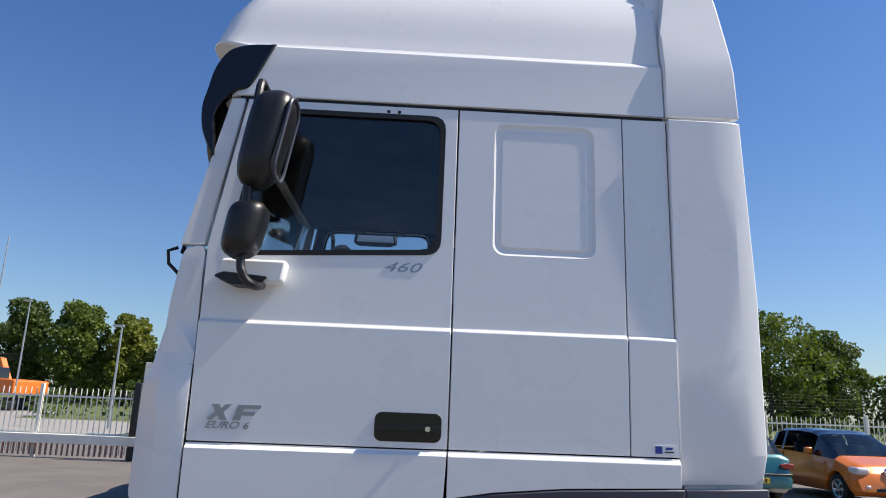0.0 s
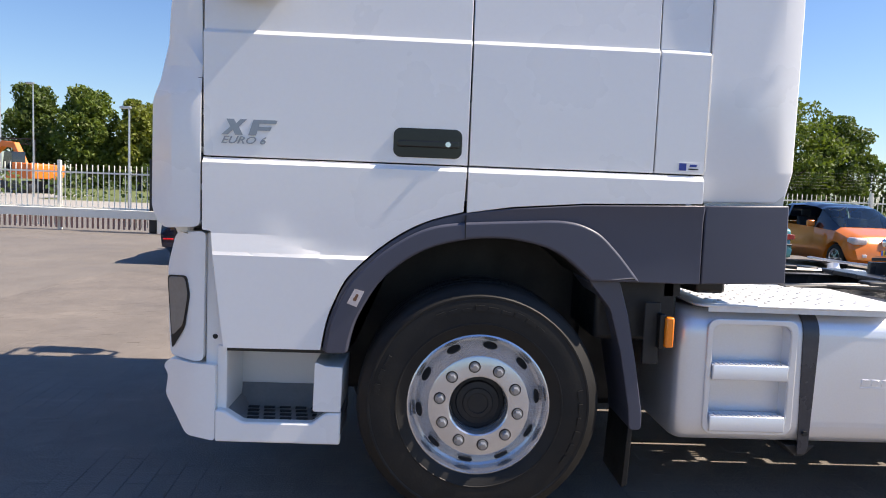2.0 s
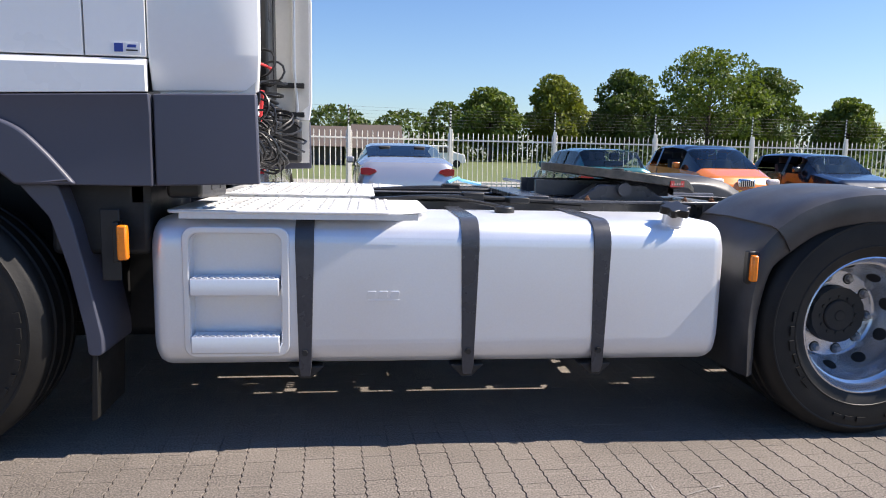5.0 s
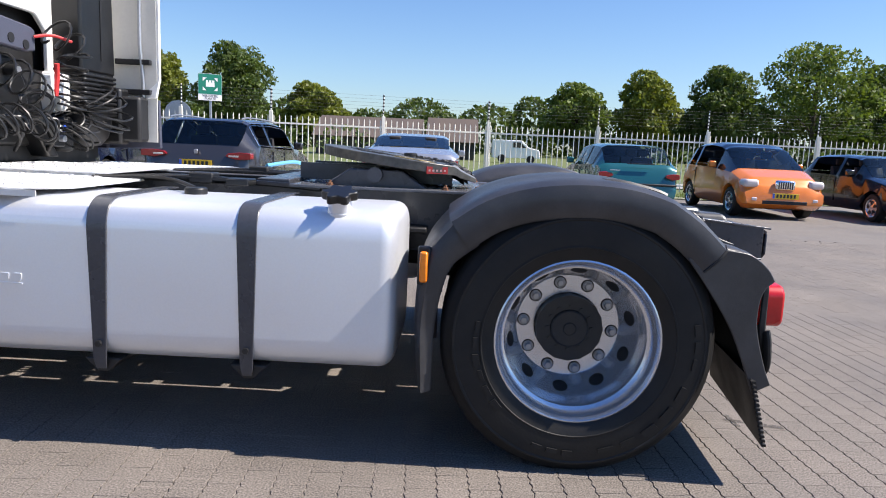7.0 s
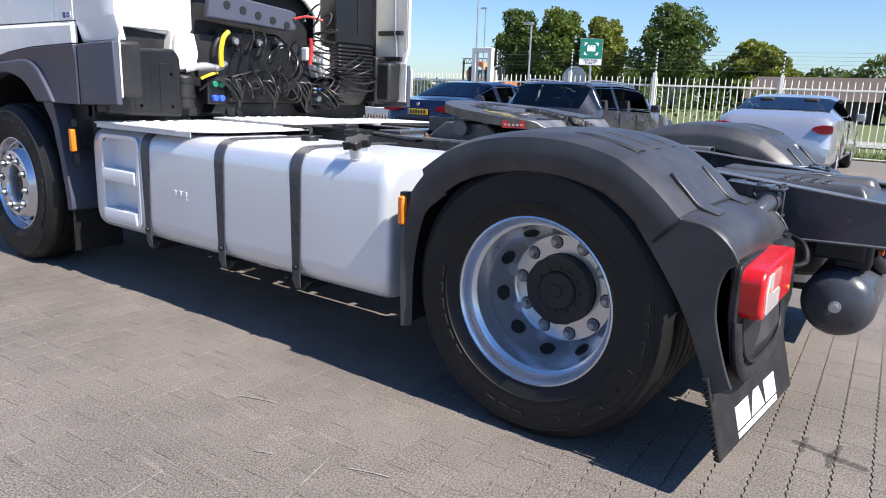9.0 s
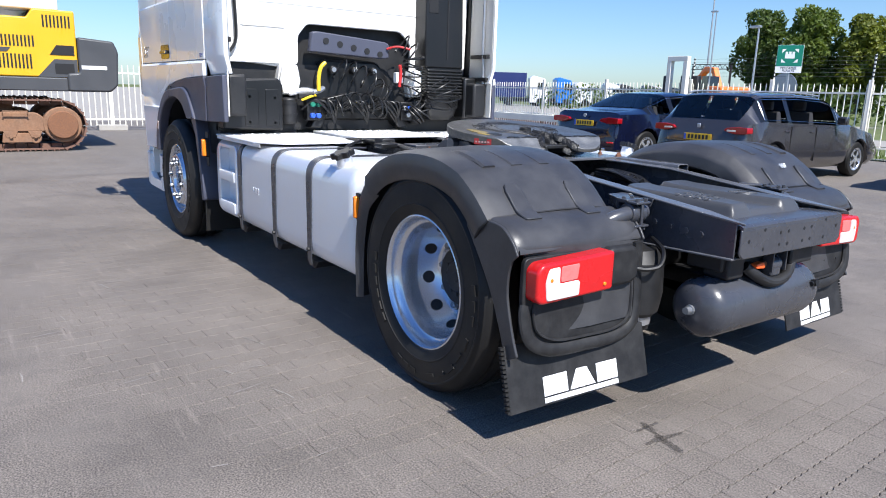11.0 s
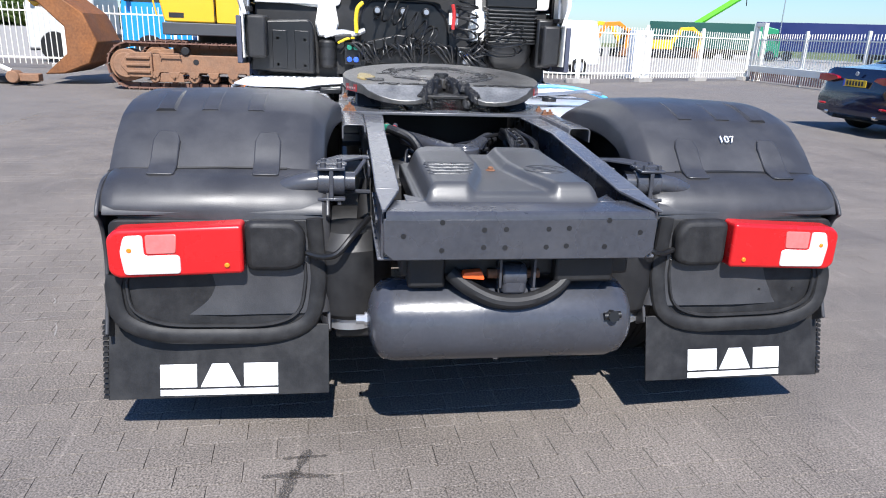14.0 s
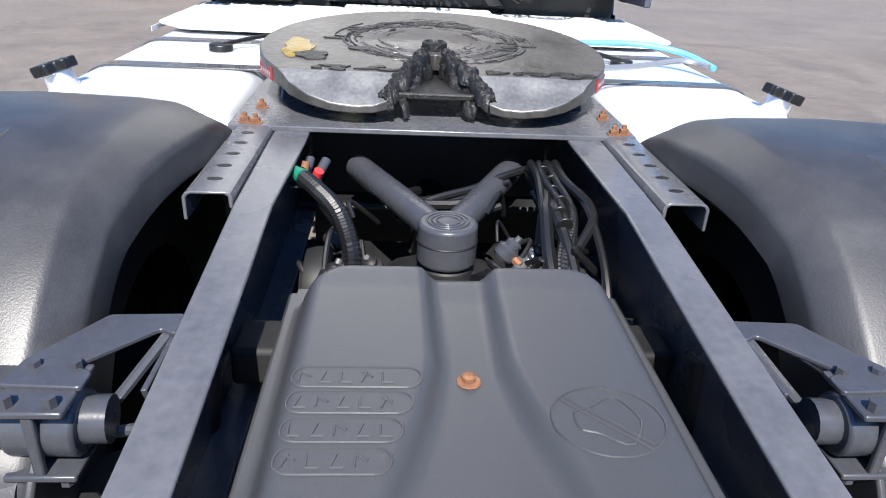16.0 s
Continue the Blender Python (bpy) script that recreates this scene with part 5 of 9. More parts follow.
def tank(s):
    def body(o, d):
        return rounded([(s * (1.19 + o), 0.335 - o), (s * (1.19 + o), 0.928 + o), (s * 0.56, 0.928 + o), (s * 0.56, 0.335 - o)], 0.115 + d, 8)
    rings = [[(x, y * 1, z) for y, z in body(o, 0)] for x, o in ((0.862, -0.050), (0.868, -0.030), (0.882, -0.013), (0.905, -0.003), (0.925, 0.0), (3.105, 0.0), (3.125, -0.003), (3.146, -0.013), (3.159, -0.030), (3.165, -0.050))]
    t = part("fuel_tank", loft(rings), ALU, truck, "large aluminium fuel tank with three straps", smooth=30)
    pocket(t, prism(rrect(1.012, 1.352, 0.418, 0.868, 0.035), "y", s * 1.128, s * 1.30))
    for x in (1.443, 2.09, 2.63):
        loop = rounded([(s * 1.1955, 0.325), (s * 1.1955, 0.9335), (s * 0.55, 0.9335)], 0.085, 6)[7:]
        outer = [(s * 1.186, 0.30)] + [(s * 1.1965, 0.34)] + rounded([(s * 1.1965, 0.30), (s * 1.1965, 0.9345), (s * 0.50, 0.9345)], 0.12, 8)[9:18] + [(s * 0.55, 0.9345)]
        bm = bmesh.new()
        prev = None
        for i, (y, z) in enumerate(outer):
            wdt = 0.036 if z > 0.42 else 0.018 + 0.018 * max(0, (z - 0.30) / 0.12)
            row = [bm.verts.new((x - wdt, y, z)), bm.verts.new((x + wdt, y, z)), bm.verts.new((x + wdt, y - s * 0.008, z - (0.006 if z > 0.9 else 0))), bm.verts.new((x - wdt, y - s * 0.008, z - (0.006 if z > 0.9 else 0)))]
            if prev:
                for k in range(4):
                    bm.faces.new((prev[k], prev[(k + 1) % 4], row[(k + 1) % 4], row[k]))
            else:
                bm.faces.new(row)
            prev = row
        bm.faces.new(prev)
        st = part("tank_strap", bm, CHASSIS, t, "black steel tank strap", bevel=0.002)
        part("strap_bracket", prism([(x - 0.07, 0.335), (x - 0.02, 0.285), (x + 0.02, 0.285), (x + 0.07, 0.335)], "y", s * 1.17, s * 0.62), DARK, t, bevel=0.004)
        part("strap_bolt", lathe([(0.012, 0), (0.012, 0.012), (0, 0.012)], x, s * 1.197, 0.40, s, 6), DARK, t)
    # step panel let into the tank's end
    f = part("step_frame", panel(rrect(0.985, 1.385, 0.385, 0.897, 0.045), s, lambda x, z: 1.199, 0.012, [rrect(1.0105, 1.3535, 0.4165, 0.8695, 0.036)]), ALU, t, "pressed aluminium rim round the step pocket", bevel=0.006, seg=3)
    for z in (0.672, 0.445):
        part("step_tread", prism([(s * 1.135, z - 0.020), (s * 1.200, z - 0.045), (s * 1.209, z - 0.042), (s * 1.211, z + 0.018), (s * 1.207, z + 0.026), (s * 1.135, z + 0.026)], "x", 1.013, 1.346), ALU, f, bevel=0.004)
        for i in range(14):
            part("tread_tooth", bx(1.022 + 0.0228 * i, 1.034 + 0.0228 * i, s * 1.150, s * 1.207, z + 0.025, z + 0.030), ALU, f)
    # filler
    tip = Matrix.Rotation(radians(-s * 18), 4, "X")
    cp = part("filler_neck", cyl((0, 0, -0.03), (0, 0, 0.062), 0.046, 0.042, 28), ALU, t, smooth=30)
    cp.matrix_basis = Matrix.Translation((2.95, s * 1.115, 0.905)) @ tip
    part("neck_weld", cyl((0, 0, -0.012), (0, 0, 0.018), 0.052, 0.047, 28), ALU, t, smooth=30).matrix_basis = cp.matrix_basis
    lobes = [((0.056 + 0.010 * math.cos(6 * a)) * math.cos(a), (0.056 + 0.010 * math.cos(6 * a)) * math.sin(a)) for a in [2 * math.pi * i / 48 for i in range(48)]]
    bm = prism(lobes, "z", 0.060, 0.092)
    c2 = part("filler_cap", bm, BLACK, t, "black star-shaped fuel cap", bevel=0.004)
    c2.matrix_basis = cp.matrix_basis.copy()
    sn = part("tank_sender", cyl((2.30, s * 0.80, 0.925), (2.30, s * 0.80, 0.955), 0.045, n=20), BLACK, t, bevel=0.006)
    # maker's mark as raised plain bars
    for i, (w, h) in enumerate(((0.036, 0.030), (0.036, 0.030), (0.036, 0.030))):
        part("raised_mark", panel(rounded([(1.682 + 0.046 * i, 0.617), (1.686 + 0.046 * i, 0.645), (1.720 + 0.046 * i, 0.645), (1.716 + 0.046 * i, 0.617)], 0.006), s, lambda x, z: 1.1945, 0.01), ALU, t, bevel=0.002)
    part("raised_mark", panel([(1.682, 0.604), (1.682, 0.610), (1.812, 0.610), (1.812, 0.604)], s, lambda x, z: 1.1945, 0.01), ALU, t)
    part("tank_pipe", tube(smooth_path([(2.30, s * 0.80, 0.95), (2.15, s * 0.65, 0.97), (1.95, s * 0.5, 0.97), (1.7, s * 0.45, 0.96)]), 0.009), BLACK, t)
    return t


for s in (-1, 1):
    tank(s)


def tread_plate(name, pts, z, label, rows):
    t = part(name, prism(rounded(pts, 0.05, 5), "z", z, z + 0.012), TREAD, truck, label, bevel=0.004)
    bm = bmesh.new()
    x0, x1, y0, y1 = rows
    nx = int((x1 - x0) / 0.115)
    for i in range(nx):
        for j in range(int((y1 - y0) / 0.045)):
            x, y = x0 + 0.115 * (i + 0.5) + (0.02 if j % 2 else -0.02), y0 + 0.045 * (j + 0.5)
            cyl((x, y, z + 0.010), (x, y, z + 0.017), 0.014, 0.009, 8, bm)
    tagged(part("tread_studs", bm, TREAD, t), kind="stuff")
    part("plate_edge", prism([(x0 - 0.02, z + 0.002), (x1 + 0.03, z + 0.002), (x1 + 0.03, z - 0.02), (x0 - 0.02, z - 0.02)], "y", pts[0][1] + 0.004, pts[0][1] + 0.008), TREAD, t)
    return t


tread_plate("catwalk", [(0.93, -1.205), (1.78, -1.205), (1.93, -1.05), (1.93, -0.42), (0.93, -0.42)], 0.946, "white checkered tread plate over the fuel tank", (1.0, 1.85, -1.15, -0.45))
tread_plate("catwalk", [(0.93, -0.41), (1.72, -0.41), (1.72, 0.41), (0.93, 0.41)], 0.964, "white checkered tread plate over the frame", (0.98, 1.68, -0.38, 0.38))
tread_plate("catwalk", [(0.93, 0.42), (1.93, 0.42), (1.93, 1.05), (1.78, 1.205), (0.93, 1.205)], 0.946, "white checkered tread plate over the fuel tank", (1.0, 1.85, 0.45, 1.15))
for s in (-1, 1):
    for i in range(4):
        hose("chassis_hose", [(1.7, s * (0.42 + 0.02 * i), 0.955), (2.1, s * (0.40 + 0.03 * i), 0.965 + 0.01 * (i % 2)), (2.5, s * (0.44 + 0.015 * i), 0.962), (2.75, s * (0.47 + 0.01 * i), 0.95)], 0.012, BLACK, truck)
    part("junction_box", bx(2.36, 2.46, s * 0.50, s * 0.62, 0.955, 0.985), BLACK, truck, bevel=0.006)
    part("valve_block", bx(2.15, 2.26, s * 0.40, s * 0.50, 0.95, 1.0), DARK, truck, bevel=0.008)
part("blue_line", tube(smooth_path([(2.2, 0.60, 1.0), (2.3, 0.85, 1.02), (2.35, 1.02, 1.0), (2.5, 1.1, 0.97)]), 0.012), material("light_blue_hose", (0.12, 0.40, 0.60), 0.5), truck)

# mudguard and lamp behind the front wheel
for s in (-1, 1):
    g = part("front_mudguard", prism(rounded([(0.44, 1.05), (0.575, 1.05), (0.62, 0.90), (0.663, 0.70), (0.703, 0.48), (0.703, 0.41), (0.650, 0.41), (0.643, 0.50), (0.596, 0.74), (0.540, 0.93)], 0.02), "y", s * 1.245, s * 0.92), GREY, truck, "grey plastic rear half of the front mudguard", bevel=0.01)
    part("mud_flap", prism([(0.655, 0.42), (0.675, 0.42), (0.665, 0.155), (0.64, 0.145)], "y", s * 1.22, s * 0.92), RUBBER, g, "black rubber flap", bevel=0.003)
    l = part("side_marker", bx(0.775, 0.812, s * 1.235, s * 1.268, 0.775, 0.905), AMBER, truck, "amber side marker lamp", bevel=0.008)
    part("marker_socket", bx(0.755, 0.778, s * 1.20, s * 1.25, 0.765, 0.915), BLACK, l, bevel=0.005)
    part("marker_bracket", bx(0.70, 0.77, s * 1.21, s * 1.20, 0.69, 0.96), DARK, truck, bevel=0.006)
    part("under_cab_box", bx(0.5, 0.86, s * 1.15, s * 0.5, 0.78, 1.06), DARK, truck, bevel=0.02)

for s in (-1, 1):                         # unseen slabs added between rail and tank to break up the sun below
    for x0, x1 in ((1.17, 1.46), (1.50, 1.71), (1.80, 1.93), (2.00, 2.27), (2.36, 2.62), (2.68, 2.95), (3.00, 3.24)):
        part("sun_strip_blocker", bx(x0, x1, s * 0.404, s * 0.545, 0.775, 0.80), DARK, truck, bevel=0.006)
# ---- rear mudguards ----
GUARD = [(3.245, 0.285), (3.222, 0.55), (3.25, 0.79), (3.345, 0.925), (3.47, 1.006), (3.62, 1.056), (3.80, 1.076), (3.97, 1.067), (4.10, 1.034), (4.155, 1.007), (4.24, 0.948), (4.325, 0.868)]
REARG = [(4.318, 0.868), (4.40, 0.848), (4.462, 0.80), (4.488, 0.72), (4.498, 0.60), (4.508, 0.50), (4.518, 0.44)]
SECTION = ((1.226, -0.126), (1.238, -0.060), (1.225, -0.020), (1.185, -0.005), (1.10, 0.0), (0.86, 0.008), (0.67, 0.003), (0.605, -0.003), (0.590, -0.008), (0.510, -0.044), (0.500, -0.052), (0.496, -0.066), (0.492, -0.120))


def shell_along(path, s, section, thick=0.012, taper=(1.0, 1.0)):
    path = [Vector((x, z)) for x, z in path]
    rows = []
    for i, p in enumerate(path):
        d = (path[min(i + 1, len(path) - 1)] - path[max(i - 1, 0)]).normalized()
        nrm = Vector((-d.y, d.x))
        k = taper[0] + (taper[1] - taper[0]) * i / (len(path) - 1)
        sec = [(y, o * k if o < -0.03 else o) for y, o in section]
        outer = [(p.x + nrm.x * o, s * y, p.y + nrm.y * o) for y, o in sec]
        inner = [(p.x + nrm.x * (o - thick), s * (y - (thick if k < 2 else -thick if k > len(section) - 3 else 0)), p.y + nrm.y * (o - thick)) for k, (y, o) in enumerate(sec)]
        rows.append(outer + inner[::-1])
    return loft(rows)


def fine(path, k=4):
    return [(p.x, p.y) for p in smooth_path([Vector((x, z, 0)) for x, z in path], k)]


def slant(bm):
    """Sets the outer end of a lamp back a little."""
    for v in bm.verts:
        v.co.x -= max(0, abs(v.co.y) - 0.79) * 0.015
    return bm


REFLECT = material("pink_reflector", (0.62, 0.16, 0.15), 0.2, vary=0.1, scale=60, coat=0.3)


def rear_guard(s):
    front = fine(GUARD[:4], 4)
    bm = shell_along(fine(GUARD[3:]), s, SECTION)
    for v in bm.verts:                        # the inner edge draws in towards the light carrier
        if abs(v.co.y) < 0.585 and v.co.x > 3.72:
            v.co.y = s * (abs(v.co.y) + 0.055 * min((v.co.x - 3.72) / 0.38, 1))
    g = part("rear_mudguard", bm, FENDER, truck, "black plastic mudguard over the drive wheel", smooth=45)
    part("front_section", shell_along([(x + 0.004, z - 0.004) for x, z in front], s, [(y - 0.012 if y > 0.6 else y, o - 0.006) for y, o in SECTION], taper=(0.35, 1.0)), FENDER, g, smooth=45)
    bm = shell_along(fine(REARG), s, ((1.226, -0.030), (1.222, -0.016), (1.205, -0.004), (1.17, 0.0), (0.86, 0.004), (0.62, 0.0), (0.56, -0.006), (0.54, -0.016), (0.533, -0.030)))
    for v in bm.verts:
        if abs(v.co.y) > 1.165 and v.co.z < 0.745:
            v.co.y, v.co.x = s * 1.165, v.co.x - 0.02
    part("rear_section", bm, FENDER, g, "black light carrier of the mudguard", smooth=45)
    edge = fine([(4.320, 0.855), (4.400, 0.842), (4.462, 0.795), (4.490, 0.752)]) + fine([(4.462, 0.728), (4.446, 0.68), (4.444, 0.60), (4.462, 0.52), (4.492, 0.43), (4.515, 0.378)]) + fine([(4.452, 0.345), (4.405, 0.46), (4.355, 0.57), (4.285, 0.68), (4.215, 0.775), (4.180, 0.820)])
    part("side_skirt", prism(edge, "y", s * 1.226, s * 1.214), FENDER, g, bevel=0.004)
    part("inner_skirt", prism(edge, "y", s * 0.533, s * 0.545), FENDER, g, bevel=0.004)
    seam = [Vector((4.327 + 0.685 * (o - 0.002), s * y, 0.868 + 0.728 * (o - 0.002))) for y, o in SECTION if y > 0.61]
    part("lip_seam", tube(seam, 0.005, 6), SEAL_SHADE, g)
    # recessed lower field with a rim
    rim = [(0.59, 0.405), (0.565, 0.56), (0.565, 0.74), (1.19, 0.74), (1.19, 0.56), (1.165, 0.42), (1.06, 0.372), (0.70, 0.362)]
    low = [(1.180, 0.565), (1.188, 0.52), (1.165, 0.43), (1.06, 0.380), (0.88, 0.370), (0.70, 0.372), (0.60, 0.415), (0.572, 0.52), (0.572, 0.60), (0.580, 0.745)]
    lp = smooth_path([(4.496, s * y, z) for y, z in low], 4)
    lp = [Vector((p.x + max(0, 0.58 - p.z) * 0.14, p.y, p.z)) for p in lp]
    bm = tube(lp, 0.026, 12)
    for v in bm.verts:
        x0 = 4.490 + max(0, 0.58 - v.co.z) * 0.14
        v.co.x = x0 + (v.co.x - x0) * 0.55
    part("carrier_rim", bm, CARRIER, g)
    bm = prism([(4.440, 0.822), (4.470, 0.806), (4.496, 0.784), (4.511, 0.762), (4.512, 0.754), (4.506, 0.750), (4.470, 0.752)], "y", s * 0.556, s * 1.205)
    for v in bm.verts:
        v.co.x -= 0.03 * max(0, abs(abs(v.co.y) - 0.88) - 0.29) / 0.035
    part("carrier_lip", bm, FENDER, g, smooth=50)
    part("carrier_bead", tube([Vector((p.x + 0.001, s * (0.88 + (abs(p.y) - 0.88) * 0.87), min(0.60 + (p.z - 0.60) * 0.84, 0.60))) for p in lp], 0.006, 6), CARRIER, g)
    bm = prism([(s * y, z) for y, z in rounded(rim, 0.03)], "x", 4.468, 4.49)
    for v in bm.verts:
        v.co.x += max(0, 0.58 - v.co.z) * 0.14
    part("carrier_back", bm, CARRIER, g, bevel=0.004)
    for y, z in ((1.08, 0.49), (0.95, 0.49), (0.82, 0.49), (0.70, 0.49), (0.97, 0.40)):
        part("carrier_screw", cyl((4.496, s * y, z), (4.507 + (0.010 if z < 0.45 else 0), s * y, z), 0.006, n=8), SEAL_SHADE, g)
    for y in (1.08, 0.935, 0.785):
        part("crown_pad", shell_along(fine([(3.90, 1.066), (3.97, 1.064), (4.08, 1.040), (4.124, 1.024)]), s, [(y + 0.034, 0.002), (y + 0.024, 0.0105), (y - 0.024, 0.0105), (y - 0.034, 0.002)], thick=0.010), FENDER, g)
    # rubber tongues
    for y in (1.055, 0.735):
        pts = smooth_path([(4.228, 0, 0.972), (4.27, 0, 0.935), (4.318, 0, 0.887), (4.350, 0, 0.871), (4.388, 0, 0.859)], 4)
        bm = bmesh.new()
        prev = None
        for i, p in enumerate(pts):
            w = 0.042 * (1 - max(0, 1 - i / 3) * 0.35) * (0.86 if i == len(pts) - 1 else 1)
            o = 0.002
            row = [bm.verts.new((p.x + o * 0.7, s * (y - w), p.z + o)), bm.verts.new((p.x + o * 0.7, s * (y + w), p.z + o)), bm.verts.new((p.x - 0.01, s * (y + w), p.z - 0.01)), bm.verts.new((p.x - 0.01, s * (y - w), p.z - 0.01))]
            if prev:
                for k in range(4):
                    bm.faces.new((prev[k], prev[(k + 1) % 4], row[(k + 1) % 4], row[k]))
            else:
                bm.faces.new(row)
            prev = row
        bm.faces.new(prev)
        part("rubber_clip", bm, FENDER, g, "black rubber retaining clip", bevel=0.004)
    # lamp
    lo = [(s * 0.790, 0.590), (s * 0.790, 0.742), (s * 1.155, 0.726), (s * 1.180, 0.70), (s * 1.180, 0.595), (s * 1.155, 0.576)]
    lamp = part("tail_light", slant(prism(rounded(lo, 0.014), "x", 4.468, 4.560)), RED, g, "red and white tail light cluster", bevel=0.012, seg=3)
    w = rounded([(s * 0.972, 0.592), (s * 0.972, 0.646), (s * 0.984, 0.652), (s * 1.074, 0.648), (s * 1.074, 0.712), (s * 1.128, 0.709), (s * 1.143, 0.66), (s * 1.134, 0.588)], 0.012)
    part("reflector_square", slant(prism(rounded([(s * 0.984, 0.656), (s * 0.978, 0.715), (s * 1.068, 0.712), (s * 1.068, 0.653)], 0.008), "x", 4.555, 4.5625)), REFLECT, lamp, bevel=0.002)
    part("clear_lens", slant(prism(w, "x", 4.555, 4.5635)), CLEAR, lamp, bevel=0.003)
    for y, z in ((0.838, 0.618), (1.115, 0.665)):
        part("bulb", slant(cyl((4.556, s * y, z), (4.565, s * y, z), 0.008, n=14)), AMBER, lamp, bevel=0.003)
    part("lamp_connector_cover", prism(rounded([(s * 0.612, 0.600), (s * 0.606, 0.70), (s * 0.635, 0.742), (s * 0.787, 0.745), (s * 0.787, 0.586), (s * 0.66, 0.584)], 0.03), "x", 4.478, 4.534), CARRIER, g, bevel=0.018, seg=3)
    part("lamp_cable", tube(smooth_path([(4.513, s * 0.605, 0.64), (4.538, s * 0.56, 0.635), (4.558, s * 0.51, 0.65), (4.528, s * 0.46, 0.70), (4.428, s * 0.41, 0.73)]), 0.010), BLACK, g)
    # flap with white printed shapes
    def hang(bm):
        """Lets the flap lean out towards its foot and sweep back towards the middle."""
        for v in bm.verts:
            v.co.x += max(0, 0.40 - v.co.z) * 0.26 + (1.235 - abs(v.co.y)) * 0.10
        return bm
    fl = part("mud_flap", hang(prism([(s * 0.540, 0.183), (s * 0.540, 0.40), (s * 1.232, 0.40), (s * 1.238, 0.150)], "x", 4.440, 4.448)), CARRIER, g, "black rubber mud flap with a white printed mark", bevel=0.002)
    def printed(outline, name):
        """A plain white shape on the flap: outline in share of the mark's width from its inner end, and z; it sinks a little outwards."""
        pts = [(s * (0.703 + 0.371 * k), z - 0.014 * k) for k, z in outline]
        part(name, hang(prism(pts, "x", 4.448, 4.4492)), WHITEPRINT, fl, smooth=0)
    flip = (lambda k: 1 - k) if s < 0 else (lambda k: k)
    for b in ([(0.0, 0.206), (0.0, 0.278), (0.31, 0.278), (0.31, 0.206)], [(0.34, 0.206), (0.44, 0.278), (0.58, 0.278), (0.68, 0.206)], [(0.71, 0.206), (0.71, 0.278), (1.0, 0.278), (1.0, 0.206)]):
        printed([(flip(k), z) for k, z in b], "printed_mark")
    printed([(flip(k), z) for k, z in ((0.0, 0.181), (0.0, 0.199), (1.0, 0.199), (1.0, 0.181))], "printed_bar")
    bm = bmesh.new()
    for i in range(15):
        bx(4.436, 4.452, s * 1.234, s * 1.250, 0.158 + 0.0165 * i, 0.167 + 0.0165 * i, bm)
    part("flap_teeth", hang(bm), RUBBER, fl)
    # bracket to the frame
    br = part("guard_bracket", prism(rounded([(4.245, s * 0.402), (4.250, s * 0.506), (4.36, s * 0.570), (4.415, s * 0.578), (4.420, s * 0.478), (4.385, s * 0.478), (4.375, s * 0.505), (4.285, s * 0.425), (4.30, s * 0.402)], 0.008), "z", 0.896, 0.904), CHASSIS, truck, "steel mudguard bracket", bevel=0.003)
    part("bracket_web", prism([(4.250, 0.896), (4.415, 0.896), (4.40, 0.86), (4.30, 0.80), (4.250, 0.80)], "y", s * 0.404, s * 0.412), CHASSIS, br, bevel=0.002)
    part("bracket_skirt", prism([(4.252, s * 0.506), (4.36, s * 0.570), (4.362, s * 0.563), (4.256, s * 0.500)], "z", 0.862, 0.897), CHASSIS, br)
    part("bracket_tube", tube(smooth_path([(4.405, s * 0.455, 0.845), (4.410, s * 0.53, 0.846), (4.415, s * 0.60, 0.842), (4.405, s * 0.66, 0.825), (4.375, s * 0.72, 0.79)]), 0.031, 16), CHASSIS, br)
    part("tube_clamp", cyl((4.410, s * 0.484, 0.845), (4.410, s * 0.570, 0.846), 0.043, n=28), CHASSIS, br, bevel=0.005)
    for z in (0.888, 0.792):
        part("clamp_plate", bx(4.362, 4.462, s * 0.484, s * 0.570, z, z + 0.010), CHASSIS, br, bevel=0.003)
    part("clamp_ear", bx(4.45, 4.46, s * 0.520, s * 0.534, 0.800, 0.89), CHASSIS, br, bevel=0.003)
    for y in (0.502, 0.552):
        for x in (4.376, 4.448):
            part("clamp_bolt", cyl((x, s * y, 0.897), (x, s * y, 0.912), 0.009, n=6), CHASSIS, br)
            part("clamp_bolt", cyl((x, s * y, 0.780), (x, s * y, 0.794), 0.009, n=6), CHASSIS, br)
    part("bracket_brace", tube([(4.275, s * 0.412, 0.898), (4.40, s * 0.490, 0.815)], 0.008), CHASSIS, br)
    part("bracket_brace", tube([(4.36, s * 0.405, 0.80), (4.40, s * 0.490, 0.812)], 0.008), CHASSIS, br)
    # marker lamp at the front end
    mk = part("side_marker", bx(3.251, 3.280, s * 1.204, s * 1.238, 0.69, 0.80), AMBER, g, "amber side marker lamp", bevel=0.008)
    part("marker_socket", bx(3.243, 3.288, s * 1.180, s * 1.216, 0.678, 0.815), BLACK, mk, bevel=0.006)
    # air spring
    sp = part("air_spring", lathe([(0.0, 0.20), (0.10, 0.19), (0.135, 0.14), (0.14, 0.0), (0.128, -0.08), (0.11, -0.1), (0.0, -0.1)], 0, 0, 0, 1, 28), DARK, truck, "dark rubber suspension air spring")
    sp.matrix_basis = Matrix.Translation((4.38, s * 0.47, 0.50)) @ Matrix.Rotation(radians(90), 4, "X")
    part("spring_seat", cyl((4.38, s * 0.47, 0.36), (4.38, s * 0.47, 0.40), 0.10), STEEL, truck)
    part("shock_absorber", cyl((4.30, s * 0.43, 0.35), (4.22, s * 0.40, 0.82), 0.035), DARK, truck)
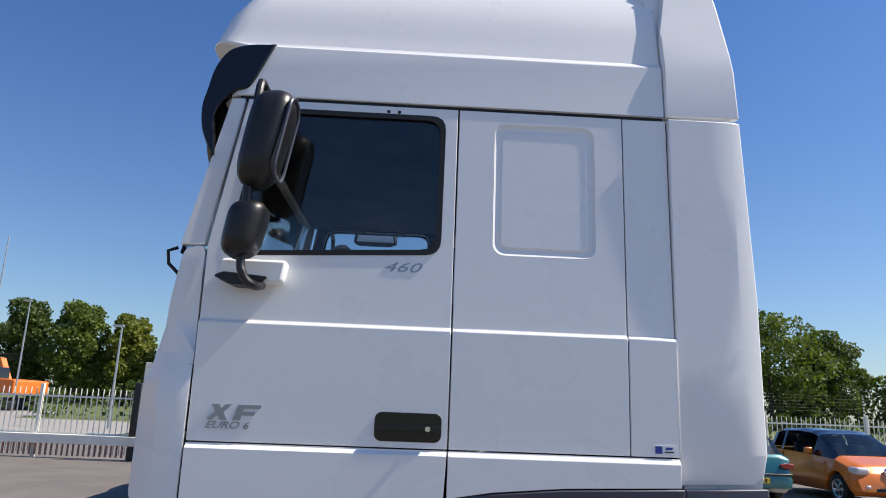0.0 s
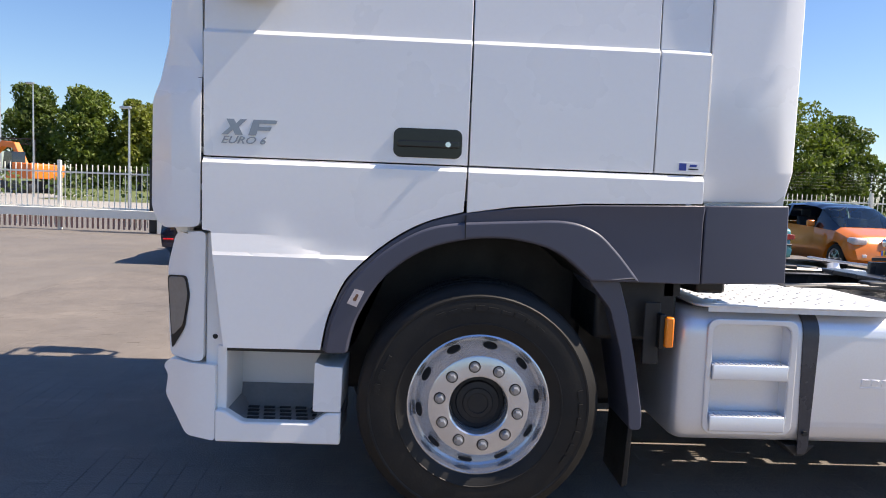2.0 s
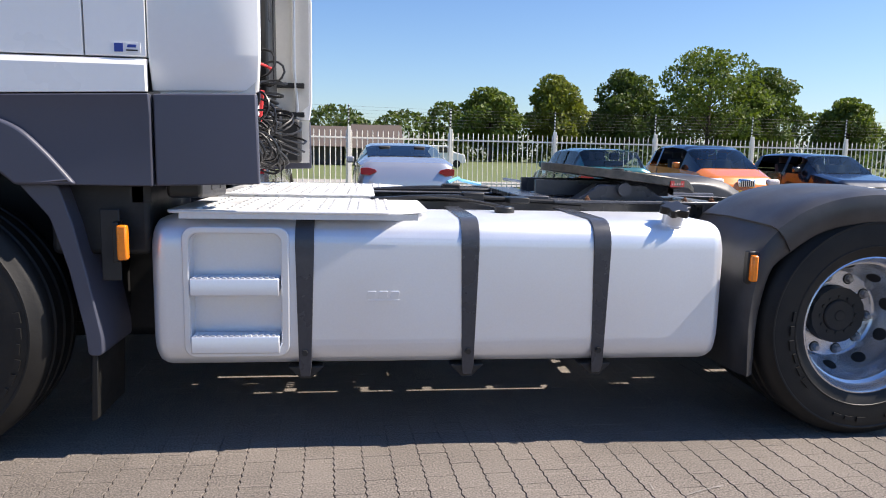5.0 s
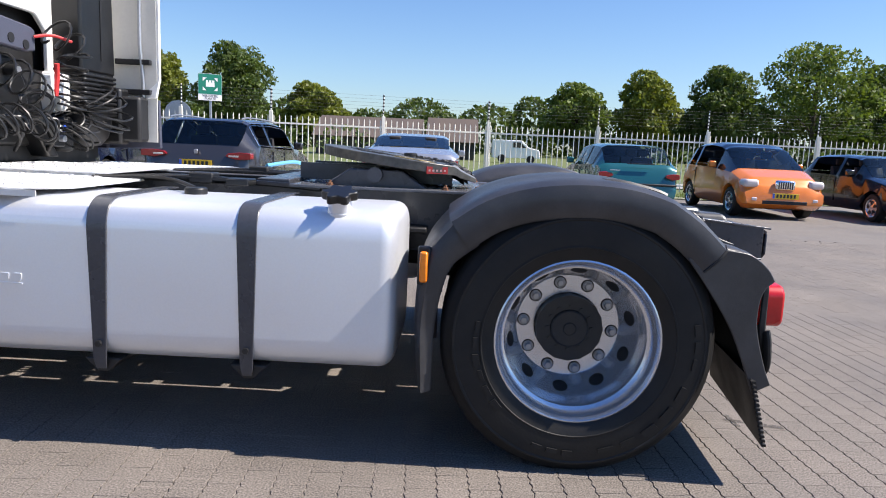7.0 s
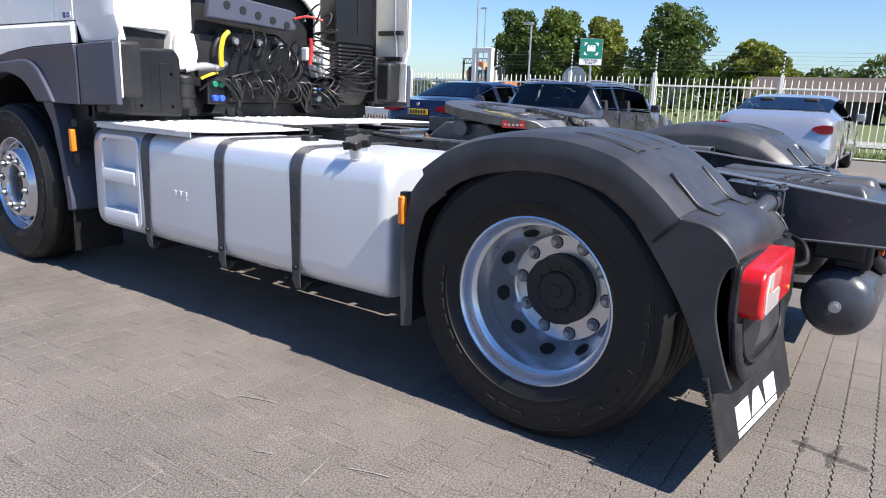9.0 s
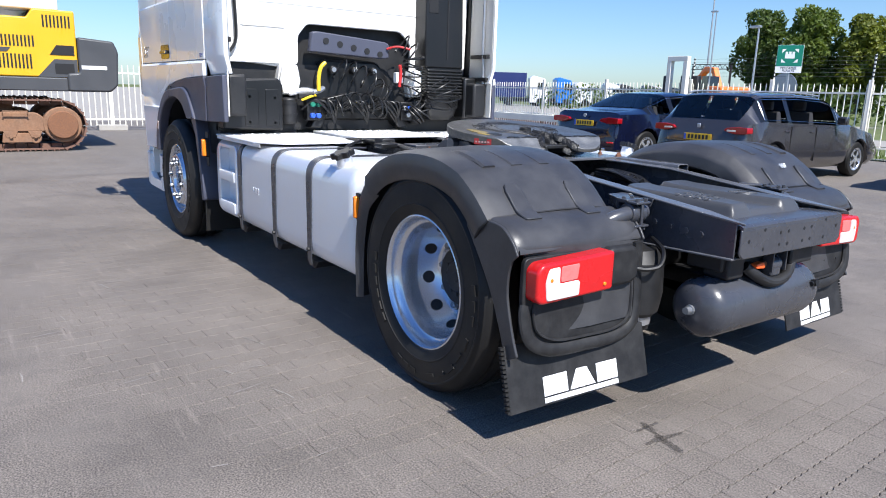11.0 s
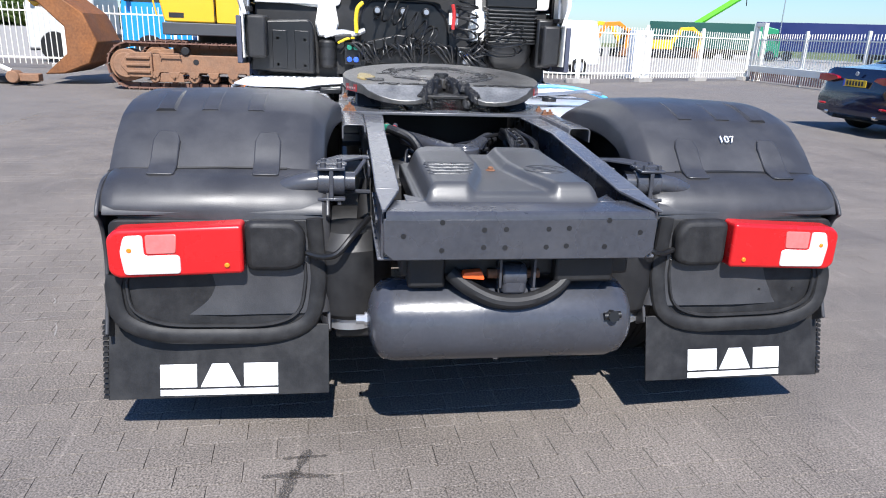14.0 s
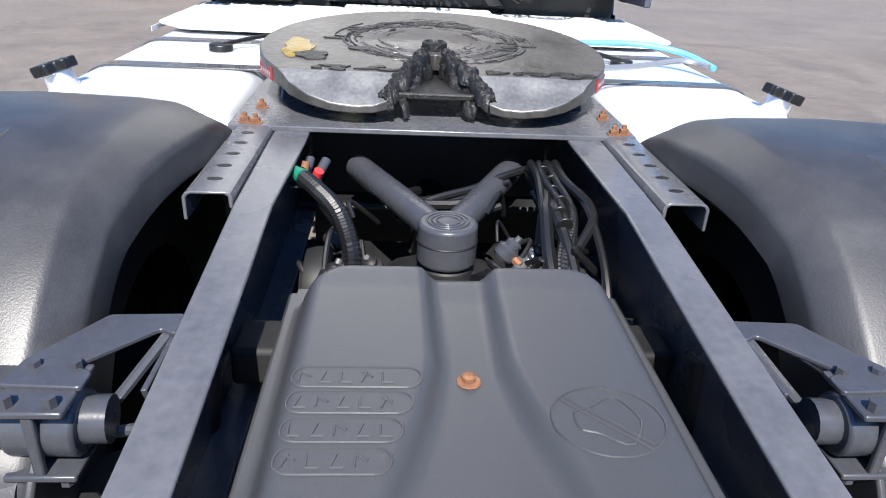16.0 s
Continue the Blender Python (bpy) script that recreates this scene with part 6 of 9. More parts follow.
    part("spring_beam", bx(3.4, 4.45, s * 0.40, s * 0.52, 0.32, 0.40), DARK, truck, bevel=0.01)
    return g


guard = {s: rear_guard(s) for s in (-1, 1)}
m = Matrix.Translation((4.235, 0.90, 0.972)) @ Matrix.Rotation(radians(44), 4, "Y") @ Matrix.Rotation(radians(90), 4, "Z")
text("chalk_number", "107", 0.042, m, WHITEPRINT, guard[1], 0.003, "white handwritten number")

# air tank and coupling under the end
at_prof = [(0.0, 0.425), (0.05, 0.418), (0.09, 0.405), (0.118, 0.38), (0.127, 0.345), (0.127, -0.315), (0.118, -0.35), (0.09, -0.375), (0.05, -0.388), (0.0, -0.395)]
air = part("air_tank", lathe(at_prof, 4.66, 0, 0.475, -1, 40), CHASSIS, truck, "dark grey compressed air tank", smooth=50)
part("tank_plug", lathe([(0.022, 0.41), (0.022, 0.43), (0.015, 0.43), (0.015, 0.455), (0, 0.455)], 4.66, 0, 0.475, -1, 10), STEEL, air)
part("tank_valve", cyl((4.75, 0.30, 0.515), (4.80, 0.30, 0.525), 0.016), BLACK, air)
part("valve_tee", cyl((4.785, 0.275, 0.52), (4.785, 0.325, 0.525), 0.011), BLACK, air)
part("drain", cyl((4.66, -0.02, 0.335), (4.66, -0.02, 0.352), 0.012), STEEL, air)
cp = part("tow_coupling", cyl((4.735, -0.036, 0.638), (4.735, 0.036, 0.638), 0.036, n=24), CHASSIS, truck, "small dark tow coupling", bevel=0.006)
part("coupling_block", bx(4.70, 4.768, -0.036, 0.036, 0.585, 0.652), CHASSIS, cp, bevel=0.012)
part("coupling_pin", cyl((4.735, -0.076, 0.642), (4.735, 0.078, 0.642), 0.014), RUST, cp)
part("coupling_bow", tube(smooth_path([(4.73, -0.185, 0.645), (4.75, -0.14, 0.610), (4.765, -0.07, 0.576), (4.77, 0.0, 0.566), (4.765, 0.07, 0.576), (4.75, 0.13, 0.602), (4.73, 0.17, 0.64)]), 0.023, 12), DARK, cp)
for y in (-0.045, 0.055):
    part("coupling_ear", bx(4.725, 4.775, y - 0.004, y + 0.004, 0.61, 0.70), CHASSIS, cp, bevel=0.002)
part("orange_handle", prism(rounded([(-0.155, 0.638), (-0.152, 0.656), (-0.098, 0.660), (-0.088, 0.632)], 0.008), "x", 4.735, 4.765), ORANGE_P, cp, "orange release handle", bevel=0.006)
part("under_crossbeam", bx(4.55, 4.72, -0.33, 0.36, 0.63, 0.71), DARK, truck, bevel=0.01)
part("under_box", bx(4.60, 4.76, 0.12, 0.30, 0.62, 0.70), DARK, truck, bevel=0.01)
part("under_box", bx(4.62, 4.74, -0.31, -0.20, 0.60, 0.70), DARK, truck, bevel=0.01)


# ---- behind the cab ----
wall = part("cab_rear_wall", prism(rounded([(-1.16, 1.52), (-0.62, 1.47), (-0.50, 1.50), (-0.50, 1.72), (-0.42, 1.815), (0.45, 1.815), (0.56, 1.72), (0.56, 1.40), (0.66, 1.42), (0.66, 1.50), (1.16, 1.52), (1.19, 3.03), (-1.19, 3.03)], 0.03), "x", 0.865, 0.897), CREAM, truck, "white cab rear wall", bevel=0.008)
part("wall_rib", prism(rounded([(-0.98, 1.77), (-0.90, 1.83), (-0.70, 1.83), (-0.60, 1.77)], 0.03), "x", 0.895, 0.905), CREAM, wall, bevel=0.006)
part("wall_rib", bx(0.895, 0.902, -0.9, 1.0, 1.955, 1.965), CREAM, wall)
part("wall_ledge", bx(0.87, 0.915, -1.15, -0.62, 1.495, 1.525), CREAM, wall, bevel=0.008)
part("cable_down", tube(smooth_path([(0.93, -1.05, 2.9), (0.93, -1.03, 2.2), (0.93, -1.01, 1.75), (0.93, -1.03, 1.62), (0.94, -1.09, 1.56)]), 0.013), BLACK, wall)
for y in (-0.605, 0.60):
    part("cab_mount", prism(rounded([(y - 0.07, 1.26), (y - 0.09, 1.36), (y - 0.065, 1.50), (y + 0.065, 1.50), (y + 0.09, 1.36), (y + 0.07, 1.26)], 0.015), "x", 0.86, 0.94), CREAM, wall, "white cab suspension mount", bevel=0.008)
    part("mount_bracket", prism(rounded([(y - 0.06, 1.27), (y - 0.085, 1.37), (y - 0.06, 1.49), (y + 0.06, 1.49), (y + 0.085, 1.37), (y + 0.06, 1.27)], 0.012), "x", 0.945, 0.985), CREAM, wall, bevel=0.008)
    b2 = part("cab_air_spring", cyl((0.93, y, 1.03), (0.93, y, 1.24), 0.068, n=24), DARK, truck, "black cab suspension bellows", bevel=0.02)
    part("bellows_ring", cyl((0.93, y, 1.10), (0.93, y, 1.115), 0.074, n=24), DARK, b2)
    part("bellows_ring", cyl((0.93, y, 1.19), (0.93, y, 1.205), 0.074, n=24), DARK, b2)
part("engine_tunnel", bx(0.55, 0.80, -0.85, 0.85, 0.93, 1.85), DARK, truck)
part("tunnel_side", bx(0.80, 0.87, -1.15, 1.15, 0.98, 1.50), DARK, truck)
eng = part("engine_cover", prism(rounded([(-0.36, 1.06), (-0.36, 1.42), (-0.28, 1.55), (0.22, 1.55), (0.34, 1.42), (0.38, 1.06)], 0.05), "x", 0.80, 0.90), BLACK, truck, "black sound shield behind the cab", bevel=0.02)
part("shield_arch", prism([(y, z) for y, z in [(-0.44, 1.0), (-0.30, 1.24), (-0.05, 1.30), (0.30, 1.24), (0.50, 1.0), (0.40, 1.0), (0.26, 1.17), (-0.05, 1.22), (-0.26, 1.17), (-0.34, 1.0)]], "x", 0.86, 0.98), BLACK, eng, bevel=0.01)
rack = part("socket_rack", prism(rounded([(-0.44, 1.60), (-0.42, 1.755), (-0.36, 1.76), (0.25, 1.715), (0.29, 1.70), (0.29, 1.585), (0.22, 1.575)], 0.015), "x", 0.93, 0.99), GREY, truck, "dark hose rack with round holes", bevel=0.012)
for i in range(5):
    y = -0.30 + 0.125 * i
    part("rack_hole", cyl((0.985, y, 1.69 - 0.02 * i), (0.9945, y, 1.69 - 0.02 * i), 0.026, n=18), SEAL_SHADE, rack)
for y in (-0.22, -0.02, 0.16):
    part("air_coupling", cyl((0.90, y, 1.47), (0.97, y, 1.47), 0.032, n=18), DARK, eng, bevel=0.006)
    part("coupling_face", cyl((0.97, y, 1.47), (0.975, y, 1.47), 0.02, n=14), STEEL, eng)
box = part("battery_box", prism(rounded([(-1.175, 1.0), (-1.155, 1.365), (-0.735, 1.385), (-0.70, 1.33), (-0.70, 0.985)], 0.025), "x", 0.93, 1.06), BLACK, truck, "black ribbed storage box beside the frame", bevel=0.015)
for y, z in ((-0.97, 1.24), (-0.97, 1.05), (-0.77, 1.235), (-0.77, 1.045)):
    part("box_screw", cyl((1.055, y, z), (1.064, y, z), 0.010, n=10), STEEL, box)
for y in (-0.955, -0.79):
    part("box_rib", prism(rounded([(y - 0.055, 1.02), (y - 0.055, 1.30), (y + 0.055, 1.30), (y + 0.055, 1.02)], 0.012), "x", 1.055, 1.064), BLACK, box, bevel=0.004)
for y, z, mt in ((-0.435, 1.19, GREEN_P), (-0.385, 1.19, GREEN_P), (-0.435, 1.10, BLUE_P), (-0.385, 1.10, BLUE_P), (0.47, 1.17, BLUE_P), (0.47, 1.11, STEEL), (0.44, 1.17, STEEL)):
    part("test_port", cyl((1.00, y, z), (1.035, y, z), 0.021, n=14), mt, truck, bevel=0.004)
part("port_block", bx(0.92, 1.0, -0.475, -0.345, 1.06, 1.235), BLACK, truck, bevel=0.008)
part("port_block", bx(0.92, 1.0, 0.41, 0.53, 1.06, 1.22), BLACK, truck, bevel=0.008)
part("silver_pipe", tube(smooth_path([(0.98, -0.62, 1.27), (1.0, -0.50, 1.30), (1.0, -0.40, 1.29), (0.98, -0.32, 1.32)]), 0.022), STEEL, truck)
part("pipe_joint", cyl((0.98, -0.54, 1.26), (1.0, -0.42, 1.27), 0.034), DARK, truck)


def spiral(name, path, turns, r, wire, mat, label, sag=0.0, seed=1):
    """A coiled hose wound round a path."""
    path = smooth_path(path, 8)
    rg = random.Random(seed)
    n = turns * 14
    pts = []
    for i in range(n + 1):
        u = i / n * (len(path) - 1)
        k = min(int(u), len(path) - 2)
        p = path[k].lerp(path[k + 1], u - k)
        d = (path[k + 1] - path[k]).normalized()
        e = d.cross(Vector((1, 0, 0.2))).normalized()
        g = d.cross(e)
        a = 2 * math.pi * i / 14
        rr = r * (1 + 0.25 * math.sin(i * 0.37 + seed))
        pts.append(p + rr * (math.cos(a) * e + math.sin(a) * g) + Vector((0, 0, sag * (math.sin(a) - 1) * 0.5)))
    return part(name, tube(pts, wire, 6), mat, truck, label)


spiral("coiled_hose", [(1.02, -0.20, 1.50), (1.06, -0.05, 1.42), (1.08, 0.12, 1.34), (1.06, 0.2, 1.28)], 7, 0.085, 0.007, BLACK, "black coiled air hose")
spiral("coiled_hose", [(1.04, -0.34, 1.20), (1.09, -0.18, 1.22), (1.11, 0.02, 1.22), (1.09, 0.16, 1.20)], 7, 0.075, 0.007, BLACK, "black coiled air hose", 0.05, 3)
spiral("coiled_hose", [(1.04, 0.36, 1.70), (1.10, 0.48, 1.60), (1.10, 0.46, 1.45), (1.06, 0.44, 1.30)], 7, 0.085, 0.007, BLACK, "black coiled electric cable", 0.0, 5)
spiral("coiled_hose", [(1.05, 0.50, 1.26), (1.07, 0.55, 1.18), (1.07, 0.50, 1.12)], 6, 0.10, 0.007, BLACK, "black coiled air hose", 0.05, 7)
spiral("coiled_hose", [(1.08, 0.70, 1.42), (1.11, 0.74, 1.32), (1.09, 0.74, 1.22)], 6, 0.15, 0.007, BLACK, "black coiled cable hung on the intake", 0.03, 8)
for k in range(3):
    for i in range(4):
        hose("loose_hose", [(0.95, -0.5 + 0.3 * k + 0.03 * i, 1.15), (1.04, -0.42 + 0.3 * k + 0.05 * i, 1.22), (1.06, -0.30 + 0.3 * k + 0.02 * i, 1.12 + 0.02 * i), (0.98, -0.22 + 0.3 * k, 1.04)], 0.010, BLACK, truck)
part("yellow_hose", tube(smooth_path([(1.02, -0.38, 1.30), (1.03, -0.385, 1.40), (1.04, -0.37, 1.48), (1.04, -0.33, 1.52)]), 0.016), YELLOW_P, truck, "yellow air hose end")
part("yellow_lead", tube(smooth_path([(1.0, -0.52, 1.22), (1.03, -0.46, 1.25), (1.0, -0.40, 1.26)]), 0.010), YELLOW_P, truck)
part("red_hose", tube(smooth_path([(1.05, 0.36, 1.35), (1.06, 0.365, 1.46), (1.07, 0.35, 1.53)]), 0.014), RED_P, truck, "red air hose end")
part("red_lead", tube(smooth_path([(1.0, 0.26, 1.66), (1.06, 0.33, 1.68), (1.12, 0.42, 1.66)]), 0.009), RED_P, truck)
part("white_socket", bx(0.99, 1.05, 0.33, 0.40, 1.38, 1.47), WHITE, truck, bevel=0.008)
# air intake
ai = part("air_intake", prism(rounded([(0.575, 1.52), (0.575, 3.02), (0.935, 3.02), (0.985, 1.52)], 0.02), "x", 0.95, 1.20), BLACK, truck, "black air intake tower with bellows", bevel=0.02)
part("intake_groove", bx(1.198, 1.2045, 0.80, 0.815, 1.60, 2.4), SEAL_SHADE, ai)
part("intake_recess", bx(1.195, 1.204, 0.60, 0.70, 1.98, 2.2), SEAL_SHADE, ai, bevel=0.01)
for i in range(9):
    part("bellows_fold", prism(rounded([(0.585 + 0.0 * i, 1.0), (0.585, 1.27), (0.985, 1.27), (0.985, 1.0)], 0.03), "z", 1.275 + 0.027 * i, 1.293 + 0.027 * i), BLACK, ai, bevel=0.007).matrix_basis = Matrix(((0, 1, 0, -0.055), (1, 0, 0, 0), (0, 0, 1, 0), (0, 0, 0, 1)))
part("bellows_core", bx(0.96, 1.19, 0.60, 0.97, 1.26, 1.53), BLACK, ai)
bm = loft([[(1.07 + (x - 1.07) * q, 0.785 + (y - 0.785) * q, z) for x, y in rounded([(0.95, 0.60), (0.95, 0.97), (1.20, 0.97), (1.20, 0.60)], 0.06)] for z, q in ((1.27, 1.0), (1.20, 0.98), (1.12, 0.85), (1.07, 0.6), (1.06, 0.3))])
part("intake_bowl", bm, BLACK, ai, smooth=60)
part("intake_rim", bx(0.94, 1.21, 0.59, 0.98, 1.255, 1.275), BLACK, ai, bevel=0.006)
ai.matrix_basis = Matrix.Translation((-0.13, 0.035, 0))
for s in (-1, 1):
    part("fairing_gusset", bx(0.93, 1.22, s * 1.04, s * 1.18, 1.10, 1.40), DARK, truck, bevel=0.02)
part("side_box", bx(0.93, 1.10, 1.02, 1.15, 1.08, 1.45), BLACK, truck, bevel=0.02)

# badges and stickers on the door side
badge = material("badge_chrome", (0.33, 0.34, 0.37), 0.30, metal=0.9, vary=0.05)
text("badge_number", "460", 0.062, at(-0.315, -1.2334, 2.268, LEFT) @ Matrix.Scale(1.75, 4, (1, 0, 0)), badge, truck, 0.0012, "chrome power badge", 0.35)
text("badge_norm", "EURO 6", 0.042, at(-1.00, -1.2495, 1.570, LEFT) @ Matrix.Scale(1.25, 4, (1, 0, 0)), badge, truck, 0.003, "chrome emission badge", 0.35)
for p in ([(-1.085, 1.592), (-1.062, 1.592), (-1.040, 1.612), (-1.030, 1.592), (-1.000, 1.592), (-1.017, 1.625), (-0.985, 1.655), (-1.010, 1.655), (-1.027, 1.638), (-1.036, 1.655), (-1.066, 1.655), (-1.050, 1.624)], [(-0.978, 1.592), (-0.948, 1.592), (-0.942, 1.612), (-0.892, 1.612), (-0.886, 1.627), (-0.938, 1.627), (-0.934, 1.640), (-0.868, 1.640), (-0.862, 1.655), (-0.958, 1.655)]):
    part("badge_shape", prism(p, "y", -1.2475, -1.2525), badge, truck, "dark chrome model badge shape", smooth=0)
st = part("dealer_sticker", panel(rounded([(0.79, 1.518), (0.79, 1.552), (0.88, 1.552), (0.88, 1.518)], 0.003), -1, lambda x, z: 1.2495, 0.002), WHITEPRINT, truck, "small white and blue dealer sticker", smooth=0)
part("sticker_emblem", panel([(0.792, 1.520), (0.792, 1.550), (0.822, 1.550), (0.822, 1.520)], -1, lambda x, z: 1.2505, 0.001), BLUEPRINT, st, smooth=0)
part("sticker_bar", panel([(0.835, 1.536), (0.838, 1.546), (0.868, 1.546), (0.865, 1.536)], -1, lambda x, z: 1.2505, 0.001), BLUEPRINT, st, smooth=0)
part("sticker_bar", panel([(0.832, 1.524), (0.832, 1.529), (0.872, 1.529), (0.872, 1.524)], -1, lambda x, z: 1.2505, 0.001), INK, st, smooth=0)


# ---- parked cars ----
def paint(name, c, metal=0.35):
    return material(name, c, 0.22, metal=metal, vary=0.03, scale=2, fine=500, coat=0.9)


def car(name, label, x, y, turn, L, W, stations, mat, rear=None, front=None, wheel_r=0.31, axles=(0.18, 0.80), cabin=(0.1, 0.7), trim=None, group="parked cars", roof=None):
    """A car; local x runs from tail to nose, stations are (share of length, shoulder z, top z, shoulder width, top width)."""
    c = thing(name, label, "car", group)
    c.matrix_basis = Matrix.Translation((x, y, 0)) @ Matrix.Rotation(radians(turn), 4, "Z")
    hw = W / 2
    us = sorted(set([s_[0] for s_ in stations] + list(np.linspace(0, 1, 41))))
    col = [np.interp(us, [s_[0] for s_ in stations], [s_[i] for s_ in stations]) for i in range(1, 5)]
    rings = []
    for i, u in enumerate(us):
        zb, zt, wb, wt = (col[j][i] for j in range(4))
        end = min(1, 0.90 + min(u, 1 - u) * 1.6)
        low = 0.20 + 0.10 * max(0, 1 - min(u, 1 - u) / 0.05)
        for ax in axles:
            d = abs(u * L - ax * L)
            if d < wheel_r + 0.06:
                low = max(low, wheel_r + math.sqrt(max((wheel_r + 0.06) ** 2 - d * d, 0)) - 0.02)
        mid = max(0.52, low + 0.02)
        half = [(hw * 0.86 * end, low), (hw * 0.97 * end, max(0.30, low + 0.01)), (hw * end, min(mid, zb - 0.03)), (hw * wb * end, zb), (hw * wt * end, zb + (zt - zb) * 0.86), (hw * wt * 0.86 * end, zb + (zt - zb) * 0.965), (hw * wt * 0.45, zt), ]
        ring = [(u * L, a, b) for a, b in half] + [(u * L, -a, b) for a, b in reversed(half)]
        rings.append(ring)
    body = part("body", loft(rings), mat, c, smooth=40)
    body.data.materials.append(roof or GLOSSBLACK)
    u0, u1 = cabin[2][0] - 0.03, (cabin[4][1] if roof else cabin[2][-1] + 0.01)
    for f in body.data.polygons:
        u, zc = f.center.x / L, f.center.z
        zb, zt = np.interp(u, us, col[0]), np.interp(u, us, col[1])
        if u0 < u < u1 and zb + 0.01 < zc and (abs(f.normal.z) < 0.8 and zc < zb + 0.84 * (zt - zb) or roof):
            f.material_index = 1
    # openings for the glass
    bm = bmesh.new()
    bm.from_mesh(body.data)
    holes = []
    for f in bm.faces:
        u, w = f.calc_center_median().x / L, abs(f.calc_center_median().y) / hw
        zb, zt, wt = np.interp(u, us, col[0]), np.interp(u, us, col[1]), np.interp(u, us, col[3])
        h = (f.calc_center_median().z - zb) / max(zt - zb, 0.01)
        if len(f.verts) != 4:
            continue
        if any(a < u < b for a, b in cabin[3:5]) and h > 0.84:
            holes.append(f)
        elif 0.2 < h < 0.8 and w > wt * 0.9 and any(a + 0.012 < u < b - 0.012 for a, b in zip(cabin[2][:-1], cabin[2][1:])):
            holes.append(f)
    bmesh.ops.delete(bm, geom=holes, context="FACES_ONLY")
    bm.to_mesh(body.data)
    bm.free()
    zs = float(np.interp(0.45, us, col[0]))
    part("interior_tub", bx(L * (cabin[3][0] + 0.03), L * (cabin[4][1] - 0.02), -hw * 0.86, hw * 0.86, 0.34, zs - 0.06), LINER, c, "dark car interior", bevel=0.03)
    for share, gap in ((0.30, 0.36), (0.53, 0.36)):
        for sd in (1, -1):
            part("seat_back", prism(rounded([(share * L - 0.05, zs - 0.10), (share * L + 0.14, zs - 0.10), (share * L + 0.02, zs + 0.20), (share * L - 0.08, zs + 0.20)], 0.03), "y", sd * gap - 0.22, sd * gap + 0.22), LINER, c, bevel=0.04)
            part("headrest", bx(share * L - 0.09, share * L - 0.01, sd * gap - 0.12, sd * gap + 0.12, zs + 0.22, zs + 0.38), LINER, c, bevel=0.03)
    # glass
    def strip(i0, i1, a, b, k0, k1, side_):
        bm = bmesh.new()
        prev = None
        for i in range(i0, i1 + 1):
            r = rings[i] if side_ > 0 else [(p[0], -p[1], p[2]) for p in rings[i]]
            p, q = Vector(r[3]), Vector(r[4])
            row = [bm.verts.new(p.lerp(q, a) + Vector((0, 0.006, 0.002)) * 1), bm.verts.new(p.lerp(q, b) + Vector((0, 0.006, 0.002)))]
            if side_ < 0:
                for v in row:
                    v.co.y *= -1
            if prev:
                bm.faces.new((prev[0], prev[1], row[1], row[0]))
            prev = row
        return bm
    idx = lambda u: min(range(len(us)), key=lambda i: abs(us[i] - u))
    i0, i1 = idx(cabin[0]), idx(cabin[1])
    for sd in (1, -1):
        for a, b in zip(cabin[2][:-1], cabin[2][1:]):
            part("side_window", strip(idx(a) + (1 if a != cabin[2][0] else 0), idx(b), 0.0, 1.0, 0, 0, sd), CARPANE, c, smooth=60)
        rows = [rings[i] for i in range(idx(cabin[2][0]), idx(cabin[2][-1]) + 1)]
        low = [Vector(r[3]).lerp(Vector(r[4]), 0.08) for r in rows]
        top = [Vector(r[3]).lerp(Vector(r[4]), 0.92) for r in rows]
        loop = low + top[::-1] + low[:1]
        if trim is not None:
            part("window_trim", tube([(p.x, sd * (p.y + 0.006), p.z) for p in loop], 0.005, 5), trim, c)
    def across(u0, u1, inset):
        bm = bmesh.new()
        prev = None
        for i in range(idx(u0), idx(u1) + 1):
            r = rings[i]
            d = Vector(rings[idx(u1)][6]) - Vector(rings[idx(u0)][6])
            nrm = Vector((-d.z, 0, d.x)).normalized()
            if nrm.z < 0:
                nrm = -nrm
            pts = [r[4], r[5], r[6], r[7], r[8], r[9]]
            row = [bm.verts.new(Vector((p[0], p[1] * inset, p[2])) + nrm * 0.008) for p in pts]
            if prev:
                for k in range(5):
                    bm.faces.new((prev[k], prev[k + 1], row[k + 1], row[k]))
            prev = row
        return bm
    part("rear_window", across(*cabin[3], 1.0), CARPANE, c, smooth=60)
    part("windscreen", across(*cabin[4], 1.0), CARPANE, c, smooth=60)
    for ax in axles:
        for sd in (1, -1):
            w = part("wheel", lathe([(wheel_r * 0.64, -0.01), (wheel_r * 0.66, 0.0), (wheel_r * 0.60, -0.008), (wheel_r * 0.55, -0.03), (wheel_r * 0.2, -0.012), (0.03, -0.008), (0, -0.008)], ax * L, sd * (hw - 0.03), wheel_r, sd, 28), SILVER, c)
            part("tyre", lathe([(wheel_r * 0.63, -0.01), (wheel_r * 0.75, 0.006), (wheel_r * 0.93, 0.0), (wheel_r, -0.03), (wheel_r, -0.17), (wheel_r * 0.9, -0.2), (wheel_r * 0.6, -0.2)], ax * L, sd * (hw - 0.03), wheel_r, sd, 28), RUBBER, w)
            for k in range(5):
                a = radians(72 * k + 12)
                a2 = a + radians(26)
                r1, r2 = wheel_r * 0.22, wheel_r * 0.53
                bm = bmesh.new()
                vs = [bm.verts.new((ax * L + q * math.cos(t), sd * (hw - 0.034 + (0.0)), wheel_r + q * math.sin(t))) for q, t in ((r1, a), (r2, a - 0.1), (r2, a2 + 0.1), (r1, a2))]
                bm.faces.new(vs)
                part("spoke_gap", bm, SEAL_SHADE, w, smooth=0)
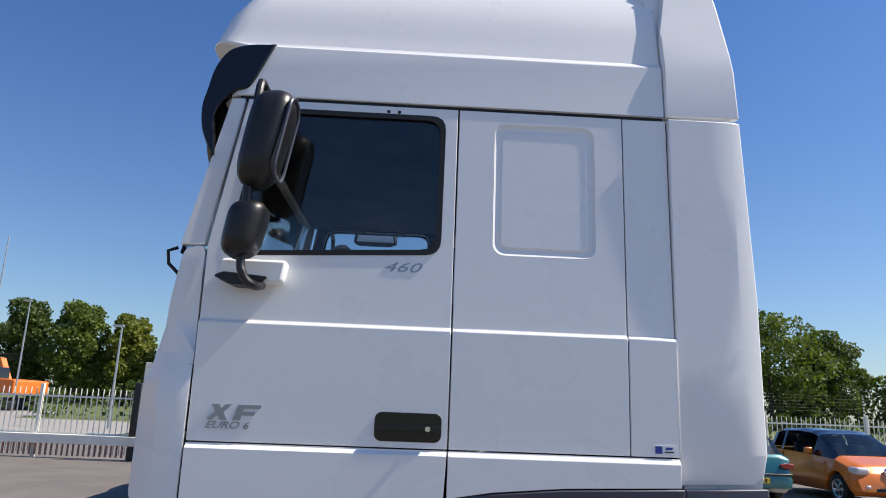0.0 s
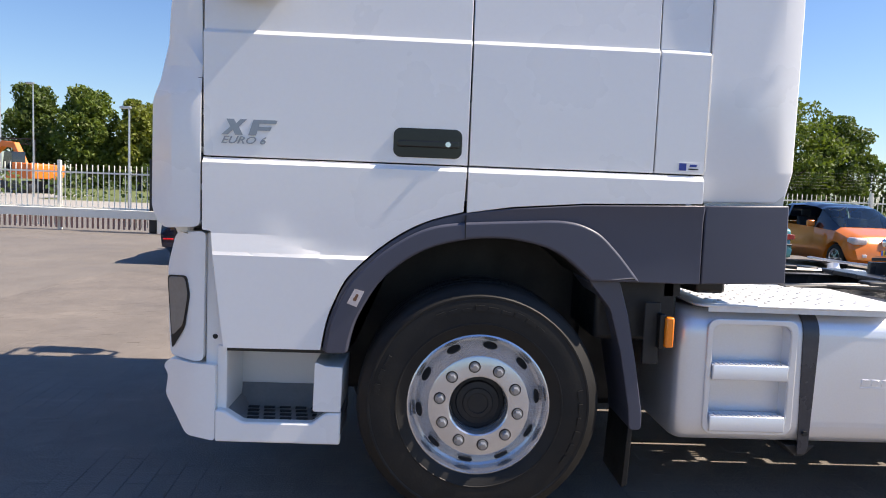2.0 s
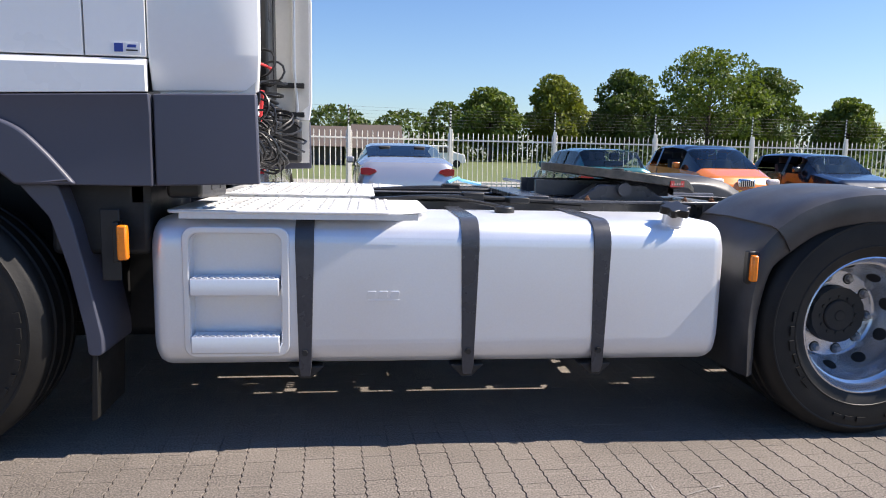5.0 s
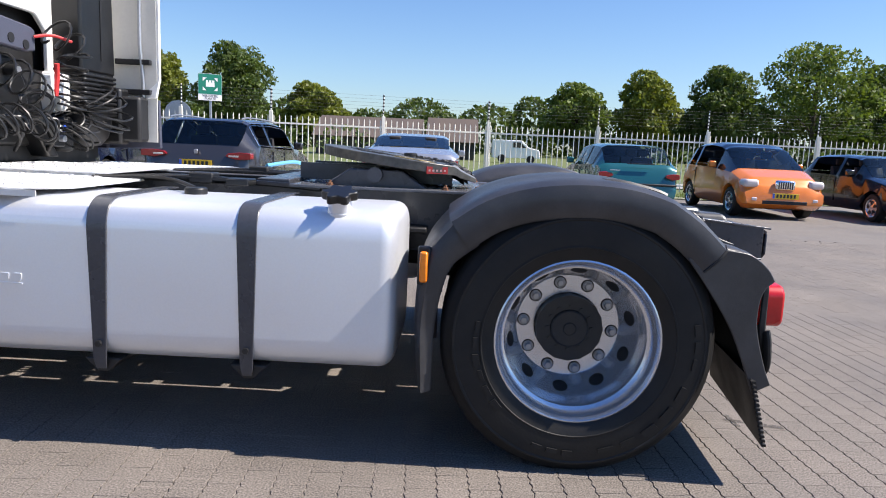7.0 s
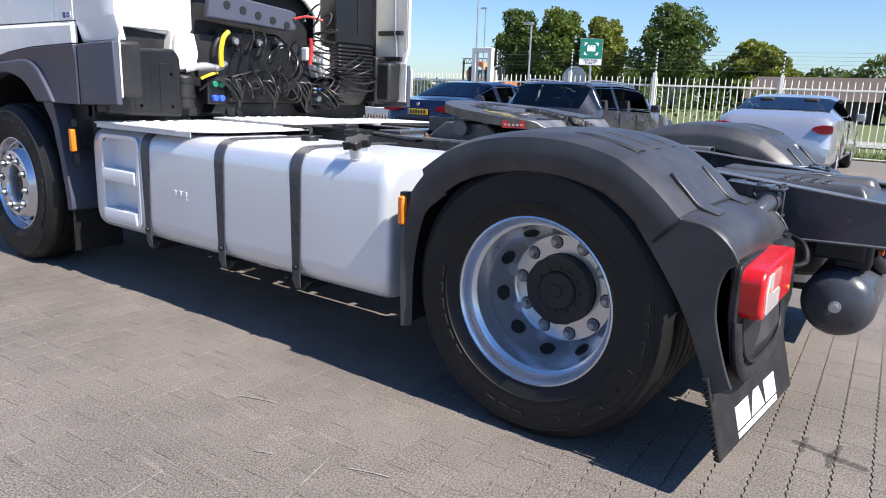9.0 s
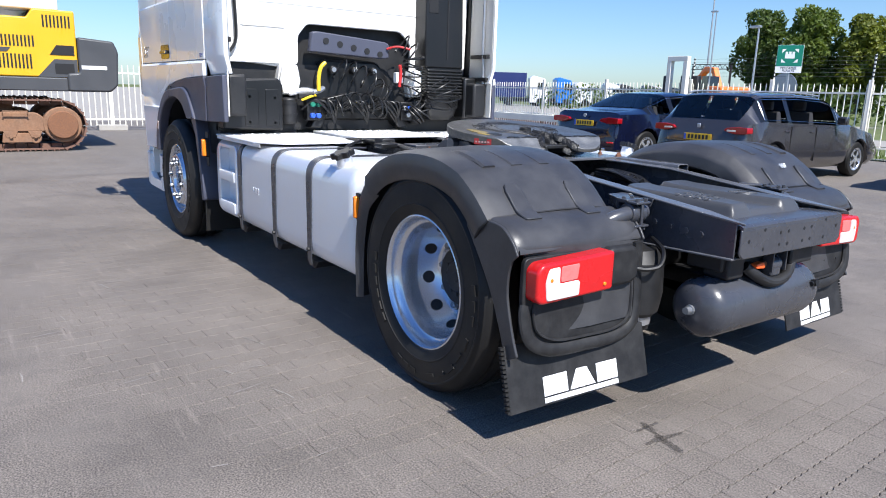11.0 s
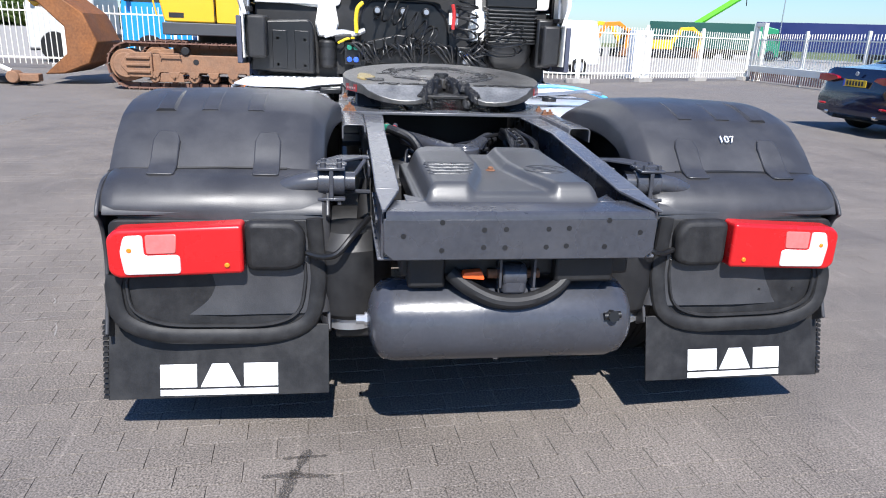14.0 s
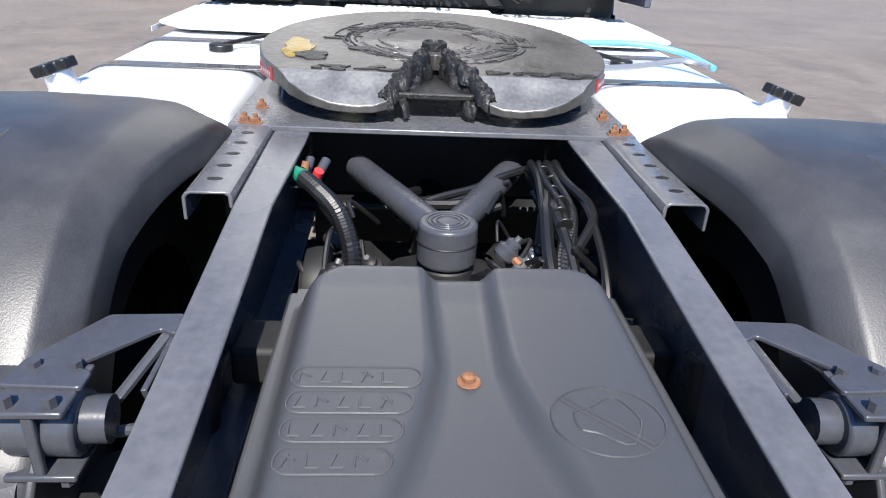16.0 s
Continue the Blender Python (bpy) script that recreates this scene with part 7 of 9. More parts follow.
            part("wheel_well", prism([(ax * L + (wheel_r + 0.05) * math.cos(t), wheel_r + (wheel_r + 0.05) * math.sin(t)) for t in np.linspace(-0.3, math.pi + 0.3, 14)], "y", sd * (hw - 0.22), sd * (hw - 0.30)), SEAL_SHADE, c)
        # underside
    part("underbody", bx(0.25, L - 0.25, -hw * 0.8, hw * 0.8, 0.19, 0.34), SEAL_SHADE, c)
    for sd in (1, -1):
        u = cabin[4][0] if cabin[4][0] > 0.5 else 0.66
        i = idx(u + 0.01)
        p = Vector(rings[i][3])
        mr = part("door_mirror", bx(p.x - 0.06, p.x + 0.06, sd * (p.y + 0.02), sd * (p.y + 0.19), p.z + 0.02, p.z + 0.16), mat, c, bevel=0.03)
        for a in cabin[2][1:-1]:
            q = Vector(rings[idx(a)][2])
            part("door_handle", bx(q.x - 0.20, q.x - 0.05, sd * (hw * 0.985), sd * (hw * 0.985 + 0.022), rings[idx(a)][3][2] - 0.14, rings[idx(a)][3][2] - 0.115), mat, c, bevel=0.006)
            part("door_gap", bx(q.x - 0.004, q.x + 0.004, sd * (hw * 0.96), sd * (hw * 1.0015), 0.34, rings[idx(a)][3][2] - 0.05), SEAL_SHADE, c)
    return c, rings, idx, us


def plate(c, x, z, facing, w=0.52, tilt=0.0):
    """A yellow number plate with plain bars for its characters."""
    p = part("number_plate", bx(x, x + 0.008 * facing, -w / 2, w / 2, z - 0.055, z + 0.055), YELLOWPLATE, c, "yellow number plate", bevel=0.002)
    part("plate_band", bx(x + 0.0085 * facing, x + 0.0095 * facing, -w / 2 * facing, (-w / 2 + 0.04) * facing, z - 0.05, z + 0.05), BLUE_P, p)
    for i in range(6):
        y = -w / 2 + 0.075 + i * (w - 0.11) / 6
        part("plate_bar", bx(x + 0.0085 * facing, x + 0.0100 * facing, y * facing, (y + 0.042) * facing, z - 0.035, z + 0.035), INK, p)


def lamp(c, name, mat, x0, x1, y0, y1, z0, z1, label="", r=0.015):
    if name == "tail_light":
        zm = z0 * 0.45 + z1 * 0.55
        d = y1 - y0
        pts = [(y0, zm - 0.012), (y0 + d * 0.12, zm + 0.030), (y0 + d * 0.55, z1), (y1, z1 - 0.01), (y1, z0 + 0.01), (y0 + d * 0.45, z0), (y0 + d * 0.10, zm - 0.028)]
        return part(name, prism(rounded(pts, 0.02), "x", x0, x1), CARRED, c, label, bevel=r, seg=3)
    return part(name, bx(x0, x1, y0, y1, z0, z1), mat, c, label, bevel=r, seg=3)


HATCH = [(0, 0.48, 0.52, 0.8, 0.62), (0.012, 0.62, 0.66, 0.94, 0.8), (0.025, 0.84, 0.88, 0.97, 0.82), (0.045, 0.9, 0.96, 0.97, 0.8), (0.15, 0.92, 1.335, 0.98, 0.78), (0.22, 0.92, 1.365, 0.98, 0.78), (0.38, 0.91, 1.38, 0.98, 0.79), (0.55, 0.89, 1.35, 0.98, 0.78), (0.6, 0.885, 1.31, 0.98, 0.77), (0.74, 0.87, 0.92, 0.96, 0.84), (0.93, 0.74, 0.79, 0.92, 0.78), (0.985, 0.58, 0.62, 0.88, 0.7), (1, 0.42, 0.45, 0.78, 0.6)]
WAGON = [(0, 0.62, 0.66, 0.88, 0.7), (0.01, 0.8, 0.86, 0.95, 0.78), (0.025, 0.95, 1.02, 0.97, 0.76), (0.095, 1.0, 1.4, 0.98, 0.76), (0.12, 1.0, 1.44, 0.98, 0.77), (0.35, 0.97, 1.47, 0.98, 0.79), (0.52, 0.95, 1.44, 0.98, 0.79), (0.58, 0.94, 1.39, 0.98, 0.78), (0.73, 0.92, 0.98, 0.96, 0.84), (0.92, 0.78, 0.83, 0.92, 0.78), (0.985, 0.6, 0.64, 0.88, 0.7), (1, 0.42, 0.46, 0.78, 0.6)]
SEDAN = [(0, 0.58, 0.62, 0.86, 0.7), (0.01, 0.86, 0.9, 0.94, 0.8), (0.022, 0.98, 1.03, 0.95, 0.82), (0.12, 1.0, 1.07, 0.96, 0.82), (0.17, 1.0, 1.11, 0.96, 0.78), (0.32, 0.98, 1.41, 0.97, 0.76), (0.42, 0.96, 1.455, 0.98, 0.77), (0.54, 0.94, 1.43, 0.98, 0.77), (0.59, 0.93, 1.37, 0.98, 0.76), (0.72, 0.9, 0.96, 0.96, 0.84), (0.93, 0.74, 0.8, 0.92, 0.78), (0.985, 0.58, 0.64, 0.88, 0.7), (1, 0.42, 0.46, 0.78, 0.6)]
COUPE = [(0, 0.55, 0.6, 0.82, 0.7), (0.012, 0.82, 0.88, 0.9, 0.8), (0.03, 0.93, 1.0, 0.93, 0.82), (0.11, 0.98, 1.08, 0.96, 0.8), (0.15, 0.98, 1.11, 0.97, 0.76), (0.33, 0.96, 1.33, 0.98, 0.76), (0.44, 0.94, 1.385, 0.98, 0.76), (0.54, 0.93, 1.36, 0.98, 0.76), (0.59, 0.92, 1.29, 0.98, 0.75), (0.71, 0.9, 0.97, 0.97, 0.84), (0.93, 0.78, 0.86, 0.94, 0.78), (0.985, 0.6, 0.68, 0.9, 0.7), (1, 0.42, 0.46, 0.78, 0.6)]
SMALL = [(0, 0.55, 0.6, 0.86, 0.7), (0.012, 0.8, 0.86, 0.95, 0.78), (0.03, 0.95, 1.02, 0.97, 0.76), (0.12, 0.99, 1.42, 0.98, 0.76), (0.2, 0.99, 1.5, 0.98, 0.78), (0.4, 0.97, 1.53, 0.98, 0.8), (0.54, 0.95, 1.49, 0.98, 0.8), (0.6, 0.94, 1.42, 0.98, 0.79), (0.8, 0.89, 0.98, 0.96, 0.82), (0.94, 0.72, 0.82, 0.9, 0.74), (0.985, 0.56, 0.64, 0.86, 0.66), (1, 0.4, 0.45, 0.74, 0.55)]

c, *_ = car("sedan", "dark navy four-door saloon parked with its tail to the yard", -3.80, 7.72, 90, 4.90, 1.86, SEDAN, paint("navy_paint", (0.006, 0.009, 0.032)), cabin=(0.2, 0.6, (0.21, 0.33, 0.48, 0.62), (0.175, 0.315), (0.595, 0.715)), wheel_r=0.335, trim=CHROME)
plate(c, -0.012, 0.80, -1)
for sd in (1, -1):
    lamp(c, "tail_light", RED, -0.015, 0.12, sd * 0.40, sd * 0.885, 0.80, 0.925, "red tail light")
    lamp(c, "reflector", RED, -0.012, 0.02, sd * 0.62, sd * 0.80, 0.42, 0.455)
    lamp(c, "exhaust", CHROME, -0.02, 0.05, sd * 0.52, sd * 0.60, 0.27, 0.33)
part("emblem", lathe([(0.04, 0), (0.035, 0.008), (0, 0.008)], 0, 0, 0, 1, 18), STEEL, c).matrix_basis = Matrix.Translation((0.0, 0, 0.95)) @ Matrix.Rotation(radians(90), 4, "Z")
c, *_ = car("estate_car", "dark grey-brown estate car parked with its tail to the yard", -0.80, 7.27, 90, 4.58, 1.80, WAGON, paint("grey_brown_paint", (0.050, 0.048, 0.052)), cabin=(0.1, 0.6, (0.11, 0.27, 0.45, 0.62), (0.028, 0.094), (0.585, 0.725)), wheel_r=0.32, axles=(0.185, 0.80), trim=CHROME)
plate(c, 0.0, 0.72, -1)
for sd in (1, -1):
    lamp(c, "tail_light", RED, 0.0, 0.16, sd * 0.46, sd * 0.875, 0.80, 0.915, "red tail light")
    lamp(c, "light_bar", CLEAR, -0.004, 0.05, sd * 0.52, sd * 0.68, 0.835, 0.862, r=0.005)
    lamp(c, "reflector", RED, -0.012, 0.02, sd * 0.60, sd * 0.80, 0.36, 0.39)
    part("roof_rail", tube(smooth_path([(0.45, sd * 0.585, 1.44), (0.8, sd * 0.59, 1.475), (1.8, sd * 0.60, 1.475), (2.5, sd * 0.60, 1.44)]), 0.014), STEEL, c)
part("emblem", bx(-0.004, 0.02, -0.03, 0.03, 0.87, 0.94), STEEL, c, bevel=0.01)
c, *_ = car("coupe", "large silver coupe parked with its tail to the yard", 2.45, 9.15, 92, 4.80, 1.92, COUPE, paint("silver_paint", (0.50, 0.51, 0.53), 0.6), cabin=(0.2, 0.6, (0.22, 0.40, 0.62), (0.155, 0.325), (0.595, 0.705)), wheel_r=0.345, axles=(0.20, 0.79))
plate(c, 0.0, 0.50, -1)
for sd in (1, -1):
    lamp(c, "tail_light", RED, 0.005, 0.16, sd * 0.58, sd * 0.885, 0.76, 0.90, "red tail light", 0.05)
    lamp(c, "side_reflector", AMBER, 0.30, 0.38, sd * 0.93, sd * 0.955, 0.55, 0.59)
    part("headrest", bx(1.75, 1.87, sd * 0.22, sd * 0.52, 1.02, 1.22), material("tan_leather", (0.38, 0.24, 0.12), 0.6), c, bevel=0.05)
c, *_ = car("hatchback", "teal green hatchback parked with its tail to the yard", 6.98, 10.35, 92, 4.00, 1.69, HATCH, paint("teal_paint", (0.014, 0.115, 0.125)), cabin=(0.1, 0.6, (0.16, 0.30, 0.46, 0.63), (0.05, 0.148), (0.605, 0.735)), wheel_r=0.29)
plate(c, -0.010, 0.45, -1)
for sd in (1, -1):
    lamp(c, "tail_light", RED, 0.005, 0.15, sd * 0.52, sd * 0.815, 0.68, 0.80, "red tail light")
lamp(c, "bumper_strip", BLACK, -0.02, 0.06, -0.76, 0.76, 0.545, 0.59)
lamp(c, "wiper", BLACK, 0.05, 0.075, -0.3, 0.25, 0.965, 0.985, r=0.004)
lamp(c, "badge_bar", STEEL, 0.0, 0.035, 0.40, 0.60, 0.825, 0.845, r=0.003)
roofb = paint("black_roof_paint", (0.01, 0.01, 0.014))
c, *_ = car("small_car", "orange and black small hatchback parked nose to the yard", 9.78, 14.0, -89, 3.78, 1.70, SMALL, paint("orange_paint", (0.75, 0.20, 0.02), 0.1), roof=roofb, cabin=(0.1, 0.6, (0.13, 0.27, 0.60), (0.032, 0.118), (0.60, 0.795)), wheel_r=0.30, axles=(0.17, 0.81))
for sd in (1, -1):
    lamp(c, "headlight", CLEAR, 3.40, 3.72, sd * 0.50, sd * 0.80, 0.62, 0.78, "clear headlight", 0.06)
    lamp(c, "fog_light", CLEAR, 3.74, 3.785, sd * 0.55, sd * 0.66, 0.36, 0.43, "", 0.02)
gr = lamp(c, "grille", CHROME, 3.66, 3.765, -0.20, 0.20, 0.58, 0.78, "chrome shield grille", 0.05)
for k in range(7):
    part("grille_bar", bx(3.765, 3.772, -0.15 + 0.045 * k, -0.13 + 0.045 * k, 0.61, 0.75), SEAL_SHADE, gr)
lamp(c, "lower_intake", SEAL_SHADE, 3.70, 3.785, -0.45, 0.45, 0.30, 0.38)
plate(c, 3.79, 0.47, 1)
c, *_ = car("compact_car", "black compact car parked nose to the yard", 12.55, 13.9, -88, 3.90, 1.66, HATCH, paint("black_paint", (0.008, 0.008, 0.012)), cabin=(0.1, 0.6, (0.16, 0.30, 0.46, 0.63), (0.05, 0.148), (0.605, 0.735)), wheel_r=0.29)
for sd in (1, -1):
    lamp(c, "headlight", CLEAR, 3.72, 3.87, sd * 0.48, sd * 0.78, 0.56, 0.68, "clear headlight", 0.02)
lamp(c, "grille", SEAL_SHADE, 3.80, 3.885, -0.42, 0.42, 0.56, 0.66)
plate(c, 3.905, 0.42, 1)


# ---- fence, gate ----
FY = 16.72
post_bm = lambda: bx(-0.045, 0.045, -0.045, 0.045, -0.05, 1.90)


def electric_post(parent, m):
    p = part("post", post_bm(), GALV_FENCE, parent, "white steel fence post", bevel=0.006)
    p.matrix_basis = m
    w = part("wire_pole", cyl((0, 0.06, 1.5), (0, 0.06, 2.50), 0.018, n=8), GALV_FENCE, p)
    for i in range(6):
        part("insulator", cyl((0, 0.06, 1.96 + 0.095 * i), (0, 0.06, 2.0 + 0.095 * i), 0.026, n=8), INK, p)
    return p


PICKET = part("picket", (lambda b: cyl((0, 0, 1.74), (0, 0, 1.80), 0.014, 0.003, 8, b))(cyl((0, 0, 0.12), (0, 0, 1.74), 0.014, n=8)), GALV_FENCE, None)
picket_mesh = PICKET.data
bpy.data.objects.remove(PICKET)


def fence_run(name, a, b, label, singles=True, wires=True, posts=3.02, base=False, zlow=0.30):
    f = thing(name, label, "fence", kind="structure")
    a, b = Vector((*a, 0)), Vector((*b, 0))
    d = b - a
    n = int(d.length / 0.151)
    turn = Matrix.Rotation(math.atan2(d.y, d.x), 4, "Z")
    if singles:
        for i in range(n):
            o = new("picket", picket_mesh)
            o.parent, o.matrix_basis = f, Matrix.Translation(a + d * ((i + 0.5) / n))
    else:
        bm = bmesh.new()
        for i in range(n):
            p = a + d * ((i + 0.5) / n)
            cyl((p.x, p.y, 0.12), (p.x, p.y, 1.8), 0.015, n=5, bm=bm)
        tagged(part("pickets", bm, GALV_FENCE, f), kind="stuff")
    for z in (zlow, 1.58):
        r = part("fence_rail", bx(0, d.length, -0.022, 0.022, z - 0.022, z + 0.022), GALV_FENCE, f)
        r.matrix_basis = Matrix.Translation(a) @ turn
    k = max(1, round(d.length / posts))
    for i in range(k + 1):
        if wires:
            electric_post(f, Matrix.Translation(a + d * (i / k)) @ turn)
        else:
            p = part("post", post_bm(), GALV_FENCE, f, bevel=0.006)
            p.matrix_basis = Matrix.Translation(a + d * (i / k)) @ turn
        if base:
            q = part("concrete_foot", bx(-0.38, 0.38, -0.16, 0.16, -0.02, 0.15), CONCRETE, f, "concrete foot block", bevel=0.02)
            q.matrix_basis = Matrix.Translation(a + d * (i / k)) @ turn
    if wires:
        for z in (1.98, 2.075, 2.17, 2.265, 2.36, 2.455):
            w = part("fence_wire", cyl((0, 0.06, z), (d.length, 0.06, z), 0.0022, n=4), MGREY_WIRE, f)
            w.matrix_basis = Matrix.Translation(a) @ turn
    return f


fence_run("fence", (-6.6, 14.95), (-1.8, 15.25), "white steel picket fence with electric wires above, beside the gate")
fence_run("fence", (-1.8, 15.25), (4.15, FY), "white steel picket fence with electric wires above, behind the parked cars")
fence_run("fence", (4.15, FY), (26.4, FY + 0.2), "white steel picket fence with electric wires above, along the verge")
fence_run("fence", (26.4, FY + 0.2), (60.0, FY + 0.6), "white steel picket fence with electric wires above, along the verge", singles=False)
fence_run("yard_fence", (-20.4, 15.8), (-15.4, 7.0), "white picket fence on concrete feet behind the yard", singles=False, wires=False, base=True)
fence_run("yard_fence", (-15.4, 7.0), (-15.6, -30.0), "white picket fence on concrete feet behind the yard", singles=False, wires=False, base=True)
fence_run("sliding_gate", (-20.0, 15.9), (-6.9, 15.1), "white sliding gate with a heavy bottom beam", wires=False, singles=False, zlow=0.62)
GT = Matrix.Translation((-6.8, 14.95, 0)) @ Matrix.Rotation(math.atan2(-0.85, 13.2), 4, "Z") @ Matrix.Translation((6.8, 0, 0))
g = thing("gate_beam", "white bottom beam of the sliding gate", "gate", kind="structure")
part("beam", bx(-20.2, -6.8, -0.09, 0.09, 0.36, 0.60), GALV_FENCE, g, bevel=0.01).matrix_basis = GT
bm = bmesh.new()
for i in range(90):
    bx(-20.1 + 0.145 * i, -20.05 + 0.145 * i, -0.01, 0.01, 0.06, 0.36, bm)
part("beam_comb", bm, material("weathered_red", (0.30, 0.16, 0.13), 0.7), g).matrix_basis = GT
for x, y, h in ((-20.4, 16.2, 2.1), (-6.95, 14.75, 2.4)):
    t = thing("gate_portal", "white steel guide portal of the sliding gate", "gate post", kind="structure")
    for dx in (-0.28, 0.28):
        part("portal_leg", bx(x + dx - 0.07, x + dx + 0.07, y - 0.08, y + 0.08, 0, h), GALV_FENCE, t, bevel=0.01)
    part("portal_top", bx(x - 0.35, x + 0.35, y - 0.08, y + 0.08, h, h + 0.14), GALV_FENCE, t, bevel=0.01)
for dx in (-7.62, -7.0, -6.6):
    t = thing("rubber_post", "tall dark rubber guide post beside the gate", "post", kind="structure")
    part("post_body", bx(dx, dx + 0.2, 14.95, 15.15, 0, 2.0), INK, t, bevel=0.03)

# verge and road beyond the fence
sheet("kerb_strip", [(-7.5, 15.35), (60, 15.35), (60, 15.62), (-7.5, 15.62)], 0.03, CONCRETE, "pale concrete kerb strip along the verge", "kerb")
sheet("verge", [(-7.5, 15.62), (60, 15.62), (60, 20.0), (-7.5, 20.0)], -0.004, GRASS, "dry green verge under the fence", "grass")
sheet("road", [(-300, 22.0), (300, 22.0), (300, 26.5), (-300, 26.5)], -0.02, ROAD, "pale concrete road beyond the fence", "road")
sheet("gate_apron", [(-21.0, 16.0), (-7.5, 16.0), (-7.5, 22.0), (-21.0, 22.0)], -0.015, YARD, "paved entrance outside the gate", "paving")
sheet("lay_by", [(-140, 26.6), (-13, 26.6), (-13, 43), (-140, 43)], -0.019, ROAD, "pale sandy lay-by beyond the road", "road")
sheet("outer_lot", [(-260, -160), (-21, -160), (-21, 21.9), (-30, 60), (-260, 75)], -0.018, ROAD, "pale paved lorry park beyond the fence", "paving")

gb = bmesh.new()
rg = random.Random(12)
for i in range(5200):
    x, y = rg.uniform(-7, 34), 15.66 + abs(rg.gauss(0, 1.2))
    h, a, w = rg.uniform(0.06, 0.20), rg.uniform(0, 6.28), 0.012
    p = [gb.verts.new((x + w * math.cos(a), y + w * math.sin(a), -0.01)), gb.verts.new((x - w * math.cos(a), y - w * math.sin(a), -0.01)), gb.verts.new((x + rg.uniform(-0.05, 0.05), y + rg.uniform(-0.05, 0.05), h))]
    gb.faces.new(p)
tagged(part("verge_grass", gb, leaf_material("verge_blades", (0.10, 0.14, 0.03)), smooth=0), "unmown grass along the fence", "grass", kind="stuff")


# ---- trees ----
def tree(name, x, y, height, width, mat, seed, label, trunk=0.34, leaves=11000, leaf=0.37, low=0.12):
    rg = np.random.RandomState(seed)
    t = thing(name, label, "tree", "trees beyond the fence")
    t.matrix_basis = Matrix.Translation((x, y, -0.05))
    bm = bmesh.new()
    tube([(0, 0, 0), (0.05, 0.03, height * 0.25), (-0.05, 0.05, height * 0.5), (0, 0, height * 0.85)], trunk, 7, bm)
    blobs = []
    nb = 13
    for i in range(nb):
        u = (i + 0.5) / nb
        a = i * 2.4 + rg.uniform(-0.3, 0.3)
        rr = width * 0.5 * (0.62 * math.sin(math.pi * min(0.98, 0.22 + 0.72 * u)) + 0.02)
        z = height * (low + 0.14 + (0.86 - low) * u * 0.92)
        blobs.append((rr * math.cos(a), rr * math.sin(a), z, width * rg.uniform(0.17, 0.26), height * rg.uniform(0.10, 0.16)))
        tube([(0, 0, max(0.2, z - height * 0.2)), (rr * 0.5 * math.cos(a), rr * 0.5 * math.sin(a), z - height * 0.08), (rr * math.cos(a), rr * math.sin(a), z)], trunk * 0.3, 5, bm)
    blobs.append((0, 0, height * 0.55, width * 0.30, height * 0.30))
    part("trunk", bm, BARK, t)
    # leaf clusters on and in the blobs, in small sprays
    k = rg.randint(0, len(blobs), leaves)
    B = np.array(blobs)[k]
    v = rg.normal(size=(leaves, 3))
    v /= np.linalg.norm(v, axis=1)[:, None]
    r = rg.uniform(0.45, 1.06, leaves) ** 0.6
    bump = 1 + 0.16 * np.sin(7 * v[:, 0] + k) * np.sin(6 * v[:, 2] + 2 * k)
    P = np.stack([B[:, 0] + v[:, 0] * B[:, 3] * r * bump, B[:, 1] + v[:, 1] * B[:, 3] * r * bump, B[:, 2] + v[:, 2] * B[:, 4] * r * bump], 1)
    P[:, 2] = np.clip(P[:, 2], 0.25, height * 1.02)
    e1 = rg.normal(size=(leaves, 3))
    e1 /= np.linalg.norm(e1, axis=1)[:, None]
    e2 = np.cross(e1, rg.normal(size=(leaves, 3)))
    e2 /= np.linalg.norm(e2, axis=1)[:, None]
    s = leaf * rg.uniform(0.5, 1.2, leaves)[:, None]
    verts = np.stack([P - e1 * s, P + e2 * s * 0.55, P + e1 * s, P - e2 * s * 0.55], 1).reshape(-1, 3)
    me = bpy.data.meshes.new("crown")
    me.from_pydata(verts.tolist(), [], np.arange(leaves * 4).reshape(-1, 4).tolist())
    finish("crown", me, mat, t, "", smooth=0)
    return t


OAK, DK, LT = "broad green tree in full leaf", "dark green tree in full leaf", "light yellow-green tree in full leaf"
for i, (x, y, h, w, mt, lb) in enumerate((
    (-53.8, 109.8, 16.0, 9.6, LEAF_A, OAK), (-46.3, 111, 14.2, 8.6, LEAF_C, LT), (-33.6, 109.8, 15.7, 13.2, LEAF_B, DK), (-21.1, 112, 10.3, 10.8, LEAF_C, LT),
    (21.8, 109.8, 11.6, 11.2, LEAF_A, OAK), (33.0, 110, 13.9, 10.6, LEAF_C, LT), (45.1, 110, 15.2, 12.2, LEAF_B, DK), (59.6, 110, 19.2, 20.0, LEAF_A, OAK), (71.0, 112, 16.5, 12.0, LEAF_B, DK), (87.0, 112, 12.0, 10.0, LEAF_A, OAK), (-64.0, 113, 16.5, 10.0, LEAF_B, DK))):
    tree("tree", x, y, h, w, mt, 20 + i, lb)


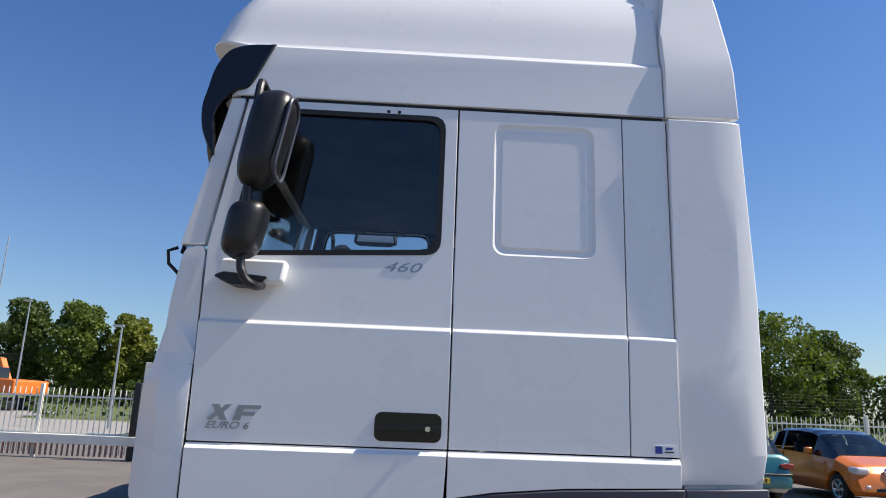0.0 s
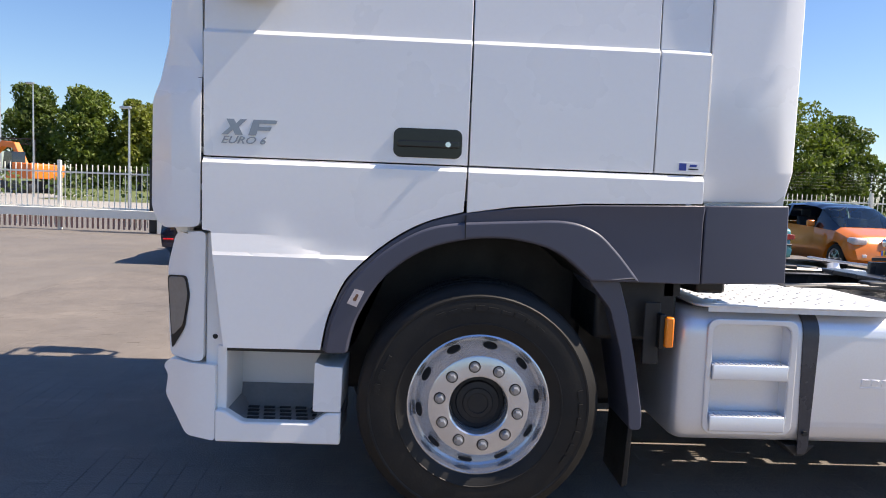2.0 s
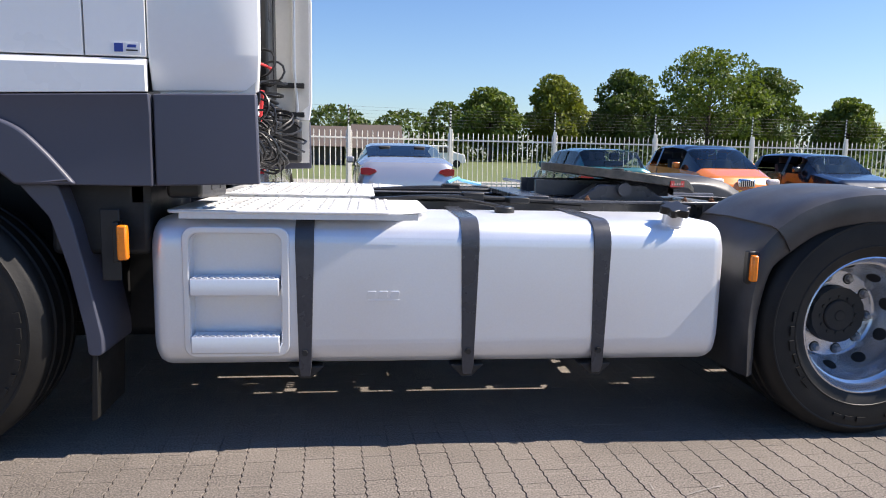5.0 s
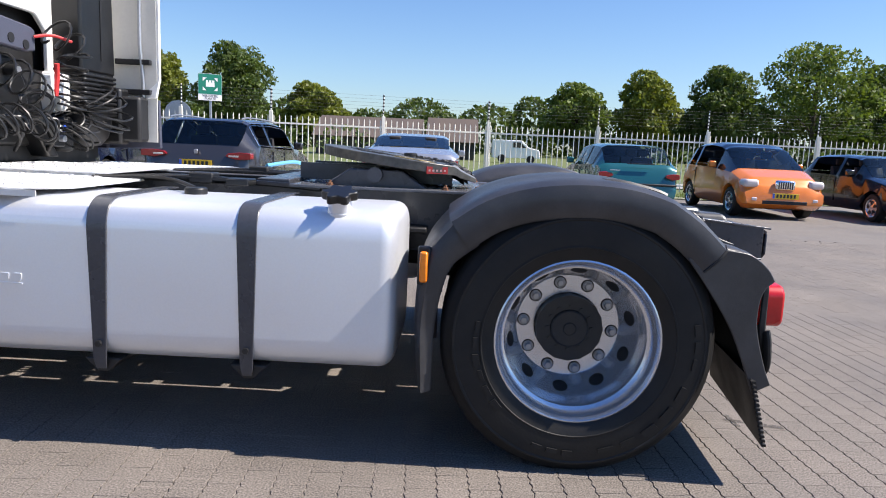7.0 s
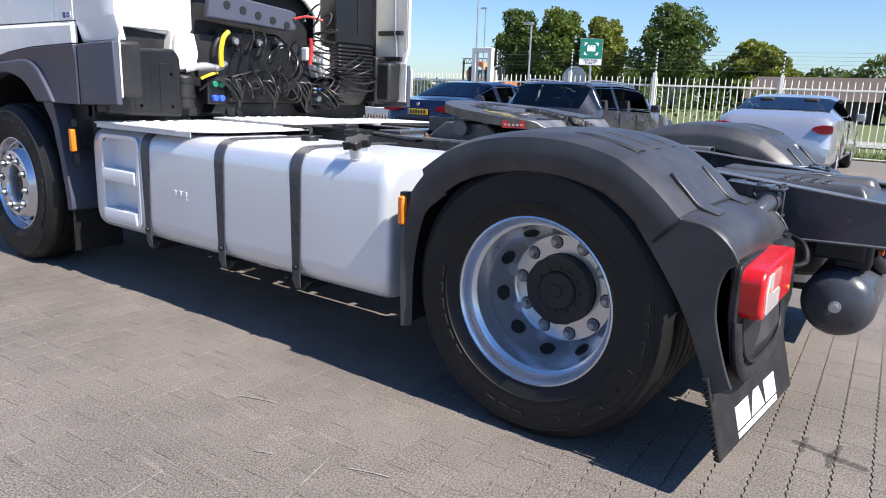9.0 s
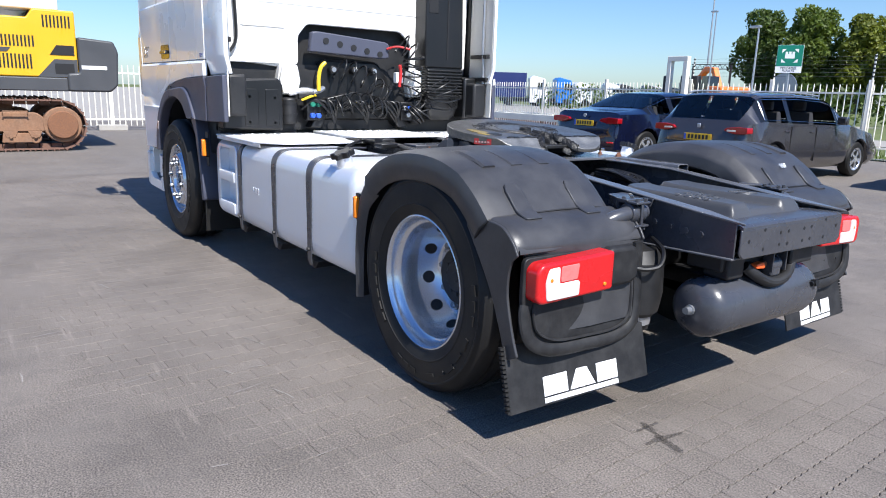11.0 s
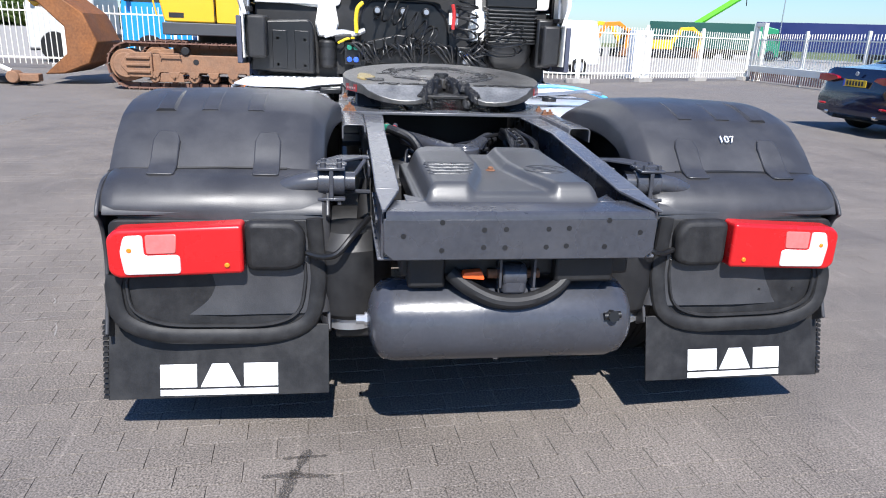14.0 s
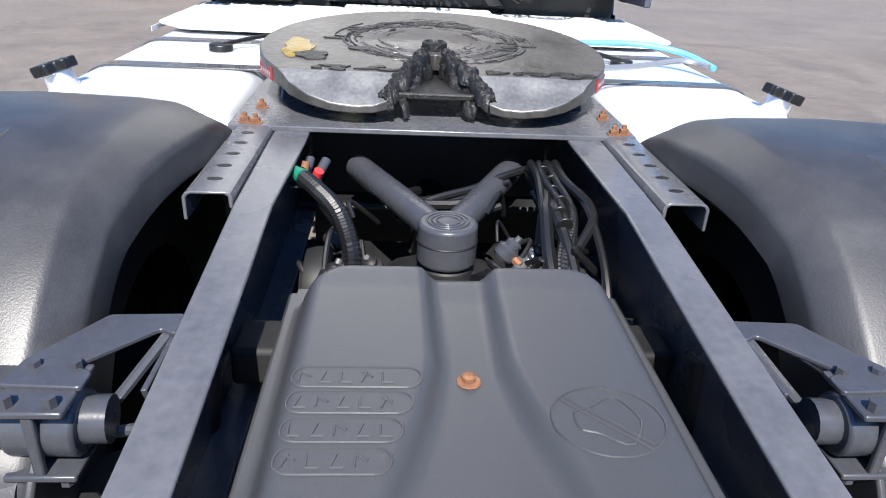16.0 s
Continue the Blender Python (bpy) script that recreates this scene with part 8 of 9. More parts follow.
def wood(name, pts, label, seed, leaf=0.5):
    """A far belt of trees, too many to count."""
    rg = np.random.RandomState(seed)
    V, n = [], 0
    for (x, y, h, w) in pts:
        m = int(160 * w * h / 10)
        a, u = rg.uniform(0, 2 * math.pi, m), rg.uniform(0, 1, m)
        rad = w * 0.5 * np.sqrt(np.clip(1 - (2 * u - 0.9) ** 2 / 1.25, 0, 1)) * rg.uniform(0.6, 1.05, m)
        P = np.stack([x + rad * np.cos(a), y + rad * np.sin(a), 0.1 + h * u * (1 + 0.05 * np.sin(9 * a))], 1)
        e1 = rg.normal(size=(m, 3)); e1 /= np.linalg.norm(e1, axis=1)[:, None]
        e2 = np.cross(e1, rg.normal(size=(m, 3))); e2 /= np.linalg.norm(e2, axis=1)[:, None]
        s = leaf * rg.uniform(0.5, 1.2, m)[:, None]
        V.append(np.stack([P - e1 * s, P + e2 * s * 0.6, P + e1 * s, P - e2 * s * 0.6], 1).reshape(-1, 3))
    V = np.concatenate(V)
    me = bpy.data.meshes.new(name)
    me.from_pydata(V.tolist(), [], np.arange(len(V)).reshape(-1, 4).tolist())
    return tagged(finish(name, me, LEAF_B, None, "", smooth=0), label, "trees", kind="stuff")


rg = random.Random(77)
wood("far_trees", [(x + rg.uniform(-2, 2), 122 + rg.uniform(-6, 6), rg.uniform(6.5, 9.8), rg.uniform(8, 14)) for x in range(-62, 150, 7)], "distant belt of mixed trees", 5)
wood("far_trees", [(-190 + rg.uniform(-6, 6), y, rg.uniform(4, 7), rg.uniform(12, 18)) for y in range(-140, -10, 10)], "distant belt of mixed trees", 6, 0.8)
wood("hedge", [(x + rg.uniform(-1, 1), 47 + rg.uniform(-1, 1), rg.uniform(1.6, 2.6), rg.uniform(3, 5)) for x in range(-45, -4, 3)] + [(x, 47.5, rg.uniform(1.3, 2.2), 4) for x in range(19, 60, 3)], "dense bushes under the trees", 7, 0.22)

# barn with a brown roof
ROOF = material("brown_roof", (0.088, 0.066, 0.054), 0.8, vary=0.2, scale=1)
BRICK = material("barn_wall", (0.055, 0.046, 0.040), 0.85, vary=0.2, scale=1)
for x0, x1, z0, z1 in ((-9.5, -0.5, 1.7, 3.5), (0.5, 4.6, 1.6, 3.7)):
    b = thing("barn", "low brick barn with a brown pitched roof", "barn")
    part("wall", bx(x0, x1, 58, 66, 0, z0), BRICK, b)
    part("roof", prism([(57.4, z0 - 0.1), (62, z1), (66.6, z0 - 0.1)], "x", x0 - 0.3, x1 + 0.3), ROOF, b)
    for k in range(3):
        part("window", bx(x0 + 1.2 + 2.4 * k * (x1 - x0) / 9, x0 + 2.0 + 2.4 * k * (x1 - x0) / 9, 57.97, 58.02, 0.7, 1.3), INK, b)

v = thing("parked_van", "white van parked beside the far barn", "van")
part("body", prism(rounded([(6.0, 0.35), (6.0, 1.85), (8.4, 1.85), (9.0, 1.30), (9.9, 1.10), (10.0, 0.40)], 0.10), "y", 54.2, 56.0), material("far_van_white", (0.78, 0.78, 0.77), 0.35, vary=0.03), v, bevel=0.05)
part("side_window", prism(rounded([(7.7, 1.25), (7.7, 1.70), (8.35, 1.70), (8.8, 1.25)], 0.05), "y", 54.19, 54.21), CARGLASS, v)
for x in (6.8, 9.2):
    part("wheel", cyl((x, 54.15, 0.33), (x, 54.35, 0.33), 0.33, n=20), RUBBER, v, bevel=0.02)

# lamp posts and poles
for x, y, h in ((-15.2, 32, 5.1), (-28.2, 47, 8.1), (-62, 44, 6.2)):
    l = thing("street_lamp", "slim grey street lamp beyond the fence", "street lamp")
    part("pole", cyl((x, y, 0), (x, y, h), 0.07, 0.045, 10), STEEL, l)
    part("head", bx(x - 0.45, x + 0.1, y - 0.12, y + 0.12, h - 0.04, h + 0.08), STEEL, l, bevel=0.02)
l = thing("mast", "tall thin mast beyond the road", "pole")
part("pole", cyl((-41.8, 66, 0), (-41.8, 66, 17), 0.12, 0.06, 10), STEEL, l)

# assembly point sign
sg = thing("assembly_sign", "green assembly point sign on a post", "sign")
SX, SY = -2.66, 13.05
part("post", cyl((SX, SY + 0.03, 0), (SX, SY + 0.03, 2.62), 0.03, n=10), STEEL, sg)
fr = Matrix.Translation((SX, SY, 0)) @ Matrix.Rotation(radians(28), 4, "Z")
def on_sign(name, b, mat, lb=""):
    o = part(name, b, mat, sg, lb)
    o.matrix_basis = fr
    return o
SGREEN = material("sign_green", (0.01, 0.20, 0.13), 0.4)
on_sign("board", bx(-0.27, 0.27, -0.02, 0.0, 1.98, 2.60), WHITEPRINT, "white board with a green pictogram field")
on_sign("green_field", bx(-0.265, 0.265, -0.024, -0.019, 2.13, 2.595), SGREEN)
bm = bmesh.new()
for sx, sz in ((-1, 1), (1, 1), (-1, -1), (1, -1)):
    cx, cz = 0.17 * sx, 2.36 + 0.15 * sz
    prism([(cx, cz), (cx - 0.09 * sx, cz), (cx - 0.09 * sx + 0.03 * sx, cz - 0.03 * sz), (cx - 0.03 * sx, cz - 0.09 * sz + 0.03 * sz), (cx, cz - 0.09 * sz)], "y", -0.027, -0.022, bm)
bx(-0.10, 0.10, -0.027, -0.022, 2.30, 2.40, bm)
for q in (-0.07, 0.0, 0.07):
    bx(q - 0.025, q + 0.025, -0.027, -0.022, 2.40, 2.45, bm)
on_sign("pictogram", bm, WHITEPRINT)
for body, z in (("VERZAMEL", 2.085), ("PLAATS", 2.025)):
    o = text("sign_word", body, 0.075, fr @ at(0, -0.0225, z, LEFT), INK, sg, 0.001)
rs = thing("round_sign", "round grey sign seen from behind, beyond the fence", "sign")
part("disc", lathe([(0.0, 0.01), (0.42, 0.01), (0.42, -0.01), (0, -0.01)], -5.3, 17.6, 1.75, 1, 28), STEEL, rs)
part("post", cyl((-5.3, 17.63, 0), (-5.3, 17.63, 2.1), 0.03), STEEL, rs)


# ---- excavator in the yard ----
YEL = material("machine_yellow", (0.72, 0.40, 0.015), 0.4, vary=0.06, scale=2, coat=0.3)
MGREY = material("machine_grey", (0.055, 0.057, 0.062), 0.5, vary=0.08)
MUD = material("muddy_track_steel", (0.225, 0.120, 0.068), 0.85, vary=0.3, scale=4, fine=30, bump=0.6, dust=0.35, dust_colour=(0.30, 0.19, 0.12))
RTRACK = material("rusty_track_shoe", (0.16, 0.085, 0.06), 0.75, vary=0.3, scale=6, bump=0.4)
exc = thing("excavator", "large yellow crawler excavator with muddy tracks, parked in the yard", "excavator")


def oval(n, y0, y1, zc, r):
    """Even points round a track's loop, with their directions."""
    straight, bend = y1 - y0, math.pi * r
    total = 2 * (straight + bend)
    out = []
    for i in range(n):
        d = total * i / n
        if d < straight:
            out.append((y0 + d, zc - r, 0.0))
        elif d < straight + bend:
            a = (d - straight) / r
            out.append((y1 + r * math.sin(a), zc - r * math.cos(a), a))
        elif d < 2 * straight + bend:
            out.append((y1 - (d - straight - bend), zc + r, math.pi))
        else:
            a = (d - 2 * straight - bend) / r
            out.append((y0 - r * math.sin(a), zc + r * math.cos(a), math.pi + a))
    return out


def track(x0, x1, near):
    fr = part("track_frame", prism(rounded([(-4.55, 0.34), (-4.55, 0.72), (-1.55, 0.72), (-1.42, 0.62), (-1.42, 0.36)], 0.05), "x", x0 + 0.06, x1 - 0.06), MUD, exc, "mud-covered track frame", bevel=0.02)
    shoe = None
    for y, z, a in oval(50, -4.85, -1.18, 0.49, 0.43):
        m = Matrix.Translation(((x0 + x1) / 2, y, z)) @ Matrix.Rotation(a, 4, "X")
        if shoe is None:
            bm = bx(-(x1 - x0) / 2, (x1 - x0) / 2, -0.098, 0.098, -0.04, -0.015)
            bx(-(x1 - x0) / 2, (x1 - x0) / 2, -0.085, -0.06, -0.065, -0.04, bm)
            bx(-(x1 - x0) / 2, (x1 - x0) / 2, 0.0, 0.02, -0.06, -0.04, bm)
            bx(-0.08, 0.08, -0.09, 0.09, -0.015, 0.06, bm)
            shoe = part("track_shoe", bm, RTRACK, exc, "rusty track shoe")
            shoe.matrix_basis = m
        else:
            again(shoe, exc, m)
    for y, r in ((-1.12, 0.34), (-4.95, 0.33)):
        w = part("idler" if y < -3 else "sprocket", cyl((x0 + 0.05, y, 0.49), (x1 - 0.05, y, 0.49), r, n=28), MUD, exc, bevel=0.02)
        part("sprocket_cover", cyl((x1 - 0.06, y, 0.49), (x1 + 0.02, y, 0.49), r * 0.78, n=24), RUST if y > -3 else MUD, w, bevel=0.02)
    for i in range(8):
        y = -4.40 + 0.40 * i
        part("track_roller", cyl((x1 - 0.28, y, 0.24), (x1 - 0.02, y, 0.24), 0.105, n=16), MUD, exc, bevel=0.02)
    for y in (-3.75, -2.35):
        part("carrier_roller", cyl((x1 - 0.2, y, 0.80), (x1 - 0.02, y, 0.80), 0.09, n=16), SEAL_SHADE, exc, bevel=0.02)
    for y in (-4.05, -1.9):
        part("step_iron", tube([(x1, y - 0.2, 0.66), (x1 + 0.04, y - 0.2, 0.74), (x1 + 0.04, y + 0.2, 0.74), (x1, y + 0.2, 0.66)], 0.014), MUD, fr)
        part("track_guard", prism(rounded([(y - 0.25, 0.16), (y - 0.22, 0.34), (y + 0.22, 0.34), (y + 0.25, 0.16)], 0.02), "x", x1 - 0.05, x1 - 0.01), MUD, fr, bevel=0.01)
    part("frame_hole", cyl((x1 - 0.07, -3.55, 0.58), (x1 - 0.055, -3.55, 0.58), 0.06, n=14), SEAL_SHADE, fr)
    ig = part("idler_guard", prism(rounded([(-4.98, 0.38), (-5.06, 0.50), (-4.95, 0.68), (-4.80, 0.76), (-4.42, 0.76), (-4.42, 0.25), (-4.86, 0.25)], 0.05), "x", x1 - 0.08, x1 + 0.03), MUD, fr, bevel=0.015)
    for z in (0.34, 0.48, 0.62):
        part("guard_rib", bx(x1 + 0.02, x1 + 0.07, -4.93, -4.46, z, z + 0.055), MUD, ig, bevel=0.012)
    for i in range(8):
        part("roller_bracket", prism([(-4.52 + 0.40 * i, 0.37), (-4.47 + 0.40 * i, 0.25), (-4.33 + 0.40 * i, 0.25), (-4.28 + 0.40 * i, 0.37)], "x", x1 - 0.03, x1 + 0.0), MUD, fr, bevel=0.008)
        part("roller_bolt", cyl((x1, -4.40 + 0.40 * i, 0.27), (x1 + 0.03, -4.40 + 0.40 * i, 0.27), 0.03, n=8), MUD, fr)


track(-9.60, -9.0, True)
track(-12.2, -11.6, False)
part("undercarriage", bx(-11.7, -9.5, -4.1, -1.9, 0.45, 0.95), MUD, exc, bevel=0.05)
part("slew_ring", cyl((-10.6, -3.0, 0.9), (-10.6, -3.0, 1.2), 0.75, n=36), SEAL_SHADE, exc)
part("deck", prism(rounded([(-4.20, 1.12), (-4.20, 1.375), (-0.95, 1.375), (-0.95, 1.12)], 0.03), "x", -12.0, -9.15), MGREY, exc, "dark grey machine deck", bevel=0.02)
body = part("engine_housing", prism(rounded([(-2.42, 1.38), (-2.42, 2.46), (-1.55, 2.46), (-1.45, 2.62), (-0.75, 2.62), (-0.75, 1.38)], 0.03), "x", -12.0, -9.18), YEL, exc, "yellow engine housing with louvres", bevel=0.03)
part("white_top", bx(-11.6, -9.3, -2.4, -1.0, 2.62, 2.85), WHITE, exc, bevel=0.03)
cw = part("counterweight", prism(rounded([(-0.95, 1.12), (-0.95, 1.46), (-0.74, 1.48), (-0.74, 2.15), (-0.10, 2.10), (-0.02, 1.9), (-0.06, 1.25), (-0.2, 1.12)], 0.05), "x", -12.05, -9.12), MGREY, exc, "dark grey counterweight", bevel=0.06)
for y0, z0, n, h in ((-2.30, 1.93, 14, 0.20), (-2.30, 1.53, 13, 0.26), (-1.30, 2.30, 8, 0.22)):
    for i in range(n):
        part("louvre", bx(-9.182, -9.172, y0 + 0.062 * i, y0 + 0.062 * i + 0.03, z0, z0 + h), SEAL_SHADE, body)
part("side_vent", prism([(-1.22, 1.80), (-1.10, 1.98), (-0.80, 1.98), (-0.80, 1.80)], "x", -9.182, -9.168), SEAL_SHADE, body)
part("service_field", prism([(-1.45, 1.385), (-1.15, 1.72), (-0.76, 1.72), (-0.76, 1.385)], "x", -9.182, -9.170), MGREY, body)
part("service_grille", bx(-9.175, -9.164, -1.15, -0.82, 1.45, 1.64), SEAL_SHADE, body)
part("model_stripe", prism([(-2.38, 1.82), (-2.38, 1.90), (-1.85, 1.90), (-1.92, 1.82)], "x", -9.182, -9.172), MGREY, body)
part("model_bars", bx(-9.122, -9.112, -0.70, -0.25, 1.55, 1.62), WHITEPRINT, cw)
cab2 = part("operator_cab", prism(rounded([(-4.15, 1.38), (-4.25, 1.9), (-4.05, 3.05), (-3.15, 3.05), (-3.12, 1.38)], 0.06), "x", -10.3, -9.16), YEL, exc, "yellow operator's cab with dark windows", bevel=0.03)
part("cab_window", prism(rounded([(-4.12, 1.98), (-4.0, 2.95), (-3.25, 2.95), (-3.25, 2.15), (-3.55, 1.98)], 0.04), "x", -9.165, -9.152), CARGLASS, cab2)
part("cab_badge", bx(-9.165, -9.15, -4.05, -3.75, 1.47, 1.57), INK, cab2)
part("door_seam", bx(-9.165, -9.155, -3.14, -3.125, 1.40, 2.4), SEAL_SHADE, cab2)
part("side_panel", prism(rounded([(-3.10, 1.38), (-3.10, 2.02), (-2.95, 2.22), (-2.60, 2.34), (-2.435, 2.36), (-2.435, 1.38)], 0.04), "x", -10.2, -9.17), YEL, exc, "yellow side panel behind the cab", bevel=0.02)
part("air_intake", bx(-11.8, -9.5, -3.05, -2.45, 1.38, 2.75), SEAL_SHADE, exc, bevel=0.03)
part("front_handrail", tube(smooth_path([(-9.2, -4.3, 1.5), (-9.2, -4.38, 2.0), (-9.25, -4.3, 2.3)]), 0.02), YEL, exc)
bm = prism([(-3.6, 2.0), (-4.6, 3.9), (-5.4, 4.9), (-6.4, 5.0), (-6.4, 4.5), (-5.6, 4.4), (-4.9, 3.5), (-4.1, 1.9)], "x", -11.0, -10.5)
part("boom", bm, YEL, exc, "yellow boom", bevel=0.03)
part("dipper_arm", prism([(-6.0, 5.0), (-6.7, 4.9), (-7.4, 1.8), (-7.2, 1.6), (-7.0, 1.7)], "x", -10.95, -10.55), YEL, exc, bevel=0.03)
part("bucket", loft([[(x, y, z) for y, z in ((-7.3, 1.9), (-6.6, 1.95), (-6.0, 1.5), (-5.75, 0.9), (-5.95, 0.45), (-6.5, 0.22), (-6.9, 0.20), (-6.4, 0.65), (-6.4, 1.2), (-6.9, 1.7))] for x in (-11.6, -10.75, -9.9)]), material("bucket_rust", (0.20, 0.075, 0.022), 0.75, vary=0.5, scale=1.5, fine=20, bump=0.5, dust=0.3, dust_colour=(0.30, 0.14, 0.06)), exc, "rusty orange digging bucket", bevel=0.03)
part("bucket_pin", cyl((-11.2, -7.15, 1.8), (-10.3, -7.15, 1.8), 0.09), MUD, exc)
at2 = thing("quick_hitch", "muddy steel attachment lying on the ground beside the excavator", "attachment")
part("frame", bx(-10.4, -9.7, -8.4, -7.2, 0.0, 0.16), SEAL_SHADE, at2, bevel=0.03)
part("link", tube([(-9.5, -8.6, 0.75), (-9.5, -8.0, 0.55), (-9.4, -7.35, 0.28)], 0.05), GALV_FENCE, at2)
part("eye", cyl((-9.55, -7.3, 0.17), (-9.25, -7.3, 0.17), 0.13, n=20), MUD, at2, bevel=0.02)
part("pin_block", bx(-9.55, -9.3, -7.2, -6.8, 0.08, 0.24), MUD, at2, bevel=0.02)


# ---- lorries and machines beyond the fences ----
def lorry(name, label, x, y, turn, colour, kind="cab", L=2.2, h=3.6, trailer=None):
    t = thing(name, label, "lorry", "lorries beyond the fence")
    t.matrix_basis = Matrix.Translation((x, y, 0)) @ Matrix.Rotation(radians(turn), 4, "Z")
    m = material(name + "_paint", colour, 0.35, vary=0.05, coat=0.4)
    b = part("cab", prism(rounded([(0, 0.9), (0, h - 0.3), (0.4, h), (L - 0.35, h - 0.35), (L - 0.02, 1.9), (L, 0.4), (0.1, 0.4)], 0.1), "y", -1.22, 1.22), m, t, bevel=0.06)
    part("windscreen", prism([(L - 0.27, h - 0.65), (L + 0.01, 1.95), (L - 0.02, 1.9), (L - 0.32, h - 0.7)], "y", -1.1, 1.1), CARGLASS, t)
    for s in (-1, 1):
        part("side_window", prism(rounded([(0.9, 2.0), (0.9, h - 0.8), (L - 0.45, h - 0.8), (L - 0.2, 2.0)], 0.06), "y", s * 1.215, s * 1.228), CARGLASS, t)
        part("wheel", cyl((L - 0.85, s * 0.9, 0.5), (L - 0.85, s * 1.23, 0.5), 0.5, n=24), RUBBER, t, bevel=0.03)
        part("mirror", bx(L - 0.35, L - 0.2, s * 1.28, s * 1.5, 2.0, 2.7), INK, t, bevel=0.03)
    part("bumper", bx(L - 0.15, L + 0.03, -1.2, 1.2, 0.35, 0.8), MGREY, t, bevel=0.03)
    part("chassis", bx(-3.5, 0.2, -0.5, 0.5, 0.5, 0.95), INK, t)
    for s in (-1, 1):
        part("wheel", cyl((-2.4, s * 0.8, 0.5), (-2.4, s * 1.22, 0.5), 0.5, n=24), RUBBER, t, bevel=0.03)
    if trailer:
        tl, tc, th = trailer
        tm = material(name + "_curtain", tc, 0.5, vary=0.08, scale=1)
        part("trailer_box", bx(-0.4 - tl, -0.4, -1.25, 1.25, 1.0, th), tm, t, "curtain trailer", bevel=0.03)
        for k in range(3):
            for s in (-1, 1):
                part("trailer_wheel", cyl((0.6 - tl + 1.2 * k, s * 0.85, 0.5), (0.6 - tl + 1.2 * k, s * 1.24, 0.5), 0.5, n=20), RUBBER, t)
    return t


lorry("curtain_lorry", "white lorry cab with a navy curtain trailer", -59, 55.2, 55, (0.7, 0.7, 0.7), trailer=(13, (0.008, 0.018, 0.10), 3.9))
lorry("green_lorry", "lorry with a dark green curtain trailer", -61, 40.8, 65, (0.015, 0.22, 0.10), trailer=(10, (0.010, 0.07, 0.055), 3.5), h=3.4)
lorry("blue_lorry", "bright blue lorry cab in the far lorry park", -60, 60.5, 60, (0.01, 0.14, 0.50))
lorry("white_lorry", "white lorry cab in the far lorry park", -62, 66, 60, (0.72, 0.72, 0.72), h=3.2)
for i, (x, y, c) in enumerate(((-64, 74, (0.7, 0.7, 0.7)), (-66, 79, (0.02, 0.02, 0.025)), (-66, 85, (0.03, 0.035, 0.045)), (-70, 92, (0.5, 0.5, 0.5)), (-72, 99, (0.02, 0.025, 0.03)), (-75, 106, (0.6, 0.6, 0.6)), (-30, 100, (0.03, 0.03, 0.035)))):
    lorry("parked_lorry", "lorry cab in the far lorry park", x, y, 60, c, h=3.3)
lorry("blue_truck", "light blue lorry parked behind the yard fence", -19.25, -5.35, -90, (0.015, 0.26, 0.66), h=3.4)
lorry("pale_truck", "pale lorry parked behind the yard fence", -20.2, -8.6, -92, (0.5, 0.5, 0.48), h=3.4)
v = thing("van", "white delivery van parked behind the yard fence", "van")
part("body", prism(rounded([(5.6, 0.35), (5.6, 1.6), (6.3, 2.05), (9.2, 2.05), (9.4, 1.2), (9.4, 0.4)], 0.12), "x", -21.9, -20.1), paint("van_white", (0.78, 0.78, 0.77), 0.0), v, bevel=0.05)
part("side_window", bx(-20.11, -20.09, 5.9, 6.6, 1.3, 1.8), CARGLASS, v)
for y in (6.4, 8.6):
    w = part("wheel", cyl((-20.35, y, 0.33), (-20.06, y, 0.33), 0.33, n=24), RUBBER, v, bevel=0.02)
    part("hub_cap", cyl((-20.07, y, 0.33), (-20.04, y, 0.33), 0.2, n=20), SILVER, w)
w = thing("utility_cabinet", "white steel utility cabinet beside the yard fence", "cabinet")
part("body", bx(-19.3, -18.7, 10.2, 10.9, 0, 1.75), WHITE, w, bevel=0.02)


def digger(x, y, colour, label, s=1.0, turn=0):
    d = thing("digger", label, "excavator", "machines beyond the fence")
    d.matrix_basis = Matrix.Translation((x, y, 0)) @ Matrix.Rotation(radians(turn), 4, "Z") @ Matrix.Scale(s, 4)
    m = material("digger_paint", colour, 0.45, vary=0.1)
    for k in (-0.9, 0.9):
        part("track", prism(rounded([(-1.6, 0.0), (-1.6, 0.8), (1.6, 0.8), (1.6, 0.0)], 0.35), "x", k - 0.25, k + 0.25), INK, d)
    part("house", prism(rounded([(-1.9, 0.95), (-1.9, 1.9), (0.3, 2.0), (0.8, 1.5), (0.8, 0.95)], 0.1), "x", -1.2, 1.2), m, d, bevel=0.05)
    part("cab", prism(rounded([(0.0, 1.5), (0.05, 2.7), (0.9, 2.7), (1.15, 1.2)], 0.08), "x", -1.2, -0.3), CARGLASS, d, bevel=0.03)
    part("boom", prism([(0.5, 1.4), (1.9, 3.4), (3.3, 3.5), (4.6, 2.6), (4.5, 2.4), (3.2, 3.1), (2.1, 3.0), (0.9, 1.3)], "x", 0.1, 0.5), m, d, bevel=0.03)
    part("arm", prism([(4.4, 2.9), (4.75, 2.7), (4.3, 0.7), (4.0, 0.7)], "x", 0.15, 0.45), m, d, bevel=0.03)
    part("bucket", prism(rounded([(3.6, 0.1), (3.9, 0.9), (4.5, 0.8), (4.4, 0.1)], 0.1), "x", -0.2, 0.8), RUST, d, bevel=0.03)


